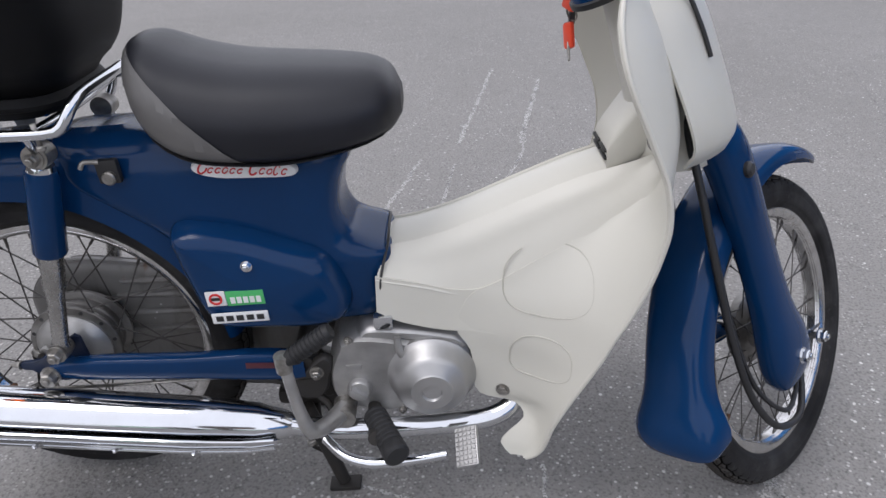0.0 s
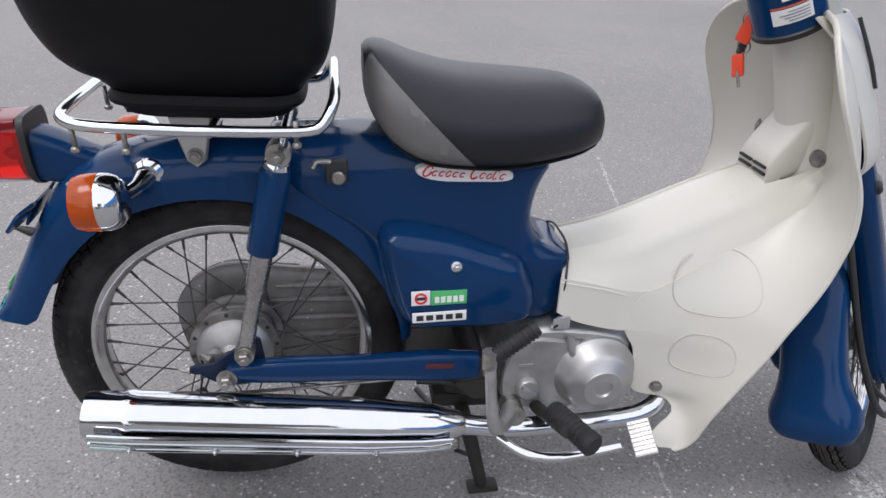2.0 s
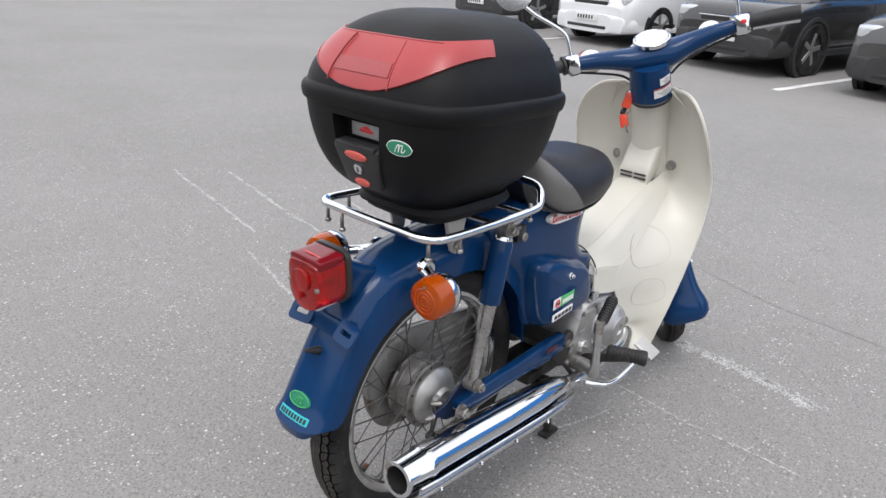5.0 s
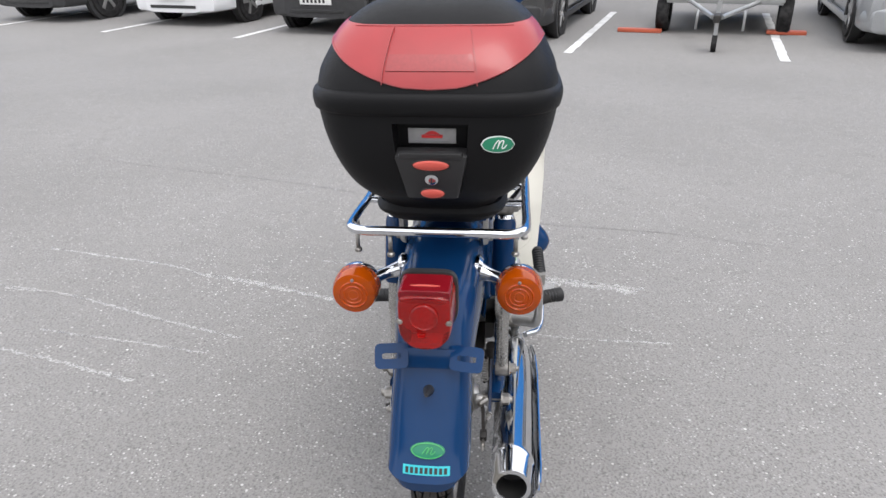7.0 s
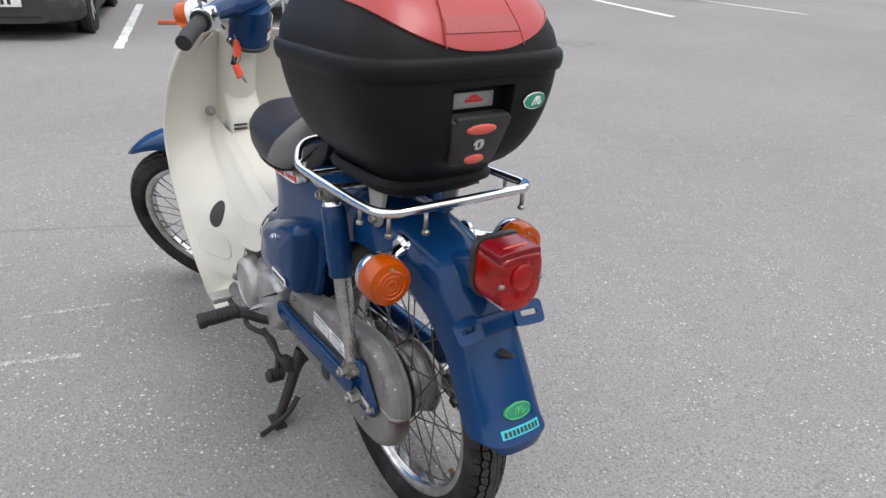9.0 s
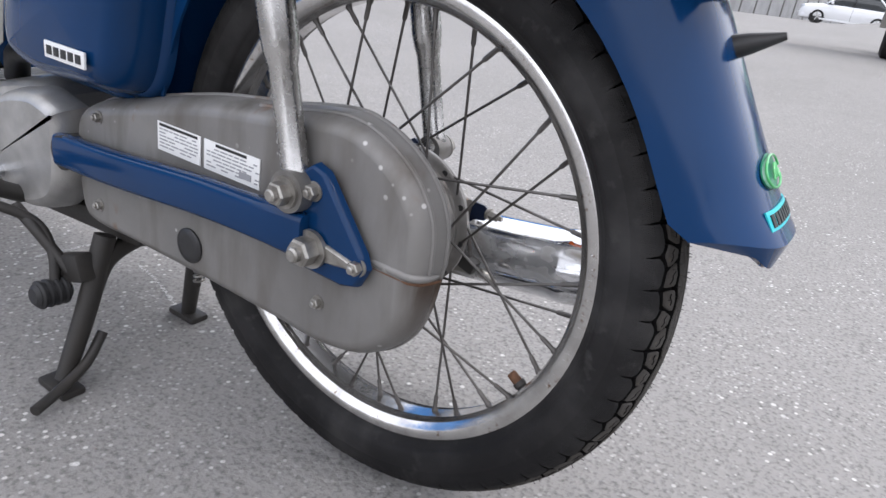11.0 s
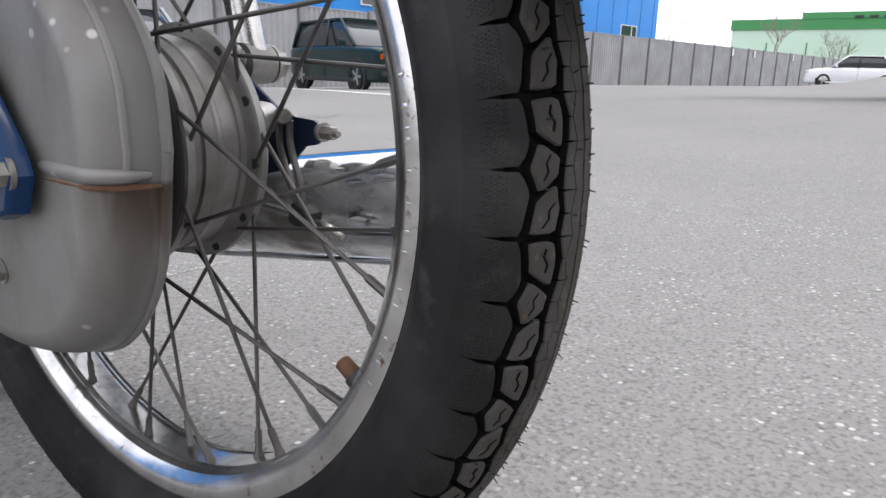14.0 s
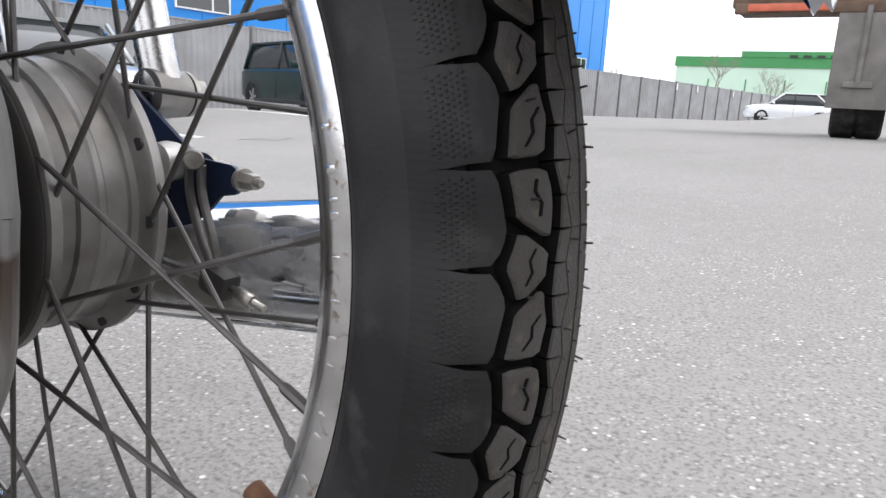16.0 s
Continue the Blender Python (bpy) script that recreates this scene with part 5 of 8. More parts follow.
part("intake_hose", tube([(0.52, 0.03, 0.34), (0.58, 0.05, 0.345), (0.64, 0.03, 0.30)], 0.016, 12, 12), M["black"], engine)

# -- exhaust
a, b = V(-0.196, -0.129, 0.263), V(0.372, -0.136, 0.184)
d = (b - a).normalized()
L = (b - a).length
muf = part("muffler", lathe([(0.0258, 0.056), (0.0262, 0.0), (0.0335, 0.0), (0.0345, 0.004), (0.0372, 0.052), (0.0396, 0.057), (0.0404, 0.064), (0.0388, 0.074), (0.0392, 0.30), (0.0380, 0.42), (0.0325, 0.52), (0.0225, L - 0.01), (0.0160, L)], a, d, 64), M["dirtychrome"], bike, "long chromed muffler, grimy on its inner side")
soot = bmesh.new()
lathe([(0.0255, 0.0), (0.0250, 0.05), (0.004, 0.051)], a + d * 0.002, d, 32, caps=False, bm=soot)
part("outlet", soot, M["ink"], muf, "sooty tail pipe")
part("exhaust_pipe", tube([b - d * 0.01, (0.45, -0.134, 0.166), (0.53, -0.132, 0.162), (0.61, -0.128, 0.158), (0.682, -0.120, 0.158), (0.720, -0.108, 0.170), (0.740, -0.08, 0.195), (0.738, -0.02, 0.22)], 0.0168, 16, 40), M["chrome"], muf)
_, sd, up = frame_of(d)
if sd.y > 0:
    sd, up = -sd, -up
if up.z < 0:
    up = -up


def shield_rows(t0, t1, off, ang, n=28):
    rows_ = []
    for t in np.linspace(t0, t1, n):
        r = np.interp(t, [0, 0.06, 0.075, 0.42, 0.52, L - 0.01], [0.036, 0.0385, 0.0385, 0.0380, 0.0325, 0.024]) + off
        rows_.append([a + d * t + (sd * math.cos(q) + up * math.sin(q)) * r for q in ang])
    return rows_


hs = part("heat_shield", sheet(shield_rows(0.012, 0.555, 0.009, np.linspace(radians(2), radians(-72), 12)), 0.0016), M["chrome"], muf, "ribbed chromed heat shield")
for q in (1, -18, -36, -54, -70):
    part("rib", tube([r[0] for r in shield_rows(0.014, 0.55, 0.0115, [radians(q)], 12)], 0.0032, 8), M["chrome"], hs)
for t in (0.07, 0.19, 0.31, 0.43):
    p = shield_rows(t, t + 0.01, 0.0105, [radians(-26)], 2)[0][0]
    bolt("shield_screw", p, sd * math.cos(radians(-24)) + up * math.sin(radians(-24)), 0.0048, hs, "chrome", 0.006)

# -- foot controls and stands
bar = part("footrest_bar", tube([(0.515, -0.225, 0.232), (0.508, -0.16, 0.205), (0.50, -0.10, 0.185), (0.50, 0.10, 0.185), (0.515, 0.16, 0.212), (0.526, 0.22, 0.215)], 0.011, 12, 24), M["dark"], bike, "black footrest bar with rubber pegs")
for s in (-1, 1):
    p0, p1 = V(0.520 if s > 0 else 0.508, s * 0.168, 0.228 if s < 0 else 0.222), V(0.546 if s < 0 else 0.530, s * 0.252, 0.226 if s < 0 else 0.212)
    dd = (p1 - p0).normalized()
    peg = part("footrest_rubber", lathe([(0.013, 0), (0.0170, 0.004), (0.0170, 0.076), (0.0192, 0.080), (0.0192, 0.094), (0.0155, 0.097)], p0, dd, 24), M["grip"], bar, "ribbed black rubber peg")
    for k in range(9):
        part("peg_rib", ring_lathe([(0.0164, 0.006 + k * 0.0088), (0.0184, 0.0075 + k * 0.0088), (0.0184, 0.0105 + k * 0.0088), (0.0164, 0.012 + k * 0.0088)], p0, dd, 24), M["grip"], peg)
kick = part("kick_starter", tube([(0.455, -0.125, 0.200), (0.432, -0.165, 0.206), (0.414, -0.185, 0.216), (0.405, -0.190, 0.26), (0.398, -0.190, 0.345)], [0.016, 0.013, 0.012, 0.0095, 0.0085], 14, 26), M["alloy"], bike, "cast kick starter lever folded in")
part("kick_hub", lathe([(0.019, -0.02), (0.019, 0.02)], (0.455, -0.125, 0.196), (0, 1, 0), 20), M["steel"], kick)
part("kick_joint", lathe([(0.0115, -0.014), (0.0115, 0.014)], (0.397, -0.190, 0.352), (0, 0, 1), 16), M["steel"], kick)
dd = (V(0.462, -0.182, 0.392) - V(0.398, -0.190, 0.352)).normalized()
kp = part("kick_pedal", lathe([(0.008, 0), (0.0125, 0.012), (0.0125, 0.078), (0.010, 0.082)], V(0.400, -0.190, 0.354), dd, 18), M["grip"], kick, "ribbed rubber kick pedal")
for k in range(9):
    part("pedal_rib", ring_lathe([(0.0118, 0.014 + k * 0.007), (0.0142, 0.0155 + k * 0.007), (0.0142, 0.0175 + k * 0.007), (0.0118, 0.019 + k * 0.007)], V(0.400, -0.190, 0.354), dd, 18), M["grip"], kp)
brake = part("brake_pedal", tube([(0.425, -0.160, 0.172), (0.46, -0.190, 0.162), (0.50, -0.202, 0.158), (0.56, -0.206, 0.164), (0.615, -0.208, 0.174), (0.634, -0.208, 0.186)], [0.008, 0.0085, 0.0085, 0.008, 0.007], 12, 24), M["chrome"], bike, "chromed brake pedal")
pad = part("pedal_pad", block((0.036, 0.058, 0.008), (0.646, -0.214, 0.193), 0.002, Euler((radians(30), radians(-22), radians(-12))).to_matrix()), M["bright"], brake, "chequered pedal pad")
rot = Euler((radians(30), radians(-22), radians(-12))).to_matrix()
for i in range(5):
    for j in range(8):
        part("stud", block((0.0048, 0.0048, 0.003), V(0.646, -0.214, 0.193) + rot @ V(-0.0138 + i * 0.0069, -0.0245 + j * 0.007, 0.005), 0, rot), M["bright"], pad)
gp = part("gear_pedal", tube([(0.635, 0.165, 0.205), (0.58, 0.158, 0.195), (0.54, 0.145, 0.205), (0.50, 0.160, 0.200), (0.475, 0.158, 0.196), (0.445, 0.120, 0.170), (0.415, 0.118, 0.140), (0.402, 0.125, 0.100)], 0.0062, 10, 40), M["dark"], bike, "black rocking gear pedal")
part("gear_pad", lathe([(0.010, 0), (0.0145, 0.004), (0.0155, 0.020), (0.0145, 0.040), (0.010, 0.044)], (0.402, 0.108, 0.094), (0, 1, 0.05), 18), M["grip"], gp, "ribbed rubber pad")
for k in range(4):
    part("pad_rib", ring_lathe([(0.0145, 0.005 + k * 0.009), (0.0175, 0.007 + k * 0.009), (0.0175, 0.010 + k * 0.009), (0.0145, 0.012 + k * 0.009)], (0.402, 0.108, 0.094), (0, 1, 0.05), 18), M["grip"], gp)
part("gear_pad", block((0.045, 0.05, 0.014), (0.635, 0.18, 0.205), 0.004), M["bright"], gp)
zg = lambda x, y: ground_z(x, y)
stand = part("centre_stand", tube([(0.380, -0.074, 0.165), (0.400, -0.076, 0.08), (0.420, -0.078, zg(0.42, -0.078) + 0.012)], [0.013, 0.013, 0.011], 12, 12), M["dark"], bike, "black centre stand with both feet down")
part("leg", tube([(0.376, 0.074, 0.165), (0.374, 0.104, 0.075), (0.372, 0.139, zg(0.372, 0.139) + 0.012)], [0.013, 0.013, 0.011], 12, 12), M["dark"], stand)
part("arch", tube([(0.398, -0.076, 0.085), (0.388, -0.064, 0.130), (0.380, 0, 0.150), (0.377, 0.070, 0.135), (0.374, 0.101, 0.085)], 0.012, 12, 24), M["dark"], stand)
for x, y in ((0.422, -0.079), (0.371, 0.143)):
    part("foot", block((0.056, 0.03, 0.010), (x, y, zg(x, y) + 0.006), 0.004), M["dark"], stand)
part("tang", tube([(0.366, 0.090, 0.040), (0.356, 0.118, 0.012), (0.345, 0.160, -0.004), (0.330, 0.196, -0.006)], 0.0065, 10, 10), M["dark"], stand)
coil = [(0.372 + 0.0075 * math.cos(t), -0.060 + 0.0075 * math.sin(t), 0.06 + 0.07 * t / 56) for t in np.linspace(0, 56, 160)]
part("return_spring", tube(coil, 0.0016, 6), M["steel"], stand)
part("spring_hook", tube([(0.405, -0.076, 0.05), (0.372, -0.058, 0.055)], 0.004, 8), M["dark"], stand)
part("side_stand_bracket", block((0.05, 0.022, 0.035), (0.392, 0.104, 0.125), 0.004, Euler((0, radians(20), 0)).to_matrix()), M["dark"], stand)
part("stand_link", tube([(0.395, 0.109, 0.12), (0.44, 0.124, 0.165), (0.47, 0.129, 0.185)], 0.007, 10, 10), M["dark"], stand)
part("under_plate", block((0.22, 0.12, 0.03), (0.44, 0, 0.165), 0.01, Euler((0, radians(4), 0)).to_matrix()), M["dark"], engine, "dark lower frame plate")
part("frame_bracket", pillow([(0.33, 0.262), (0.40, 0.258), (0.47, 0.236), (0.48, 0.20), (0.42, 0.185), (0.35, 0.205)], -0.060, -0.082, 0.006, 3), M["dark"], engine, "black lower frame bracket")
part("brake_spring", tube([(0.30, -0.088, 0.243), (0.36, -0.092, 0.236), (0.42, -0.10, 0.20), (0.44, -0.12, 0.165)], 0.006, 8, 14), M["dark"], engine)
lock_ = part("helmet_holder", block((0.030, 0.012, 0.034), (0.192, -0.088, 0.615), 0.004), M["black"], bike, "black helmet holder with a small lock")
part("lock_barrel", lathe([(0.0095, 0), (0.0095, 0.006), (0.0075, 0.008), (0.002, 0.0075)], (0.194, -0.094, 0.608), (0, -1, 0.05), 20), M["steel"], lock_)
part("holder_hook", tube([(0.184, -0.092, 0.630), (0.166, -0.096, 0.632), (0.160, -0.098, 0.624)], 0.0035, 8, 8), M["steel"], lock_)

# -- leg shields: two swept wings, the tunnel between the feet and the steering column cover
edge = [(0.884, 0.070, 0.815), (0.862, 0.125, 0.806), (0.850, 0.162, 0.772), (0.856, 0.186, 0.720), (0.885, 0.198, 0.647), (0.907, 0.204, 0.590), (0.914, 0.206, 0.535), (0.906, 0.206, 0.488), (0.893, 0.206, 0.445), (0.874, 0.204, 0.400), (0.855, 0.202, 0.362), (0.842, 0.200, 0.330), (0.826, 0.197, 0.297), (0.808, 0.194, 0.262), (0.791, 0.190, 0.226), (0.777, 0.184, 0.190), (0.770, 0.179, 0.162), (0.764, 0.174, 0.138), (0.752, 0.169, 0.118), (0.738, 0.164, 0.108)]
inner = [(0.905, 0.036, 0.806), (0.918, 0.036, 0.790), (0.932, 0.037, 0.752), (0.945, 0.038, 0.705), (0.955, 0.040, 0.640), (0.956, 0.046, 0.590), (0.946, 0.066, 0.552), (0.915, 0.088, 0.520), (0.839, 0.092, 0.474), (0.767, 0.094, 0.436), (0.704, 0.095, 0.402), (0.664, 0.096, 0.382), (0.642, 0.100, 0.330), (0.662, 0.103, 0.284), (0.669, 0.105, 0.206), (0.726, 0.116, 0.188), (0.740, 0.128, 0.164), (0.712, 0.138, 0.142), (0.700, 0.146, 0.128), (0.714, 0.153, 0.109)]
bend = [0.2, 0.5, 0.75, 0.85, 0.9, 0.9, 0.85, 0.65, 0.5, 0.42, 0.36, 0.3, 0.25, 0.2, 0.2, 0.15, 0.15, 0.1, 0.1, 0.1]
grid_rows = spline([(*e, *i, k) for e, i, k in zip(edge, inner, bend)], 90)


def wing_row(r, s):
    ex, ey, ez, ix, iy, iz, k = r
    e, i = V(ex, s * ey, ez), V(ix, s * iy, iz)
    c1 = V(ex + (ix - ex) * k, s * (ey + (iy - ey) * (0.5 - 0.3 * k + 0.48 * step(0.66, 0.50, ez) + (0.3 * k - 0.12) * step(0.66, 0.50, ez))), (ez + iz) / 2)
    return [(1 - t) ** 2 * e + 2 * t * (1 - t) * c1 + t * t * i for t in np.linspace(0, 1, 18)]


shield = None
for s in (-1, 1):
    rows_ = []
    for r in grid_rows:
        row = wing_row(r, s)
        row = [row[0] + V(-0.004, s * 0.001, 0)] + row
        rows_.append(row if s < 0 else row[::-1])
    w = part("leg_shield" if shield is None else "wing", sheet(rows_, 0.0035), M["cream"], bike if shield is None else shield, "cream plastic leg shields with swept wings" if shield is None else "")
    shield = shield or w
    part("edge_roll", tube([(ex, s * ey, ez) for ex, ey, ez, *_ in grid_rows], 0.0034, 10), M["cream"], shield)
wing_points = np.array([tuple(p) for r in grid_rows for p in wing_row(r, 1)])


def wing_y(x, z):
    """Half width of the leg shield at a place in side view."""
    d = np.hypot(wing_points[:, 0] - x, wing_points[:, 2] - z)
    near = np.argsort(d)[:14]
    p = wing_points[near]
    A = np.c_[np.ones(len(p)), p[:, 0] - x, p[:, 2] - z] / (d[near] + 0.004)[:, None]
    return float(np.linalg.lstsq(A, p[:, 1] / (d[near] + 0.004), rcond=None)[0][0])


top_l = [(0.546, 0.446), (0.594, 0.453), (0.667, 0.474), (0.757, 0.509), (0.825, 0.534), (0.90, 0.556), (0.955, 0.580)]
ridge = [(0.540, 0.433), (0.578, 0.433), (0.664, 0.454), (0.753, 0.489), (0.822, 0.517), (0.896, 0.543), (0.957, 0.575)]
low_l = [(0.527, 0.418), (0.594, 0.401), (0.660, 0.386), (0.735, 0.418), (0.839, 0.474), (0.915, 0.521), (0.956, 0.566)]
cols = spline([(*t, *m_, *b) for t, m_, b in zip(top_l, ridge, low_l)], 40)
for s in (-1, 1):
    rows_, strip_ = [], []
    for tx, tz, mx, mz, bx, bz in cols:
        f = step(0.84, 0.95, tx)
        ctrl = [(tx, 0.044 + 0.010 * f, tz), (mx, 0.063 - 0.006 * f, mz), (mx * 0.72 + bx * 0.28, 0.0715 - 0.008 * f, mz * 0.72 + bz * 0.28), (mx * 0.3 + bx * 0.7, 0.0845 - 0.010 * f, mz * 0.3 + bz * 0.7), (bx, 0.0935 - 0.004 * step(0.84, 0.915, bx) - 0.016 * step(0.915, 0.956, bx), bz - 0.003)]
        row = [(x, s * y, z) for x, y, z in spline(ctrl, 16)]
        rows_.append(row if s < 0 else row[::-1])
    part("side_skin", sheet(rows_, 0.004), M["cream"], shield)
    hi_ = spline([(0.528, 0.0905, 0.4235), (0.594, 0.0905, 0.4065), (0.640, 0.0915, 0.393), (0.676, 0.0935, 0.392), (0.720, wing_y(0.72, 0.40) - 0.001, 0.403)], 16)
    lo_ = spline([(0.524, 0.098, 0.366), (0.556, 0.099, 0.347), (0.618, 0.1005, 0.328), (0.668, 0.1035, 0.322), (0.712, wing_y(0.712, 0.318) - 0.001, 0.318)], 16)
    rows_ = [[(a_[0] + (b_[0] - a_[0]) * t, s * (a_[1] + (b_[1] - a_[1]) * t), a_[2] + (b_[2] - a_[2]) * t) for t in np.linspace(0, 1, 6)] for a_, b_ in zip(hi_, lo_)]
    part("lower_skin", sheet(rows_ if s < 0 else [r[::-1] for r in rows_], 0.004), M["cream"], shield)
    # pressed rings on the skin
    for cx, cz, rx, rz, a0_, a1_ in ((0.776, 0.410, 0.061, 0.050, -1.30 * math.pi, 0.42 * math.pi), (0.762, 0.290, 0.042, 0.037, 0, 2 * math.pi)):
        if s > 0 and rx > 0.05:
            hole = [[(x, s * (wing_y(x, z) + 0.0055), z) for x, z in ((0.772 + 0.021 * math.cos(t) * k, 0.370 + 0.035 * math.sin(t) * k) for k in (0.05, 0.5, 1.0))] for t in np.linspace(0, 2 * math.pi, 24)]
            part("opening", sheet(hole, 0.001), M["ink"], shield, "dark oval opening")
            continue
        pts = [(x, s * (wing_y(x, z) + 0.0044), z) for x, z in ((cx + rx * math.copysign(abs(math.cos(t)) ** 0.8, math.cos(t)) + 0.2 * rz * math.sin(t), cz + rz * math.copysign(abs(math.sin(t)) ** 0.8, math.sin(t))) for t in np.linspace(a0_, a1_, 56))]
        part("pressed_ring", tube(pts, 0.0010, 6), M["creamline"], shield)
    bolt("shield_screw", (0.708, s * (wing_y(0.708, 0.212) + 0.0035), 0.212), (-0.3, s, 0), 0.0085, shield, "steel", 0.005)
    bolt("shield_screw", (0.922, s * 0.083, 0.602), (-1, s * 0.35, 0.1), 0.0105, shield, "steel", 0.003)
rows_ = [[(tx, y, tz + 0.008 * (1 - (y / 0.046) ** 2) - 0.001) for y in np.linspace(-0.046, 0.046, 11)] for tx, tz, *_ in cols[:34]]
part("tunnel", sheet(rows_, 0.004), M["cream"], shield)
part("tunnel_collar", tube([(0.530, -0.090, 0.366), (0.536, -0.093, 0.42), (0.548, -0.050, 0.455), (0.549, 0, 0.463), (0.548, 0.050, 0.455), (0.536, 0.093, 0.42), (0.532, 0.094, 0.366)], 0.0020, 8, 40), M["ink"], shield, "dark rubber edge")
# vent hump and column cover
hump = []
for x, zb, zt, hw in ((0.8726, 0.525, 0.560, 0.040), (0.8706, 0.528, 0.583, 0.0435), (0.880, 0.535, 0.601, 0.045), (0.896, 0.545, 0.624, 0.046), (0.915, 0.55, 0.650, 0.047), (0.940, 0.58, 0.68, 0.047)):
    hump.append([(x, hw * math.copysign(abs(math.cos(q)) ** 0.4, math.cos(q)), (zb + zt) / 2 + (zt - zb) / 2 * math.copysign(abs(math.sin(q)) ** 0.4, math.sin(q))) for q in np.linspace(0, 2 * math.pi, 28, endpoint=False)])
vent = part("vent_hump", loft(hump), M["cream"], shield, "cream vent hump with dark slots")
for y in (-0.0205, 0.0205):
    for k in range(2):
        part("slot", block((0.005, 0.035, 0.0045), (0.8708 - (0.001 if k else 0), y, 0.5605 + k * 0.0115), 0.001), M["ink"], vent)
colm = []
for x, z, rx, ry in ((0.970, 0.545, 0.060, 0.066), (0.966, 0.58, 0.058, 0.062), (0.957, 0.63, 0.054, 0.053), (0.941, 0.69, 0.054, 0.050), (0.922, 0.75, 0.052, 0.0495), (0.904, 0.795, 0.050, 0.0495), (0.886, 0.832, 0.048, 0.0495)):
    colm.append([(x + rx * math.cos(q), ry * math.copysign(abs(math.sin(q)) ** 0.85, math.sin(q)), z) for q in np.linspace(0, 2 * math.pi, 32, endpoint=False)])
part("column_cover", loft([[tuple(v) for v in np.reshape(r, (32, 3))] for r in spline([np.ravel(c) for c in colm], 16)]), M["cream"], shield)
# front cover with its louvre
nose = []
for z, xf, hw in ((0.810, 0.962, 0.074), (0.77, 0.992, 0.104), (0.70, 1.022, 0.126), (0.64, 1.045, 0.138), (0.60, 1.056, 0.136), (0.572, 1.050, 0.118)):
    nose.append([(xf - (abs(y) / hw) ** 2.2 * 0.095, y, z) for y in np.linspace(-hw, hw, 17)])
part("front_cover", sheet([[tuple(v) for v in np.reshape(r, (17, 3))] for r in spline([np.ravel(c) for c in nose], 22)], 0.004), M["cream"], shield, "cream front cover")
for s in (-1, 1):
    part("louvre", tube([(0.944, s * 0.060, 0.806), (0.972, s * 0.074, 0.745), (0.986, s * 0.080, 0.708)], 0.0030, 8, 10), M["ink"], shield, "dark louvre strip")

# -- fork, front mudguard and brake hoses, turned with the bars
fork = None
for s in (-1, 1):
    rings = []
    for x, y, z, rx, ry in spline(([(0.972, 0.050, 0.595, 0.034, 0.030), (1.003, 0.066, 0.55, 0.037, 0.029)] if s < 0 else [(1.022, 0.066, 0.505, 0.020, 0.018)]) + [(1.030, 0.074, 0.46, 0.035, 0.026), (1.062, 0.078, 0.345, 0.034, 0.024), (1.086, 0.080, 0.262, 0.040, 0.026), (1.104, 0.081, 0.210, 0.052, 0.029), (1.116, 0.081, 0.170, 0.054, 0.028), (1.122, 0.081, 0.145, 0.040, 0.020)], 22):
        rings.append([(x + rx * math.copysign(abs(math.cos(q)) ** 0.7, math.cos(q)), s * (y + ry * math.copysign(abs(math.sin(q)) ** 0.7, math.sin(q))), z + 0.35 * rx * math.cos(q)) for q in np.linspace(0, 2 * math.pi, 20, endpoint=False)])
    f = steered("front_fork" if fork is None else "fork_leg", loft(rings), M["blue"], bike if fork is None else fork, "blue pressed-steel leading-link fork" if fork is None else "")
    fork = fork or f
    rings = [[(x + rx * math.cos(q), s * (0.078 + 0.017 * math.copysign(abs(math.sin(q)) ** 0.5, math.sin(q))), z + rz * math.sin(q)) for q in np.linspace(0, 2 * math.pi, 16, endpoint=False)] for x, z, rx, rz in ((1.098, 0.19, 0.012, 0.02), (1.13, 0.186, 0.016, 0.022), (1.18, 0.182, 0.016, 0.022), (1.220, 0.181, 0.012, 0.02))]
    steered("link", loft(rings), M["blue"], fork)
    for n_, p in (("pivot_bolt", V(1.112, s * 0.108, 0.186)), ("axle_nut", V(1.208, s * 0.097, 0.181))):
        b = bolt(n_, p, (0, s, 0), 0.010, fork, "chrome", 0.010)
        b.data.transform(STEER)
    b = steered("reflector_stud", lathe([(0.012, 0), (0.012, 0.010), (0.008, 0.014)], (1.012, s * 0.092, 0.508), (0.1, s, 0), 18), M["black"], fork, "black rubber stud")
steered("front_axle", tube([FRONT + V(0, -0.1, 0), FRONT + V(0, 0.1, 0)], 0.006, 10), M["steel"], fork)


def guard_ring(phi, rc, hw, ri, n=19):
    o = V(math.cos(phi), 0, math.sin(phi))
    outer, inn = [], []
    for k in range(n):
        a_ = math.pi * k / (n - 1)
        w_, h_ = math.cos(a_), math.sin(a_)
        y = hw * math.copysign(abs(w_) ** 0.6, w_)
        r = ri + (rc - ri) * h_**0.7
        outer.append(FRONT + o * r + V(0, y, 0))
        inn.append(FRONT + o * max(ri, r - 0.0035) + V(0, y * 0.95, 0))
    return [p + V(0, -0.013, 0) for p in outer + inn[::-1]]


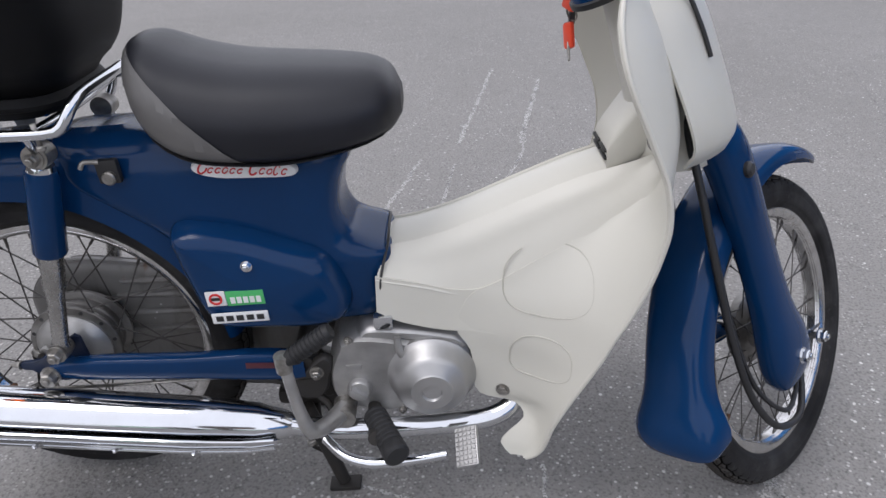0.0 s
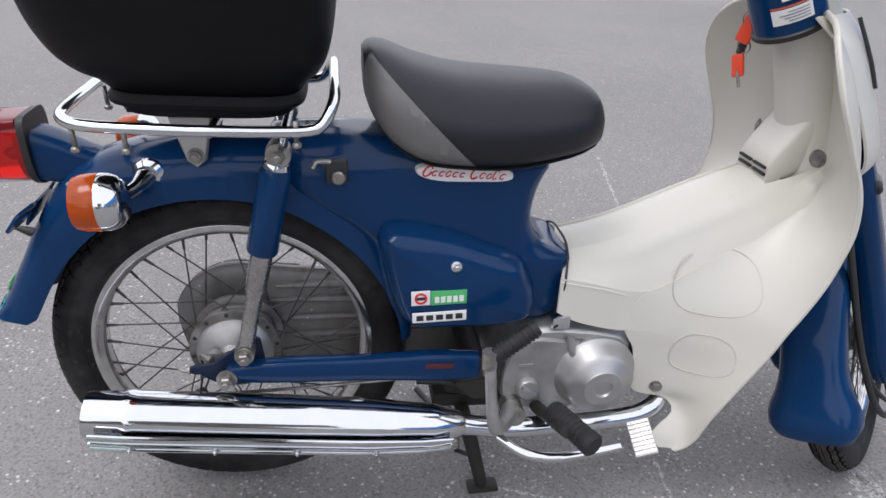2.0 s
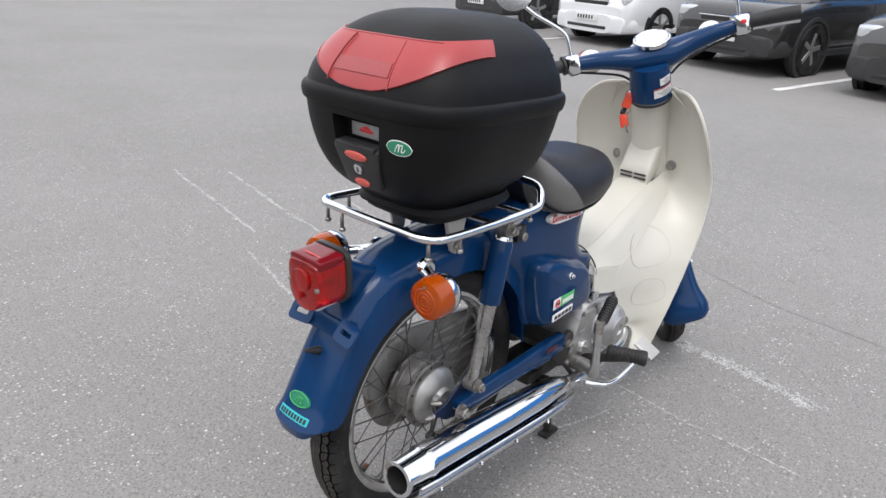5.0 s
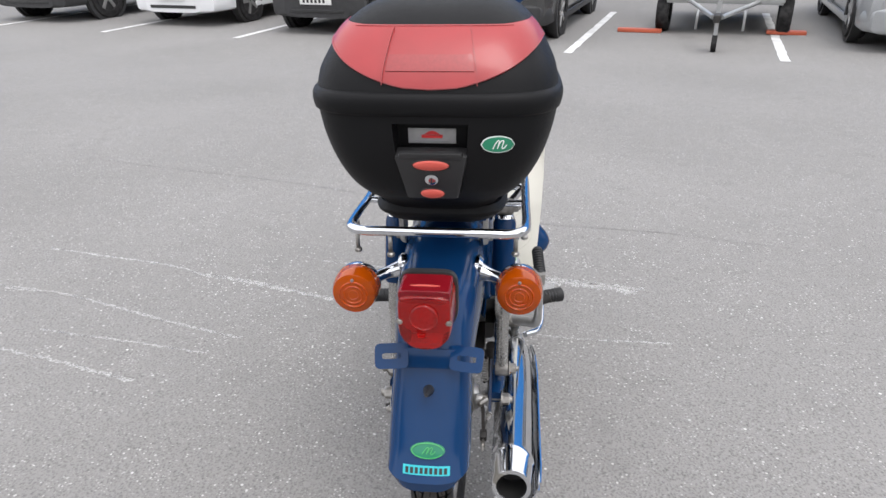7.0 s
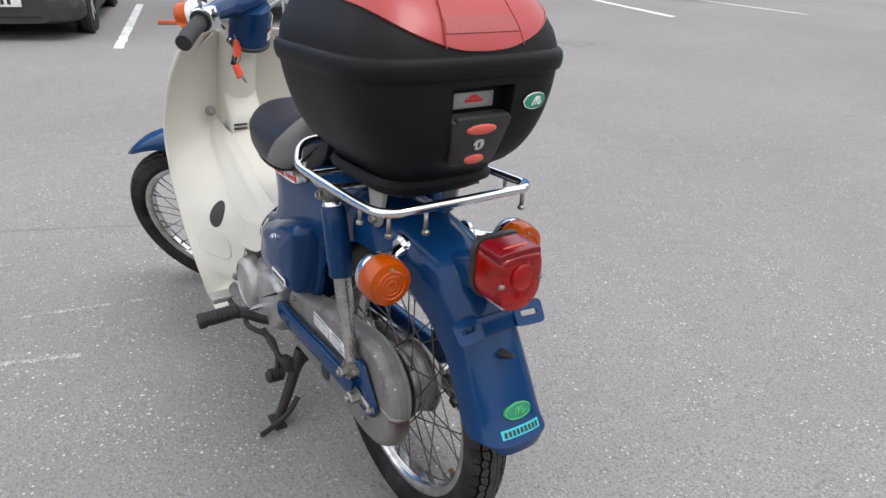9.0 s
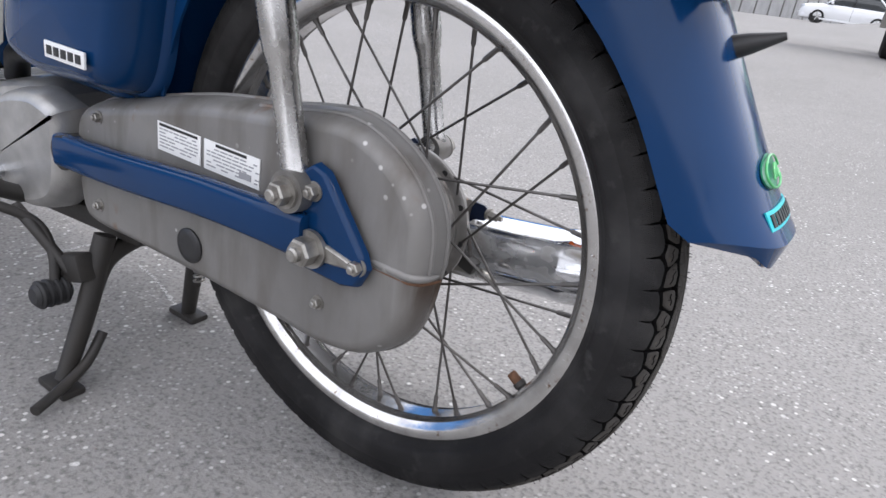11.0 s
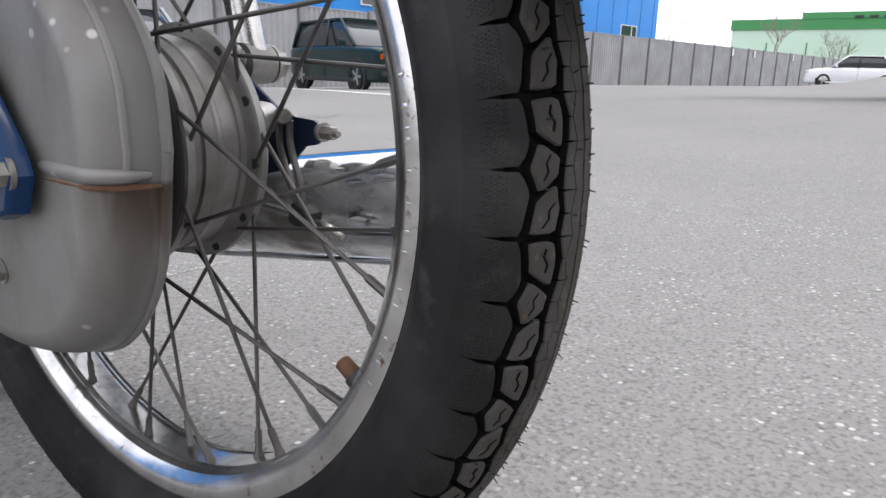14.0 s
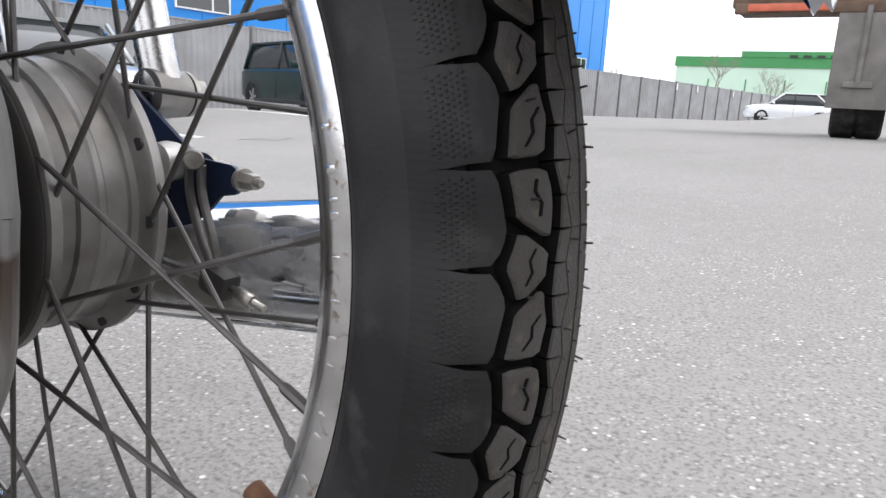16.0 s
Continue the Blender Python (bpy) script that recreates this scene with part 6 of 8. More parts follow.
g_rows = [(57, 0.322, 0.026, 0.316), (64, 0.326, 0.042, 0.308), (80, 0.330, 0.050, 0.300), (95, 0.333, 0.051, 0.296), (112, 0.335, 0.051, 0.290), (130, 0.333, 0.051, 0.288), (150, 0.331, 0.051, 0.287), (165, 0.331, 0.051, 0.287), (174, 0.333, 0.053, 0.289), (180, 0.339, 0.059, 0.291), (185, 0.349, 0.069, 0.294), (190, 0.355, 0.074, 0.298), (193.5, 0.348, 0.062, 0.314)]
steered("front_mudguard", loft([guard_ring(radians(a_), rc / 100, hw / 100, ri / 100) for a_, rc, hw, ri in spline([(q[0], *[v * 100 for v in q[1:]]) for q in g_rows], 44)]), M["blue"], bike, "glossy blue front mudguard flared at its tail")
hose = steered("brake_cable", tube([(0.93, -0.055, 0.62), (0.938, -0.066, 0.50), (0.950, -0.070, 0.38), (0.970, -0.072, 0.26), (1.000, -0.080, 0.15), (1.05, -0.090, 0.085), (1.115, -0.094, 0.075), (1.165, -0.08, 0.105), (1.19, -0.065, 0.155)], 0.0058, 10, 40), M["black"], bike, "black front brake cable")
steered("second_cable", tube([(0.94, -0.045, 0.62), (0.946, -0.062, 0.50), (0.960, -0.067, 0.38), (0.982, -0.070, 0.26), (1.015, -0.080, 0.16), (1.07, -0.095, 0.105), (1.13, -0.085, 0.11), (1.175, -0.07, 0.14)], 0.0042, 8, 40), M["black"], hose)

# -- handlebar cover, meter, grips, levers, mirrors
COLUMN = Matrix.Translation((0.022, -0.018, -0.026)) @ Matrix.Translation(PIVOT) @ Matrix.Rotation(radians(33), 4, TILT) @ Matrix.Translation(-PIVOT)
BARS = Matrix.Translation((0.050, -0.021, -0.031)) @ Matrix.Translation(PIVOT) @ Matrix.Rotation(radians(41), 4, TILT) @ Matrix.Translation(-PIVOT)

BACK = V(-1, 0, -0.4655).normalized()


def barred(name, bm, mat, parent, label="", smooth=40):
    """A part that turns with the handlebars."""
    bm.transform(BARS)
    return part(name, bm, mat, parent, label, smooth)


def on_column(name, bm, mat, parent, label="", smooth=40):
    """A part of the steering neck below the handlebars."""
    bm.transform(COLUMN)
    return part(name, bm, mat, parent, label, smooth)


head = []
for y, x, z, rx, rz in ((-0.20, 0.775, 0.953, 0.0165, 0.0165), (-0.15, 0.785, 0.948, 0.021, 0.0205), (-0.09, 0.800, 0.936, 0.030, 0.027), (-0.045, 0.812, 0.925, 0.048, 0.036), (0, 0.816, 0.926, 0.056, 0.046), (0.045, 0.812, 0.925, 0.048, 0.036), (0.09, 0.800, 0.936, 0.030, 0.027), (0.15, 0.785, 0.948, 0.021, 0.0205), (0.20, 0.775, 0.953, 0.0165, 0.0165)):
    head.append([(x + rx * math.cos(q), y, z + rz * math.sin(q)) for q in np.linspace(0, 2 * math.pi, 24, endpoint=False)])
bars = barred("handlebar", loft([[tuple(v) for v in np.reshape(r, (24, 3))] for r in spline([np.ravel(c) for c in head], 40)]), M["blue"], bike, "blue handlebar cover with speedometer")
NECK = V(0.868, 0, 0.772) + TILT * 0.052
on_column("neck", lathe([(0.052, -0.005), (0.052, 0.0), (0.0515, 0.04), (0.050, 0.075), (0.046, 0.095)], NECK, TILT, 40), M["blue"], bars)
on_column("neck_seal", ring_lathe([(0.050, 0.004), (0.0545, 0.0), (0.0545, -0.007), (0.050, -0.008)], NECK, TILT, 40), M["black"], bars)
barred("headlamp", lathe([(0.055, -0.03), (0.062, 0.0), (0.062, 0.02), (0.05, 0.032), (0.01, 0.036)], (0.862, 0, 0.908), (1, 0, 0.1), 36), M["glass"], bars, "round headlamp")
up_t = V(-0.42, 0, 1).normalized()
met = barred("speedometer", lathe([(0.046, 0), (0.046, 0.010), (0.042, 0.013), (0.040, 0.010), (0.01, 0.0105)], (0.800, 0, 0.962), up_t, 40), M["chrome"], bars, "speedometer with clear lens")
barred("dial", lathe([(0.040, 0), (0.040, 0.0015), (0.01, 0.002)], V(0.800, 0, 0.962) + up_t * 0.0105, up_t, 40), M["glass"], met)
for s in (-1, 1):
    g = barred("grip", tube([(0.766, s * 0.235, 0.957), (0.752, s * 0.29, 0.956), (0.738, s * 0.338, 0.953)], [0.0165, 0.0175, 0.0172], 18, 14), M["grip"], bars, "ribbed black rubber grip")
    barred("grip_flange", ring_lathe([(0.012, 0), (0.024, 0), (0.024, 0.006), (0.012, 0.006)], (0.768, s * 0.228, 0.957), (-0.2, s, 0), 24), M["grip"], g)
    sw = barred("switch_box", block((0.050, 0.036, 0.048), (0.770, s * 0.208, 0.955), 0.008), M["chrome"], bars, "polished switch housing")
    barred("switch", block((0.012, 0.012, 0.010), (0.744, s * 0.208, 0.962), 0.003), M["redink" if s < 0 else "black"], sw)
    lv = bars if s > 0 else barred("lever", tube([(0.80, s * 0.205, 0.940), (0.825, s * 0.235, 0.938), (0.815, s * 0.30, 0.935), (0.80, s * 0.36, 0.93)], [0.008, 0.008, 0.007, 0.007], 10, 16), M["chrome"], bars, "polished lever")
    barred("lever_mount", block((0.036, 0.024, 0.02), (0.795, s * 0.205, 0.935), 0.004), M["dark"], lv, "dark lever bracket")
    barred("cable", tube([(0.80, s * 0.20, 0.930), (0.825, s * 0.14, 0.912), (0.845, s * 0.08, 0.89), (0.86, s * 0.05, 0.865)], 0.0032, 8, 16), M["black"], bars)
    mi = barred("mirror_stem", tube([(0.772, s * 0.208, 0.978), (0.772, s * 0.210, 1.025), (0.775, s * 0.222, 1.045), (0.785, s * 0.275, 1.095), (0.79, s * 0.30, 1.125)], 0.0048, 10, 24), M["chrome"], bars, "chromed mirror stem")
    barred("mirror", lathe([(0.012, 0.018), (0.040, 0.014), (0.050, 0.002), (0.050, -0.004), (0.002, -0.004)], (0.785, s * 0.315, 1.165), (1, s * 0.1, 0), 28), M["chrome"], mi, "round mirror")
    wk = barred("front_indicator", lathe([(0.006, -0.034), (0.022, -0.028), (0.030, -0.012), (0.031, 0.004), (0.029, 0.010)], (0.842, s * 0.155, 0.945), (1, s * 0.25, 0), 28), M["white"], bars, "white indicator housing")
    barred("indicator_lens", lathe([(0.030, 0), (0.030, 0.022), (0.024, 0.030), (0.004, 0.032)], V(0.842, s * 0.155, 0.945) + V(1, s * 0.25, 0).normalized() * 0.010, (1, s * 0.25, 0), 28), M["amber"], wk, "amber lens")
for (y, z, w, h, mat) in ((-0.038, 0.842, 0.034, 0.020, "white"), (-0.032, 0.810, 0.056, 0.022, "white"), (-0.032, 0.8235, 0.056, 0.003, "orange")):
    rows_ = []
    for zz in (z - h / 2, z + h / 2):
        o = NECK + TILT * (zz - 0.772 - 0.008)
        rows_.append([o + BACK * (0.0540 * math.cos(yy / 0.0540)) + V(0, 0.0540 * math.sin(yy / 0.0540), 0) for yy in np.linspace(y - w / 2, y + w / 2, 9)])
    lb = on_column("label", sheet(rows_, 0.0008), M[mat], bars, "white printed warning label" if mat == "white" else "")
    if mat == "white":
        for k in range(4):
            rr = []
            for zz in (z - h * 0.34 + k * h * 0.2, z - h * 0.34 + k * h * 0.2 + 0.0016):
                o = NECK + TILT * (zz - 0.772 - 0.008)
                rr.append([o + BACK * (0.0550 * math.cos(yy / 0.0550)) + V(0, 0.0550 * math.sin(yy / 0.0550), 0) for yy in np.linspace(y - w * 0.42, y + w * (0.1 + 0.1 * (k % 3)), 7)])
            on_column("print_line", sheet(rr, 0.0005), M["greyink"], lb)
ign = part("ignition_lock", lathe([(0.014, 0), (0.014, 0.014), (0.011, 0.017)], (0.856, 0.022, 0.786), (-0.9, 0.45, 0.2), 20), M["chrome"], bike, "ignition lock barrel")

# -- lamps at the tail
def loop_box(x0, x1, hw, z0, z1, n=40, p=0.5, taper=1.0, low=None):
    """A rounded box along x for lamp bodies."""
    out = []
    for x, k in ((x0, 1.0), (x1 * 0.7 + x0 * 0.3, 1.0), (x1 * 0.94 + x0 * 0.06, 0.99), (x1 * 0.985 + x0 * 0.015, 0.96), (x1, 0.91), (x1 + (x1 - x0) * 0.012, 0.6)):
        k *= 1 - (1 - taper) * (x - x0) / (x1 - x0)
        ring_ = []
        for q in np.linspace(0, 2 * math.pi, n, endpoint=False):
            e_ = p if low is None or math.sin(q) > 0 else low
            zc_ = (z0 + z1) / 2 if low is None else z0 + hw * 1.05
            hz = (z1 - zc_) if math.sin(q) > 0 else (zc_ - z0)
            ring_.append((x, hw * k * math.copysign(abs(math.cos(q)) ** e_, math.cos(q)), zc_ + hz * k * math.copysign(abs(math.sin(q)) ** e_, math.sin(q))))
        out.append(ring_)
    return loft(out)


def mount_ring(x, w, z0, z1):
    return [(x, w * math.copysign(abs(math.cos(q)) ** 0.5, math.cos(q)), (z0 + z1) / 2 + (z1 - z0) / 2 * math.copysign(abs(math.sin(q)) ** 0.5, math.sin(q))) for q in np.linspace(0, 2 * math.pi, 36, endpoint=False)]


mount = part("lamp_mount", loft([mount_ring(*r) for r in spline([(-0.100, 0.022, 0.552, 0.606), (-0.130, 0.026, 0.566, 0.624), (-0.165, 0.029, 0.580, 0.642), (-0.195, 0.032, 0.588, 0.658), (-0.219, 0.0335, 0.592, 0.668)], 16)]), M["blue"], mudguard)
tail = part("tail_lamp", loop_box(-0.2220, -0.2800, 0.0395, 0.5890, 0.6810, p=0.34, taper=0.94, low=0.92), M["red"], bike, "red tail lamp lens with a round raised centre")
part("reflector", loop_box(-0.2230, -0.2330, 0.0360, 0.5960, 0.6740, p=0.34, low=0.92), M["bright"], tail, "silvered lamp reflector")
part("bulb", lathe([(0.006, 0.0), (0.0085, 0.010), (0.0085, 0.016), (0.004, 0.022)], (-0.2335, 0, 0.6330), (-1, 0, 0), 18), M["bright"], tail)
part("lens_rim", loop_box(-0.2140, -0.2240, 0.0425, 0.5850, 0.6880, p=0.34, low=0.92), M["black"], tail, "dark lamp gasket")
part("top_lens", loop_box(-0.2260, -0.2755, 0.0365, 0.6650, 0.6850, p=0.4), M["reddeep"], tail, "deep red upper lens")
part("inner_dome", lathe([(0.0200, -0.002), (0.0196, 0.0042), (0.0182, 0.0056), (0.0165, 0.0046), (0.012, 0.0054), (0.002, 0.0058)], (-0.2800, 0, 0.6470), (-1, 0, 0.02), 36), M["red"], tail, "round raised centre")
part("lens_lip", tube([(-0.2800 + 0.004 * abs(u), 0.0335 * u, 0.6755 - 0.004 * u * u) for u in np.linspace(-1, 1, 15)], 0.0014, 8), M["reddeep"], tail)
part("lens_lip", tube([(-0.262 + 0.006 * u * u, 0.0315 * u, 0.6862 - 0.006 * u * u) for u in np.linspace(-1, 1, 15)], 0.0014, 8), M["redbutton"], tail)
for k in range(3):
    part("lens_rib", block((0.003, 0.013 - 0.001 * k, 0.0018), (-0.2830, 0.004, 0.6260 - k * 0.005), 0.0006), M["red"], tail)
part("clear_window", block((0.045, 0.044, 0.010), (-0.2500, 0, 0.5975), 0.004), M["glass"], tail, "clear plate-light window")
for s in (-1, 1):
    bolt("lens_screw", (-0.2785, s * 0.0335, 0.6380), (-1, 0, 0), 0.004, tail, "steel", 0.003)
    c = V(-0.103 if s < 0 else -0.114, s * 0.131, 0.602)
    ind = part("rear_indicator", lathe([(0.008, 0.030), (0.022, 0.0285), (0.0325, 0.021), (0.0368, 0.010), (0.0375, 0.004), (0.0375, 0.0)], c, (1, 0, 0), 40), M["chrome"], bike, "round amber indicator with chromed body")
    il = part("indicator_lens", lathe([(0.0365, 0), (0.0375, 0.003), (0.0370, 0.020), (0.034, 0.031), (0.026, 0.0345), (0.004, 0.0355)], c, (-1, 0, 0), 40), M["amber"], ind, "amber lens")
    for k in range(3):
        part("lens_ring", ring_lathe([(0.006 + 0.007 * k, 0.0340), (0.008 + 0.007 * k, 0.0360), (0.010 + 0.007 * k, 0.0340)], c, (-1, 0, 0), 30), M["amber"], il)
    bolt("lens_screw", c + V(-0.034, 0, 0.026), (-1, 0, 0), 0.0028, il, "steel", 0.003, False)
    part("indicator_arm", tube([c + V(0.020, -s * 0.02, 0), (-0.072, s * 0.088, 0.604), (-0.062, s * 0.056, 0.610)], [0.010, 0.0105, 0.018], 16, 10), M["chrome"], ind)
    part("arm_base", lathe([(0.022, 0), (0.022, 0.006), (0.016, 0.012)], (-0.060, s * 0.058, 0.612), (-0.1, s, -0.1), 24), M["chrome"], ind)
def slotted(w, h, sw, sh, thick, m):
    """A rounded tab with a long slot through it."""
    bm_ = bmesh.new()
    rows_ = []
    for a_, b_, x in ((w, h, thick / 2), (w, h, -thick / 2), (sw, sh, -thick / 2), (sw, sh, thick / 2)):
        rows_.append([bm_.verts.new(m @ V(x, a_ / 2 * math.copysign(abs(math.cos(q)) ** 0.35, math.cos(q)), b_ / 2 * math.copysign(abs(math.sin(q)) ** 0.35, math.sin(q)))) for q in np.linspace(0, 2 * math.pi, 32, endpoint=False)])
    for ra, rb in zip(rows_, rows_[1:] + rows_[:1]):
        for i in range(32):
            bm_.faces.new((ra[i], ra[(i + 1) % 32], rb[(i + 1) % 32], rb[i]))
    return bm_


pb = part("plate_bracket", block((0.004, 0.084, 0.030), (-0.237, 0, 0.549), 0.0015, Euler((0, radians(24), 0)).to_matrix()), M["blue"], bike, "bent blue number plate bracket")
for s in (-1, 1):
    part("bracket_ear", slotted(0.050, 0.038, 0.028, 0.0085, 0.004, Matrix.Translation((-0.241, s * 0.056, 0.553)) @ Euler((0, radians(40), radians(s * 8))).to_matrix().to_4x4()), M["blue"], pb, "slotted ear", smooth=30)
part("rubber_stop", lathe([(0.0085, 0), (0.007, 0.012), (0.0025, 0.034)], (-0.252, 0.0, 0.503), (-1, 0, 0.42), 16), M["black"], mudguard, "black rubber stop")


def on_guard(ang, y):
    """A point on the mudguard's crown."""
    rc, hw, ri = (np.interp(ang, [r[0] for r in guard_rows], [r[k] for r in guard_rows]) for k in (1, 2, 3))
    w = min(1.0, abs(y) / hw) ** (1 / 0.68)
    o = V(-math.cos(radians(ang)), 0, math.sin(radians(ang)))
    return REAR + o * (ri + (rc - ri) * (1 - w * w) ** 0.36 + 0.0012) + V(0, y, 0)


def guard_patch(name, a0, a1, y0, y1, mat, label, lift=0.0, oval=False, parent=None):
    rows_ = []
    for t in np.linspace(0, 1, 9):
        w_ = math.sqrt(max(0.0, 1 - (2 * t - 1) ** 2)) if oval else 1.0
        ym, yh = (y0 + y1) / 2, (y1 - y0) / 2 * max(w_, 0.05)
        p_ = [on_guard(a0 + (a1 - a0) * t, y) for y in np.linspace(ym - yh, ym + yh, 7)]
        rows_.append([q + (q - REAR).normalized() * lift for q in p_])
    return part(name, sheet(rows_, 0.0012), M[mat], parent or mudguard, label)


tq = guard_patch("registration_sticker", 18.6, 20.8, -0.036, 0.034, "teal", "turquoise sticker with dark characters")
for k in range(9):
    guard_patch("mark", 19.0, 20.4, -0.032 + k * 0.0072, -0.0275 + k * 0.0072, "ink", "", 0.0008, parent=tq)
gs = guard_patch("oval_sticker", 22.4, 26.6, -0.028, 0.024, "green", "green oval sticker with a pale script mark", 0.0, True)
GLYPH = [(-0.42, -0.75), (-0.22, 0.10), (-0.02, 0.70), (0.06, 0.62), (-0.08, -0.70), (-0.06, -0.55), (0.16, 0.45), (0.32, 0.70), (0.40, 0.52), (0.30, -0.10), (0.26, -0.65), (0.42, -0.60), (0.62, -0.05)]
part("stroke", tube([on_guard(24.5 + 1.15 * v, -0.002 - 0.019 * u) + V(-0.0022, 0, 0.0008) for u, v in GLYPH], 0.00075, 6, 60), M["lime"], gs, "pale script stroke")
part("ring", tube([on_guard(24.5 + 1.85 * math.sin(q), -0.002 + 0.0235 * math.cos(q)) + V(-0.0018, 0, 0.0006) for q in np.linspace(radians(205), radians(535), 40)], 0.0009, 6), M["lime"], gs, "open pale ring")

# ---- top case ----
CASE_P = 0.48
box = thing("top_case", "black plastic top case with a red rear reflector, on the rack", "top case", at=pose(0.018, 0.0, 0.008, 0, 3.0, 0))


def case_ring(z, hx, hy, cx=0.0, p=CASE_P, n=64):
    return [(cx + hx * math.copysign(abs(math.cos(q)) ** p, math.cos(q)), hy * math.copysign(abs(math.sin(q)) ** p, math.sin(q)), z) for q in np.linspace(0, 2 * math.pi, n, endpoint=False)]


low_rows = [(0.712, 0.1193, 0.0902, -0.025), (0.73, 0.1337, 0.1029, -0.027), (0.742, 0.1508, 0.1186, -0.031), (0.765, 0.1671, 0.1401, -0.035), (0.8, 0.1786, 0.1593, -0.039), (0.84, 0.1852, 0.1727, -0.041), (0.878, 0.189, 0.1801, -0.041)]
lid_rows = [(0.906, 0.1881, 0.1791, -0.041), (0.93, 0.1824, 0.1749, -0.039), (0.955, 0.1699, 0.1627, -0.035), (0.98, 0.1528, 0.149, -0.029), (1.0, 0.1317, 0.1294, -0.023), (1.016, 0.105, 0.1039, -0.017), (1.026, 0.0668, 0.0686, -0.013), (1.029, 0.0191, 0.0196, -0.011)]
NICHE = 0.0757
dense = np.array(spline(low_rows, 90))
qs = sorted(list(np.linspace(0, 2 * math.pi, 64, endpoint=False)) + [math.pi + k for k in (-0.081, -NICHE, -0.05, -0.025, 0.025, 0.05, NICHE, 0.081)])
rings = []
for z in sorted([float(v) for v in np.linspace(0.712, 0.878, 18)] + [0.7585, 0.7610, 0.8630, 0.8655]):
    hx, hy, cx = (np.interp(z, dense[:, 0], dense[:, k]) for k in (1, 2, 3))
    rings.append([(cx + hx * math.copysign(abs(math.cos(q)) ** CASE_P, math.cos(q)) + (0.026 if abs(q - math.pi) < NICHE + 1e-4 and 0.7605 < z < 0.8635 else 0.0), hy * math.copysign(abs(math.sin(q)) ** CASE_P, math.sin(q)), z) for q in qs])
shell = part("shell", loft(rings), M["case"], box, "black textured lower shell with a latch recess", smooth=35)
lid = part("lid", loft([case_ring(z, hx, hy, cx) for z, hx, hy, cx in spline(lid_rows, 22)]), M["case"], box, "black domed lid")
part("rim_band", loft([case_ring(z, 0.1902 + k, 0.1806 + k, -0.0410) for z, k in ((0.876, 0.0), (0.879, 0.0035), (0.886, 0.0052), (0.892, 0.0060), (0.898, 0.0058), (0.903, 0.0042), (0.906, 0.0020), (0.908, -0.002))]), M["case"], lid, "rolled rim between lid and shell")
part("base_plate", loft([case_ring(z, hx * 0.92, hy, -0.024) for z, hx, hy in ((0.686, 0.112, 0.086), (0.690, 0.120, 0.094), (0.699, 0.124, 0.098), (0.702, 0.136, 0.106), (0.708, 0.138, 0.108), (0.718, 0.132, 0.102))]), M["case"], box, "black stepped mounting plate")


def lid_point(q, z, lift=0.0):
    rr = spline(lid_rows, 60)
    zs = [r[0] for r in rr]
    hx, hy, cx = (np.interp(z, zs, [r[k] for r in rr]) for k in (1, 2, 3))
    p_ = CASE_P
    return V(cx + (hx + lift) * math.copysign(abs(math.cos(q)) ** p_, math.cos(q)), (hy + lift) * math.copysign(abs(math.sin(q)) ** p_, math.sin(q)), z + lift * 0.6)


def lid_patch(name, q0, q1, zlo, zhi, mat, lift, label, parent, nq=81, nz=9):
    rows_ = []
    for q in np.linspace(q0, q1, nq):
        a_, b_ = zlo(q), zhi(q)
        rows_.append([lid_point(math.pi + q, a_ + (b_ - a_) * t, lift) for t in np.linspace(0, 1, nz)])
    return part(name, sheet(rows_, 0.003), M[mat], parent, label)


red = lid_patch("reflector", -1.45, 1.45, lambda q: 0.9105 + 0.062 * max(0.0, (abs(math.sin(q)) ** CASE_P - 0.10) / 0.90) ** 1.55, lambda q: 0.989 + 0.006 * (abs(math.sin(q)) ** CASE_P) ** 4, "redpanel", 0.0015, "translucent red reflector panel", lid)
lid_patch("dark_reflector", -0.105, 0.105, lambda q: 0.934, lambda q: 0.954, "darkred", 0.0028, "dark red rectangular reflector", red, 15, 4)
lid_patch("panel_groove", -0.62, 0.62, lambda q: 0.9885, lambda q: 0.9900, "darkred", 0.0022, "", red, 15, 3)
edge_low = lambda q: 0.9105 + 0.062 * max(0.0, (abs(math.sin(q)) ** CASE_P - 0.10) / 0.90) ** 1.55
lid_patch("panel_edge", -1.40, 1.40, lambda q: edge_low(q) + 0.0005, lambda q: edge_low(q) + 0.0018, "darkred", 0.0026, "dark moulded edge", red, 81, 3)
for s in (-1, 1):
    lid_patch("panel_groove", s * 0.1165, s * 0.1205, lambda q: 0.916, lambda q: 0.986, "darkred", 0.0024, "moulded crease", red, 3, 12)
for s in (-1, 1):
    for k in range(2):
        lid_patch("lid_slot", s * radians(117), s * radians(126), lambda q: 0.966 + 0.011 * k, lambda q: 0.9695 + 0.011 * k, "ink", 0.0012, "", lid, 7, 3)
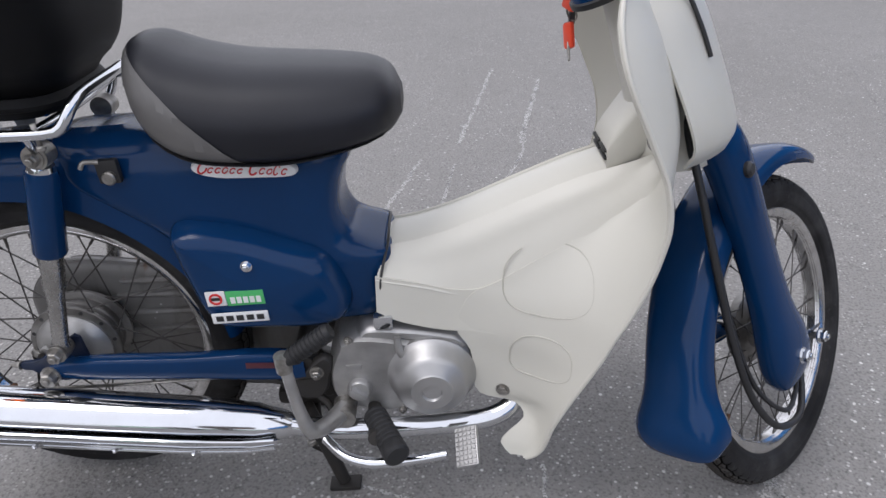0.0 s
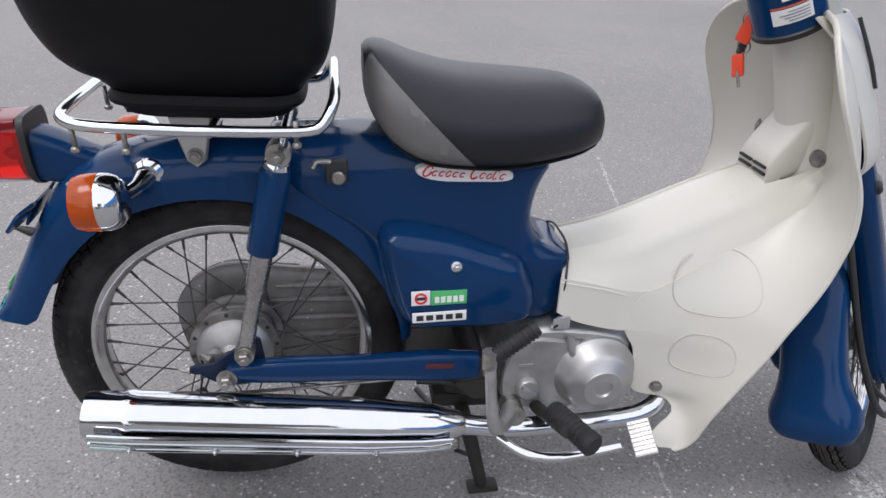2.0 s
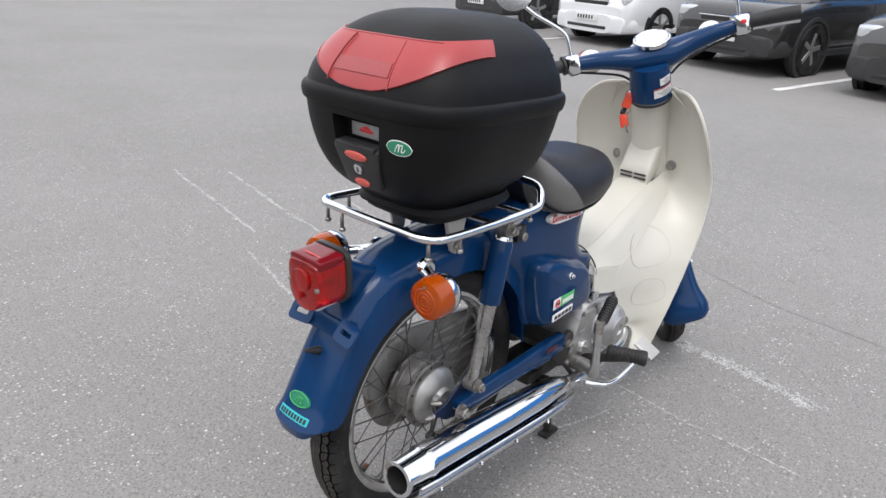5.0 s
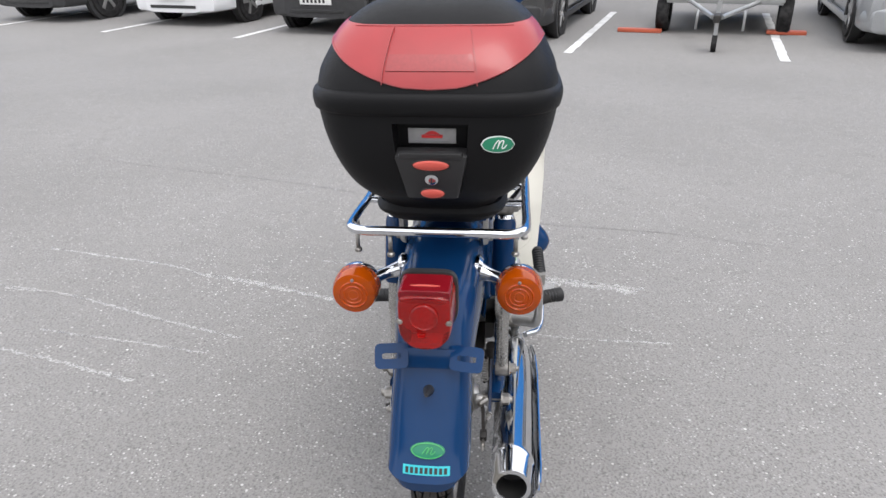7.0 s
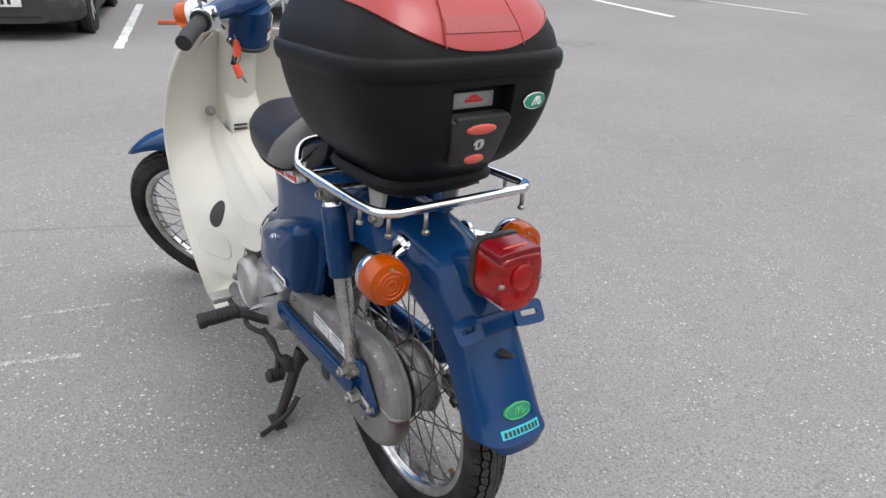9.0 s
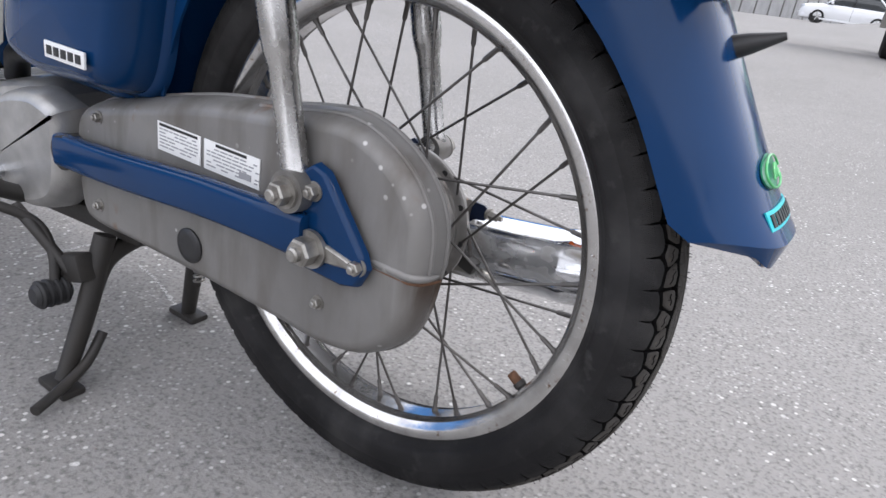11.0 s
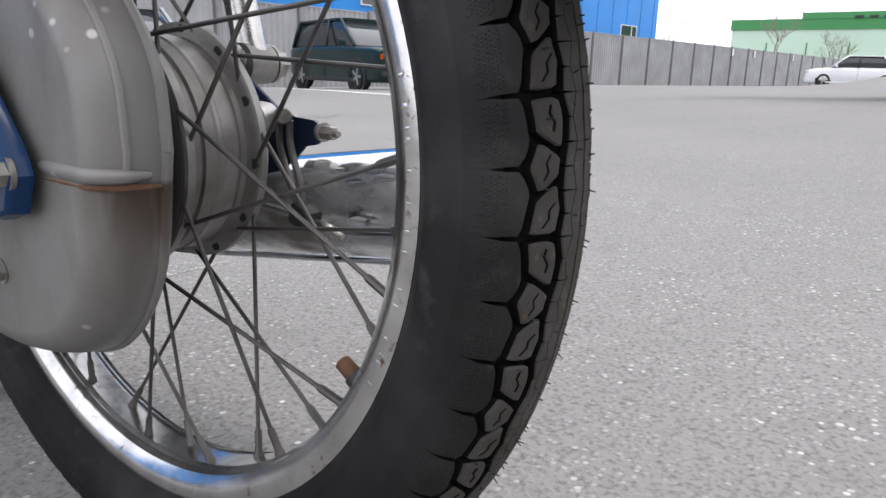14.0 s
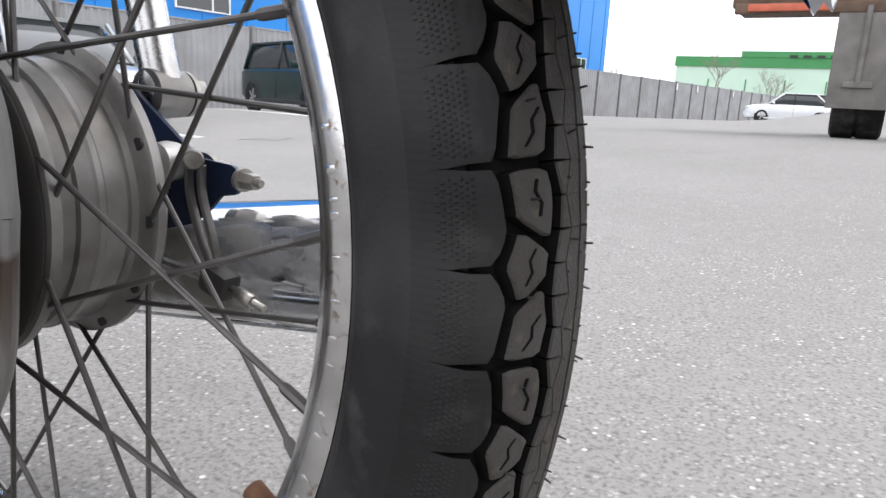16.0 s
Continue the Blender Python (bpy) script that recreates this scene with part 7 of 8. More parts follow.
# latch on the rear face
lt_turn = Euler((0, radians(-20), 0)).to_matrix()
bm_ = block((0.028, 0.091, 0.076), (0, 0, 0), 0.007)
for v in bm_.verts:
    v.co.y *= 1.0 + 0.16 * v.co.z / 0.037
bm_.transform(Matrix.Translation((-0.2035, 0, 0.789)) @ lt_turn.to_4x4())
lt = part("latch", bm_, M["black"], box, "black latch with red buttons and a lock")
face_n, face_u = lt_turn @ V(-1, 0, 0), lt_turn @ V(0, 0, 1)
face_c = V(-0.2035, 0, 0.789) + face_n * 0.0138
basis_ = Matrix((face_u, V(0, 1, 0), face_n)).transposed().to_4x4()
part("lip", block((0.010, 0.090, 0.012), face_c + face_u * 0.037 - face_n * 0.004, 0.004, lt_turn), M["black"], lt)
for off, hh, ww in ((0.0235, 0.0085, 0.026), (-0.0260, 0.0080, 0.0175)):
    o = part("button", lathe([(1.0, -0.004), (1.0, 0.0), (0.96, 0.0018), (0.7, 0.003), (0.05, 0.0034)], (0, 0, 0), (0, 0, 1), 36), M["redbutton"], lt, "red push button")
    o.data.transform(Matrix.Translation(face_c + face_u * off) @ basis_ @ Matrix.Diagonal((hh, ww, 1, 1)))
    part("button_rim", tube([face_c + face_u * (off + (hh + 0.001) * math.cos(q)) + V(0, (ww + 0.001) * math.sin(q), 0) for q in np.linspace(0, 2 * math.pi, 33)], 0.0012, 6), M["ink"], lt)
part("lock", lathe([(0.0095, -0.004), (0.0095, 0.003), (0.0078, 0.0042), (0.002, 0.0038)], face_c, face_n, 24), M["chrome"], lt, "chromed lock barrel")
part("key_slot", block((0.0012, 0.0018, 0.009), face_c + face_n * 0.0042, 0, lt_turn), M["ink"], lt)


def pillow_tri(x, z):
    """A low arched badge shape, flat on the label."""
    rows_ = [[(x, 0.015 * c, z), (x, 0.015 * c * 0.6, z + 0.0055 * math.sqrt(max(0.0, 1 - c * c)))] for c in np.linspace(-1, 1, 13)]
    return sheet(rows_, 0.0006)


lw = part("rating_label", block((0.0015, 0.068, 0.022), (-0.2023, 0, 0.8435), 0.0004, Euler((0, radians(-5), 0)).to_matrix()), M["greylabel"], shell, "grey metallic label with a red mark")
part("red_mark", block((0.0016, 0.030, 0.0042), (-0.2032, 0, 0.8425), 0.0004, Euler((0, radians(-5), 0)).to_matrix()), M["redink"], lw)
part("red_mark", pillow_tri(-0.2035, 0.8452), M["redink"], lw)
part("grey_mark", block((0.0016, 0.05, 0.002), (-0.2025, 0, 0.8365), 0.0004, Euler((0, radians(-5), 0)).to_matrix()), M["greyink"], lw)


def shell_point(q, z, lift):
    rr = spline(low_rows, 60)
    zs = [r[0] for r in rr]
    hx, hy, cx = (np.interp(z, zs, [r[k] for r in rr]) for k in (1, 2, 3))
    p_ = CASE_P
    return V(cx + (hx + lift) * math.copysign(abs(math.cos(q)) ** p_, math.cos(q)), (hy + lift) * math.copysign(abs(math.sin(q)) ** p_, math.sin(q)), z)


def shell_oval(name, y, z, ry, rz, mat, lift, label, parent):
    rows_ = []
    for t in np.linspace(-1, 1, 13):
        w_ = max(0.04, math.sqrt(1 - t * t)) * rz
        yy = y + ry * t
        r_ = []
        for u in np.linspace(-1, 1, 7):
            zz = z + w_ * u
            q = math.pi + math.copysign(math.asin(min(1, (abs(yy) / np.interp(zz, [r[0] for r in low_rows], [r[2] for r in low_rows])) ** (1 / CASE_P))), -yy)
            r_.append(shell_point(q, zz, lift))
        rows_.append(r_)
    return part(name, sheet(rows_, 0.0012), M[mat], parent, label)


ov = shell_oval("oval_sticker", -0.092, 0.838, 0.0228, 0.0122, "white", 0.0020, "green oval sticker with pale ring", shell)
shell_oval("oval_field", -0.092, 0.838, 0.0214, 0.0108, "green", 0.0028, "", ov)


def on_shell(y, z, lift):
    hy = np.interp(z, [r[0] for r in low_rows], [r[2] for r in low_rows])
    return shell_point(math.pi + math.copysign(math.asin(min(1, (abs(y) / hy) ** (1 / CASE_P))), -y), z, lift)


part("stroke", tube([on_shell(-0.092 - 0.018 * u, 0.838 + 0.0085 * v, 0.0042) for u, v in GLYPH], 0.0008, 6, 60), M["white"], ov, "white script stroke")

# ---- keys ----
keys = thing("key_ring", "two red plastic key tags hanging from the ignition lock", "keys", at=Matrix.Translation((0.032, -0.012, 0.006)))
part("key_shank", block((0.026, 0.004, 0.008), (0.812, 0.040, 0.800), 0.001), M["steel"], keys)
part("split_ring", ring_lathe([(0.0115, -0.001), (0.013, -0.001), (0.013, 0.001), (0.0115, 0.001)], (0.800, 0.040, 0.786), (0.3, 1, 0), 28), M["steel"], keys)
part("key_tag", block((0.008, 0.024, 0.042), (0.796, 0.038, 0.770), 0.004, Euler((0.25, 0.1, 0.5)).to_matrix()), M["tagred"], keys, "glossy red key tag")
part("key_tag", block((0.008, 0.021, 0.036), (0.794, 0.041, 0.715), 0.005, Euler((-0.3, 0.1, 0.4)).to_matrix()), M["tagred"], keys, "glossy red key tag")
part("split_ring", ring_lathe([(0.010, -0.001), (0.0115, -0.001), (0.0115, 0.001), (0.010, 0.001)], (0.797, 0.040, 0.745), (0.8, 0.4, 0.2), 24), M["steel"], keys)
part("fob", block((0.008, 0.012, 0.026), (0.799, 0.048, 0.742), 0.002, Euler((0.35, 0, 0)).to_matrix()), M["black"], keys, "small black fob")
part("small_key", block((0.003, 0.006, 0.026), (0.792, 0.030, 0.696), 0.001, Euler((-0.55, 0, 0)).to_matrix()), M["steel"], keys)


# ---- parked cars ----
def car(name, label, at, heading, paint, length=4.3, width=1.75, height=1.5, estate=False, bumper="carplastic", wheel_r=0.32, clear=0.2, hood=0.98, sill=True, seed=0, boxy=False):
    """A parked car: body loft with a cabin of glass, wheels, bumpers, lamps and plate. Its nose points along heading."""
    z0 = ground_z(at[0], at[1])
    root = thing(name, label, "car", "parked cars", Matrix.Translation((at[0], at[1], z0)) @ Matrix.Rotation(heading, 4, "Z"))
    hl, hw = length / 2, width / 2

    def ring(x, zb, zt, w, p=0.32, n=28):
        p = min(p, 0.17) if boxy else p
        return [(x, w * math.copysign(abs(math.cos(q)) ** p, math.cos(q)), (zb + zt) / 2 + (zt - zb) / 2 * math.copysign(abs(math.sin(q)) ** p, math.sin(q))) for q in np.linspace(0, 2 * math.pi, n, endpoint=False)]

    belt = hood
    rows_ = [(hl, clear + 0.12, belt * (0.88 if boxy else 0.62), hw * (0.95 if boxy else 0.80)), (hl - 0.06, clear + 0.02, belt * (0.92 if boxy else 0.78), hw * (0.97 if boxy else 0.92)), (hl - 0.25, clear, belt * (0.95 if boxy else 0.88), hw * 0.98), (hl - 0.9, clear, belt * 0.97, hw), (0.3, clear, belt, hw), (-hl + 1.0, clear, belt, hw), (-hl + 0.3, clear + 0.04, belt * 0.99, hw * 0.97), (-hl + 0.05, clear + 0.1, belt * 0.95, hw * 0.90), (-hl, clear + 0.18, belt * 0.85, hw * 0.82)]
    b = part("body", loft([ring(*r) for r in spline(rows_, 30)]), M[paint], root)
    f0, f1 = hl - 1.05, hl - 1.75
    r1, r0 = (-hl + 0.35, -hl + 0.12) if estate else (-hl + 0.95, -hl + 0.35)
    glass = [(f0, belt - 0.06, belt, hw * 0.86), (f1, belt - 0.06, height - 0.03, hw * 0.76), (0.0, belt - 0.06, height - 0.01, hw * 0.77), (r1, belt - 0.06, height - 0.03, hw * 0.76), (r0, belt - 0.06, belt + 0.02, hw * 0.82)]
    g = part("cabin_glass", loft([ring(*r, p=0.36) for r in glass]), M["carglass"], root, "dark tinted glass")
    part("roof", loft([ring(x, height - 0.045, height + 0.012, w) for x, w in ((f1 + 0.04, hw * 0.70), (f1 - 0.1, hw * 0.785), (0, hw * 0.80), (r1 + 0.05, hw * 0.785), (r1 - 0.04, hw * 0.70))]), M[paint], root)
    for s in (-1, 1):
        for x0_, x1_, z1 in ((f0 - 0.02, f1 - 0.02, height - 0.02), (r0 + 0.02, r1 + 0.02, height - 0.02)):
            part("pillar", tube([(x0_, s * hw * 0.86, belt - 0.02), (x1_, s * hw * 0.765, z1)], 0.035, 8), M[paint], root)
        part("pillar", tube([(-0.15, s * hw * 0.93, belt - 0.03), (-0.2, s * hw * 0.785, height - 0.02)], 0.03, 8), M["carplastic"], root)
        part("wing_mirror", block((0.12, 0.16, 0.12), (f0 - 0.25, s * (hw + 0.06), belt + 0.06), 0.03), M[paint], root)
        if sill:
            part("sill", block((length * 0.55, 0.05, 0.09), (0, s * (hw - 0.01), clear + 0.04), 0.02), M[bumper], root)
        part("door_seam", tube([(-0.15, s * (hw + 0.002), clear + 0.1), (-0.15, s * (hw + 0.002), belt - 0.1)], 0.006, 5), M["ink"], root)
        part("headlamp", block((0.24, 0.40, 0.15), (hl - 0.17, s * hw * 0.70, belt * 0.73), 0.05, Euler((0, 0, -s * 0.35)).to_matrix()), M["headlight"], root, "clear headlamp")
        part("fog_lamp", lathe([(0.06, 0), (0.06, 0.03), (0.01, 0.035)], (hl - 0.05, s * hw * 0.66, clear + 0.19), (1, s * 0.2, 0), 16), M["headlight"], root)
        part("tail_lamp", block((0.06, 0.2, 0.2), (-hl + 0.08, s * hw * 0.78, belt * 0.78), 0.03), M["red"], root)
        for x in (hl - 0.82, -hl + 0.78):
            if bumper != paint:
              part("wheel_arch", ring_lathe([(wheel_r + 0.02, -0.03), (wheel_r + 0.075, -0.03), (wheel_r + 0.075, 0.03), (wheel_r + 0.02, 0.03)], (x, s * (hw - 0.02), wheel_r), (0, 1, 0), 36), M[bumper], root)
            # black disc standing in for the shade inside the wheel arch
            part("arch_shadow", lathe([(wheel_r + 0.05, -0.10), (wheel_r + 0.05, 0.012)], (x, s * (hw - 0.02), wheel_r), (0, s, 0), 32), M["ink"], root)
            w = part("wheel", ring_lathe([(wheel_r * 0.66, -0.10), (wheel_r * 0.93, -0.105), (wheel_r, -0.08), (wheel_r, 0.08), (wheel_r * 0.93, 0.105), (wheel_r * 0.66, 0.10)], (x, s * (hw - 0.09), wheel_r), (0, 1, 0), 36), M["rubber"], root, "car tyre")
            part("hub_face", lathe([(wheel_r * 0.68, 0.0), (wheel_r * 0.68, 0.085), (wheel_r * 0.60, 0.075), (wheel_r * 0.1, 0.07)], (x, s * (hw - 0.09), wheel_r), (0, s, 0), 28), M["carplastic"], w)
            for k in range(5):
                q = 2 * math.pi * k / 5 + seed
                part("wheel_spoke", block((wheel_r * 0.58, 0.02, wheel_r * 0.17), (x + math.cos(q) * wheel_r * 0.34, s * (hw - 0.005), wheel_r + math.sin(q) * wheel_r * 0.34), 0.008, Euler((0, -q, 0)).to_matrix()), M["bright"], w)
        if boxy:
            part("indicator", block((0.04, 0.07, 0.11), (hl + 0.0, s * hw * 0.90, belt * 0.74), 0.02), M["amber"], root, "amber indicator")
            part("square_lamp", block((0.06, 0.26, 0.14), (hl + 0.015, s * hw * 0.62, belt * 0.74), 0.02), M["headlight"], root, "square headlamp")
    fb = part("front_bumper", loft([ring(x, clear + (0.12 if boxy else -0.02), clear + (0.23 if boxy else 0.28), w) for x, w in ((hl - 0.45, hw * 0.985), (hl - 0.15, hw * 0.97), (hl + 0.0, hw * 0.86), (hl + 0.05, hw * 0.6))]), M[bumper], root, "bumper")
    part("grille", block((0.06, width * (0.80 if boxy else 0.44), 0.15 if boxy else 0.13), (hl - 0.018 if boxy else hl - 0.035, 0, belt * (0.74 if boxy else 0.66)), 0.02), M["ink"], root, "dark grille")
    part("grille_bar", block((0.03, width * 0.46, 0.02), (hl + 0.0, 0, belt * 0.70), 0.006), M["chrome"], root)
    n_ = part("number_plate", block((0.016, 0.52, 0.112), (hl + 0.062, 0, clear + 0.22), 0.004), M["plate"], root, "white number plate with dark bars")
    for k in range(6):
        part("bar", block((0.004, 0.035, 0.06), (hl + 0.071, -0.19 + k * 0.066, clear + 0.22)), M["ink"], n_)
    part("lower_intake", block((0.03, width * 0.5, 0.05), (hl + 0.045, 0, clear + 0.07), 0.01), M["ink"], root)
    return root


def slot_at(y, depth, lateral=0.0):
    """The middle of the bay whose line starts at y, for a car whose nose stands depth behind the lane."""
    a_ = bay(y - 1.2)
    return a_ + DIR * depth + Vector((0.25, 0.968, 0)) * lateral


TO_LANE = math.atan2(0.25, -0.968)
for y, dep, lat, args in (
    (8.85, 2.95, 0.95, dict(name="dark_suv", label="dark grey off-road car with bright alloy wheels", paint="cargrey", length=4.5, width=1.85, height=1.75, estate=True, wheel_r=0.37, clear=0.27, hood=1.08, seed=0.3)),
    (6.437, 3.05, 0.5, dict(name="white_suv", label="white off-road car with a black lower grille", paint="carwhite", bumper="carwhite", length=4.3, width=1.82, height=1.68, estate=True, wheel_r=0.34, clear=0.24, hood=1.05)),
    (4.008, 2.80, 0.15, dict(name="black_suv", label="black off-road car with black bumper", paint="carblack", length=4.4, width=1.78, height=1.75, estate=True, wheel_r=0.36, clear=0.27, hood=1.06, seed=0.5)),
    (1.688, 2.75, -0.05, dict(name="dark_van", label="dark grey people carrier with dusty wheels", paint="cargrey", length=4.4, width=1.75, height=1.8, estate=True, wheel_r=0.33, clear=0.22, hood=1.04)),
    (-3.154, 2.80, -0.38, dict(name="silver_car", label="silver saloon car with a low nose", paint="carsilver", length=4.3, width=1.7, height=1.45, bumper="carsilver", wheel_r=0.30, clear=0.17, hood=0.92, seed=0.2)),
):
    p_ = slot_at(y, dep, lat)
    car(at=(p_.x, p_.y), heading=TO_LANE, **args)
car("green_estate", "dark green boxy estate car by the grey fence", (9.92, -11.40), math.atan2(0.318, -0.948), "cargreen", 4.1, 1.62, 1.45, True, "carplastic", 0.29, 0.18, 0.90, boxy=True)
car("white_hatchback", "white hatchback parked at the far end of the fence", (2.81, -39.7), radians(8), "carwhite", 4.2, 1.7, 1.47, False, "carwhite", 0.3, 0.16, 0.92)
car("white_hatchback", "second white car behind the first", (1.8, -46.0), radians(8), "carwhite", 4.3, 1.75, 1.66, True, "carwhite", 0.3, 0.16, 0.92)

# ---- flatbed trailer in the empty bay ----
o = slot_at(-0.759, 0, -0.43)
trailer = thing("trailer", "galvanised flatbed trailer with a jockey wheel", "trailer", at=Matrix.Translation((o.x, o.y, ground_z(o.x + 1, o.y))) @ Matrix.Rotation(math.atan2(-0.295, 0.955), 4, "Z"))
part("bed", block((2.4, 1.5, 0.06), (3.1, 0, 0.45), 0.01), M["trailer"], trailer)
for x, y, sx, sy in ((1.9, 0, 0.03, 1.5), (4.3, 0, 0.03, 1.5), (3.1, 0.75, 2.4, 0.03), (3.1, -0.75, 2.4, 0.03)):
    part("side_board", block((sx, sy, 0.36), (x, y, 0.63), 0.006), M["trailer"], trailer)
for s in (-1, 1):
    part("drawbar", tube([(1.9, s * 0.45, 0.46), (0.45, s * 0.05, 0.42)], 0.028, 10), M["trailer"], trailer)
    w = part("wheel", ring_lathe([(0.17, -0.08), (0.27, -0.085), (0.29, -0.06), (0.29, 0.06), (0.27, 0.085), (0.17, 0.08)], (2.2, s * 0.80, 0.29), (0, 1, 0), 30), M["rubber"], trailer, "trailer tyre")
    part("wheel_disc", lathe([(0.175, 0), (0.17, 0.05), (0.05, 0.06)], (2.2, s * 0.80, 0.29), (0, s, 0), 24), M["trailer"], w)
    part("mudguard", block((0.66, 0.2, 0.012), (2.2, s * 0.80, 0.60), 0.004), M["trailer"], trailer)
    part("prop", tube([(1.6, s * 0.3, 0.45), (1.55, s * 0.3, 0.12)], 0.018, 8), M["trailer"], trailer)
part("coupling", block((0.25, 0.08, 0.09), (0.36, 0, 0.42), 0.02), M["dark"], trailer)
part("jockey_post", tube([(0.56, 0, 0.72), (0.56, 0, 0.16)], 0.024, 12), M["trailer"], trailer)
part("jockey_wheel", lathe([(0.10, -0.03), (0.10, 0.03)], (0.56, 0, 0.10), (0, 1, 0), 22), M["rubber"], trailer)
for s, l_ in ((1, 0.62), (-1, 0.5)):
    bm_ = block((0.14, l_, 0.05), (0, 0, 0), 0.01)
    c_ = o + DIR * (2.0 if s > 0 else 2.05) + Vector((0.25, 0.968, 0)) * s * (1.0 if s > 0 else 0.95)
    wb = part("wheel_block", bm_, M["orange"])
    wb.matrix_basis = Matrix.Translation((c_.x, c_.y, ground_z(c_.x, c_.y) + 0.028)) @ Matrix.Rotation(math.atan2(-0.25, 0.968), 4, "Z")
    tagged(wb, "orange-red painted block beside the trailer wheel", "wheel block", "wheel blocks")

# ---- sheet fence ----
def fence_x(y):
    return 16.8 + 0.164 * y


def corrugated(y0, y1, h):
    bm_, prev = bmesh.new(), None
    n_ = max(4, int(abs(y1 - y0) / 0.045))
    for i in range(n_ + 1):
        y = y0 + (y1 - y0) * i / n_
        off = 0.014 if (i // 2) % 2 else -0.014
        z = ground_z(fence_x(y), y)
        row = [bm_.verts.new((fence_x(y) + off, y, z - 0.03)), bm_.verts.new((fence_x(y) + off, y, z + h))]
        if prev:
            bm_.faces.new((prev[0], row[0], row[1], prev[1]))
        prev = row
    return bm_


fence = thing("fence", "tall grey corrugated sheet-metal fence with posts", "fence", kind="structure")
y = 16.0
while y > -78:
    part("panel", corrugated(y, y - 2.5, 2.2), M["fence"], fence, smooth=0)
    z = ground_z(fence_x(y), y)
    part("post", block((0.11, 0.07, 2.26), (fence_x(y) - 0.022, y, z + 1.13), 0.006), M["fencepost"], fence)
    part("cap_rail", block((0.05, 2.5, 0.04), (fence_x(y - 1.25), y - 1.25, ground_z(fence_x(y - 1.25), y - 1.25) + 2.21), 0.004, Euler((0, 0, -math.atan(0.164))).to_matrix()), M["fence"], fence)
    y -= 2.5
for y in (-44.0, -47.4, -54.5, -62.0):
    s_ = part("notice", block((0.02, 0.3, 0.4), (fence_x(y) - 0.09, y, ground_z(fence_x(y), y) + 1.95), 0.004), M["plate"])
    tagged(s_, "small white notice on the fence", "notice", "notices")

# ---- unseen plain wall added behind the motorcycle to darken its reflections ----
reflection_wall = part("reflection_wall", block((0.4, 90.0, 7.0), (-20.0, 0.0, 3.2), 0.02), M["backdropwall"])
tagged(reflection_wall, "plain grey-brown backdrop wall, unseen, added to darken reflections", "wall", kind="structure")

# ---- buildings ----
bb = thing("blue_building", "bright blue clad warehouse with small windows", "building")
turn_ = Matrix.Rotation(-math.atan(0.13), 4, "Z")
base = Vector((15.35, -47.4, 0.2))
along, inward = (turn_ @ Vector((0, 1, 0))), (turn_ @ Vector((1, 0, 0)))


def wall_block(name, mat, s0, s1, d0, d1, z0, z1, parent, label="", bevel=0.0):
    m_ = base + along * ((s0 + s1) / 2) + inward * ((d0 + d1) / 2)
    return part(name, block((abs(d1 - d0), abs(s1 - s0), z1 - z0), (m_.x, m_.y, (z0 + z1) / 2), bevel, turn_.to_3x3()), M[mat], parent, label)


wall_block("wall", "bluewall", 0, 75, 0, 18, -0.5, 8.5, bb)
wall_block("parapet", "bluewall", -0.1, 75.1, -0.1, 18.1, 8.5, 8.8, bb)
for k in range(40):
    wall_block("cladding_rib", "bluewall", 1.8 * k + 0.6, 1.8 * k + 0.64, -0.025, 0, 0, 8.5, bb)
for s0 in (2.9, 24.2, 30.2, 36.2, 42.2, 48.2):
    wdw = wall_block("window", "carglass", s0, s0 + 2.0, -0.03, 0.05, 2.98, 3.62, bb, "dark window in a pale frame")
    for a0, a1, z0_, z1_ in ((s0 - 0.06, s0, 2.93, 3.67), (s0 + 2.0, s0 + 2.06, 2.93, 3.67), (s0 + 0.62, s0 + 0.68, 2.98, 3.62), (s0, s0 + 2.0, 2.93, 2.98), (s0, s0 + 2.0, 3.62, 3.67)):
        wall_block("window_frame", "plate", a0, a1, -0.06, 0.04, z0_, z1_, wdw)
gb = thing("green_building", "long pale green hall with a dark green band", "building")
part("wall", block((70, 20, 8.0), (-10.3, -120, 4.0)), M["mint"], gb)
part("band", block((70.4, 20.4, 1.45), (-10.3, -120, 8.47)), M["greenwall"], gb)
part("raised_band", block((58, 20.6, 0.84), (-13.4, -120, 9.57)), M["greenwall"], gb)
for k in range(12):
    part("wall_joint", block((0.15, 0.1, 5.6), (-37.4 + k * 5.2, -109.96, 3.2)), M["greenwall"], gb)
for k in range(6):
    part("vent", block((1.0, 0.2, 0.32), (8.75 - k * 1.7, -109.6, 9.31)), M["ink"], gb)

# ---- truck standing beyond the motorcycle ----
truck = thing("truck", "rear of a lorry with a dirty mudflap and low brown body", "truck", at=Matrix.Translation((0.19, 0, ground_z(-0.6, -9.2))))
part("body_floor", block((2.5, 1.0, 0.30), (-0.25, -9.55, 1.62), 0.02), M["truckbox"], truck, "brown underside of the load bed")
part("bed_side", block((2.5, 1.0, 1.4), (-0.25, -9.55, 2.48), 0.03), M["mudflap"], truck, "grey load bed side")
part("underrun_bar", block((2.2, 0.10, 0.12), (-0.15, -8.98, 1.44), 0.02), M["truckbox"], truck, "brown rear bar")
part("bar_plate", block((0.9, 0.03, 0.085), (0.35, -8.92, 1.445), 0.008), M["orange"], truck, "orange plate on the bar")
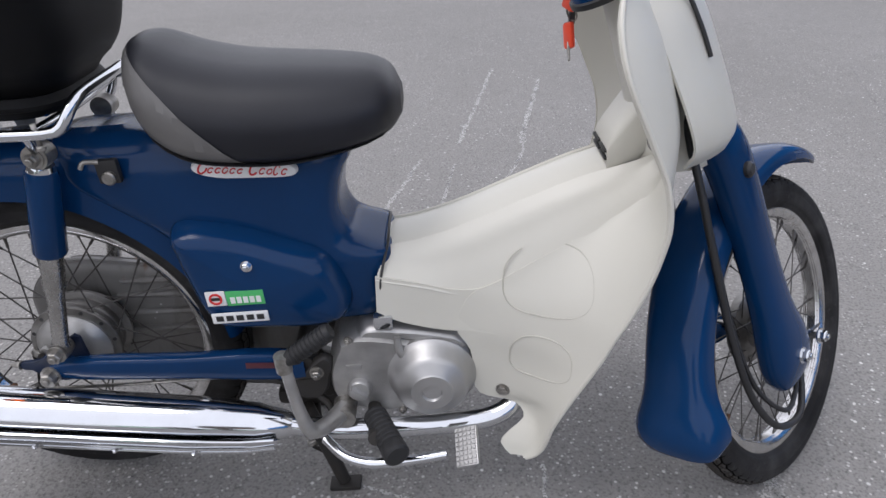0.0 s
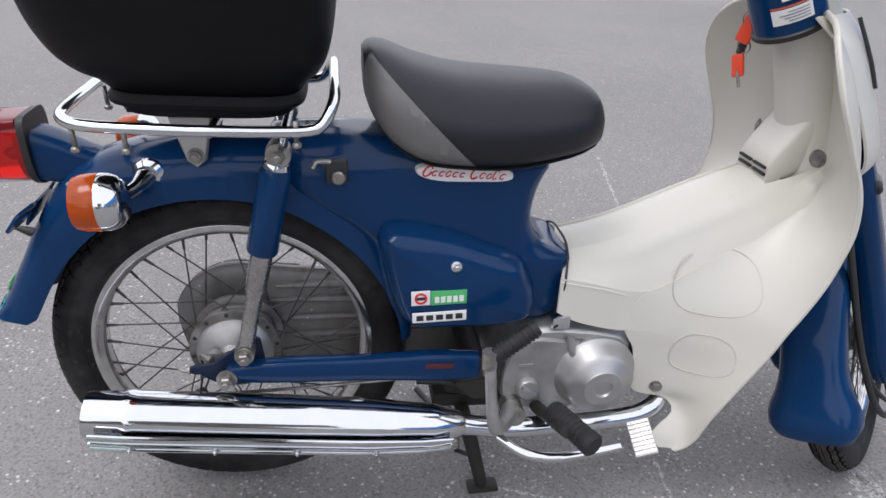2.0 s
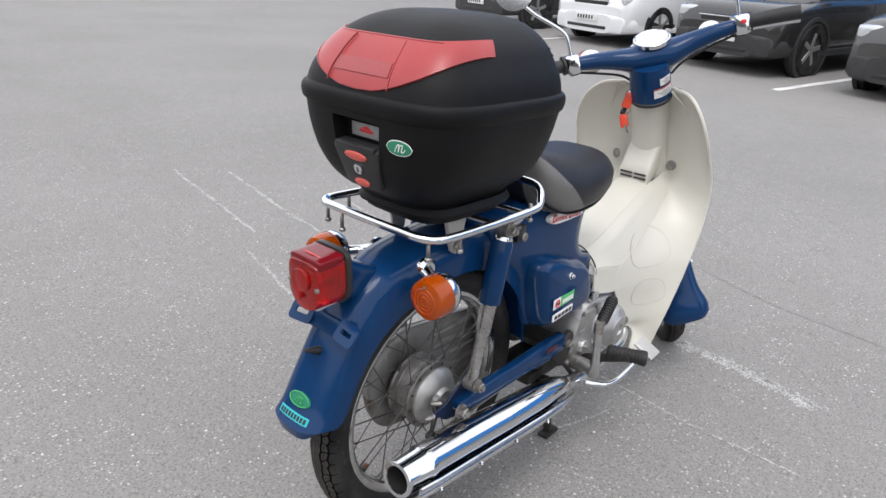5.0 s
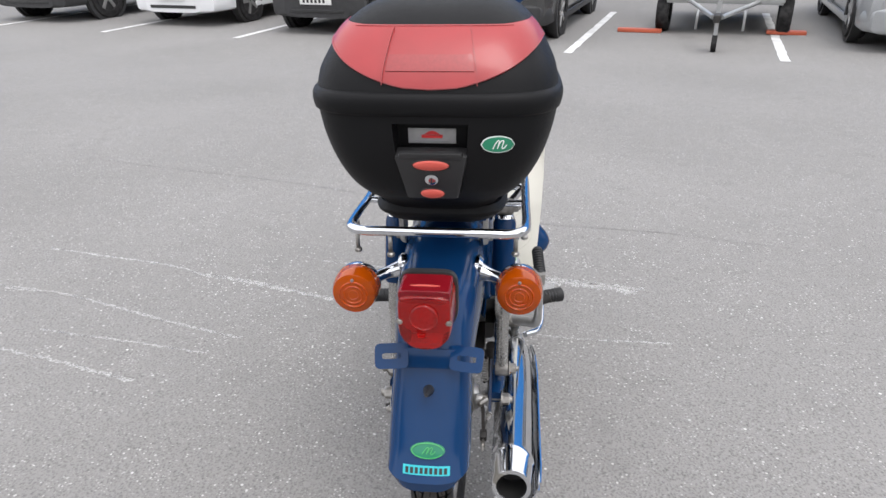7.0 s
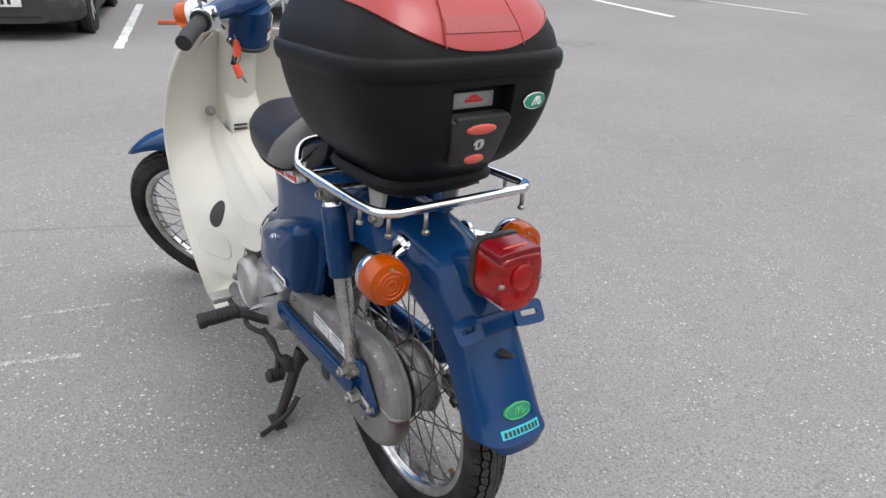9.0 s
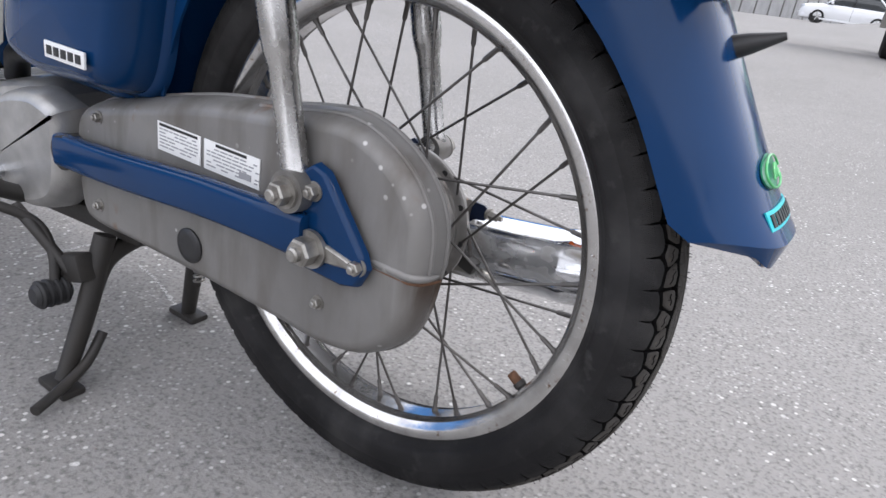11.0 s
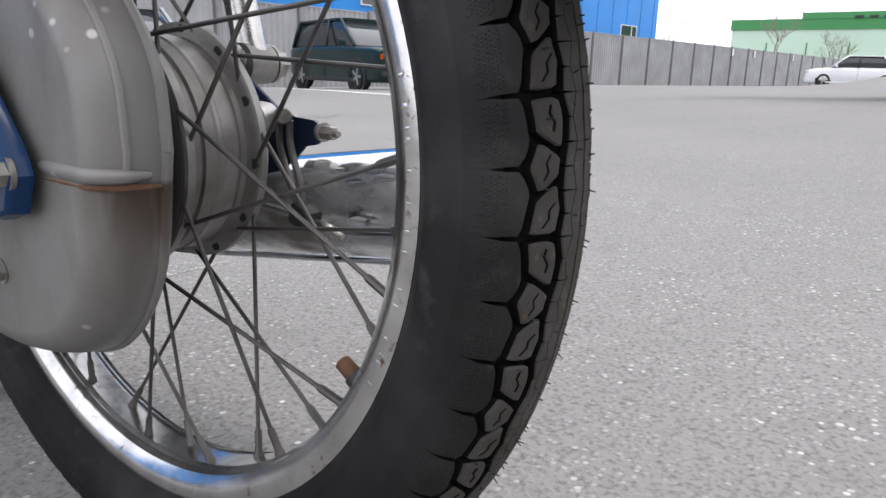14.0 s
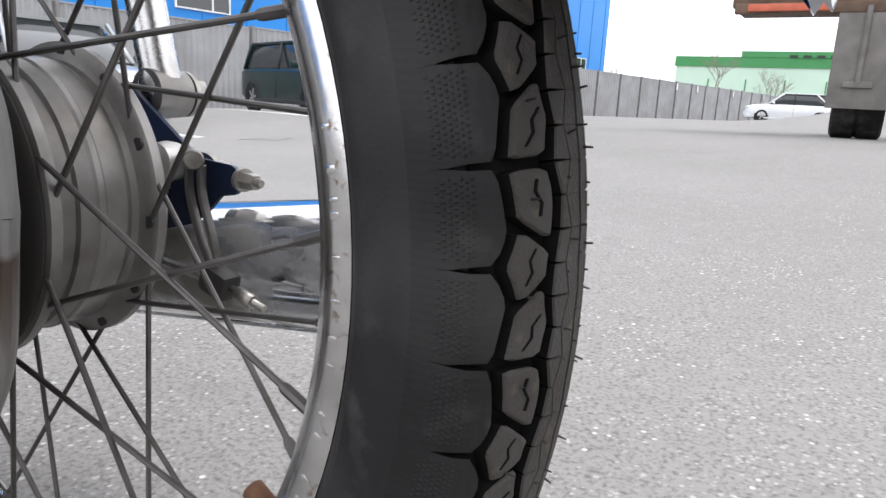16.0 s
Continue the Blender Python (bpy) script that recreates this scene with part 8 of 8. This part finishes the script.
for s, xw in ((1, -0.50), (-1, -2.2)):
    for k, yy in enumerate((-9.5, -10.9)):
        w = part("wheel", ring_lathe([(0.28, -0.26), (0.46, -0.27), (0.50, -0.24), (0.50, -0.03), (0.47, 0), (0.50, 0.03), (0.50, 0.24), (0.46, 0.27), (0.28, 0.26)], (xw, yy, 0.50), (1, 0, 0), 40), M["rubber"], truck, "twin lorry tyres")
        part("hub", lathe([(0.29, -0.2), (0.29, 0.2)], (xw, yy, 0.5), (1, 0, 0), 24), M["dark"], w)
    fl = part("mudflap", block((0.72, 0.035, 1.05), (xw - 0.02, -8.96, 0.86), 0.012), M["mudflap"], truck, "dusty grey rubber mudflap")
    part("flap_bracket", tube([(xw + 0.05, -8.92, 1.45), (xw + 0.05, -8.92, 0.62)], 0.03, 10), M["mudflap"], fl)
    part("flap_clamp", block((0.3, 0.05, 0.07), (xw + 0.05, -8.93, 0.60), 0.01), M["mudflap"], fl)
part("chassis_rail", block((0.12, 3.0, 0.25), (-0.95, -10.6, 1.2), 0.01), M["dark"], truck)
part("axle", tube([(-0.6, -9.5, 0.5), (-2.4, -9.5, 0.5)], 0.09, 14), M["dark"], truck)


# ---- bare trees beyond the fence ----
def bare_tree(at, h, seed):
    rng = random.Random(seed)
    root = thing("bare_tree", "bare leafless tree behind the fence", "tree", "bare trees", Matrix.Translation(at))
    trunk = tube([(0, 0, 0), (0.05 * h * rng.uniform(-1, 1), 0, h * 0.4), (0, 0, h * 0.7)], [h * 0.013, h * 0.009, h * 0.005], 8, 8)
    part("trunk", trunk, M["bark"], root)
    bm_ = bmesh.new()

    def grow(p, d, l_, r, lvl):
        q = p + d * l_
        tube([p, (p + q) / 2 + V(rng.uniform(-1, 1), rng.uniform(-1, 1), 0) * l_ * 0.06, q], [r, r * 0.8, r * 0.5], 4, bm=bm_)
        if lvl:
            for _ in range(4):
                nd = (d + V(rng.uniform(-1, 1), rng.uniform(-1, 1), rng.uniform(-0.2, 0.8)) * 0.75).normalized()
                grow(p + d * l_ * rng.uniform(0.4, 1.0), nd, l_ * rng.uniform(0.5, 0.7), r * 0.55, lvl - 1)

    for k in range(7):
        q = 2 * math.pi * k / 7
        grow(V(0, 0, h * rng.uniform(0.3, 0.66)), V(math.cos(q) * 0.6, math.sin(q) * 0.6, 0.8).normalized(), h * 0.26, h * 0.0038, 3)
    part("twig_crown", bm_, M["bark"], root, "bare twigs")


for i, (x, y, h) in enumerate(((20.6, -66, 6.0), (9.65, -92, 6.0), (9.1, -97, 6.4), (16.65, -100, 9.5))):
    bare_tree((x, y, 0), h, i + 3)

# ---- dark stain in the lane ----
strip("stain", [(5.86, -5.64), (5.55, -5.68), (5.24, -5.66)], 0.22, M["crack"], "dark stain on the asphalt of the lane", "stain", 0.5, n=30, lift=0.003)
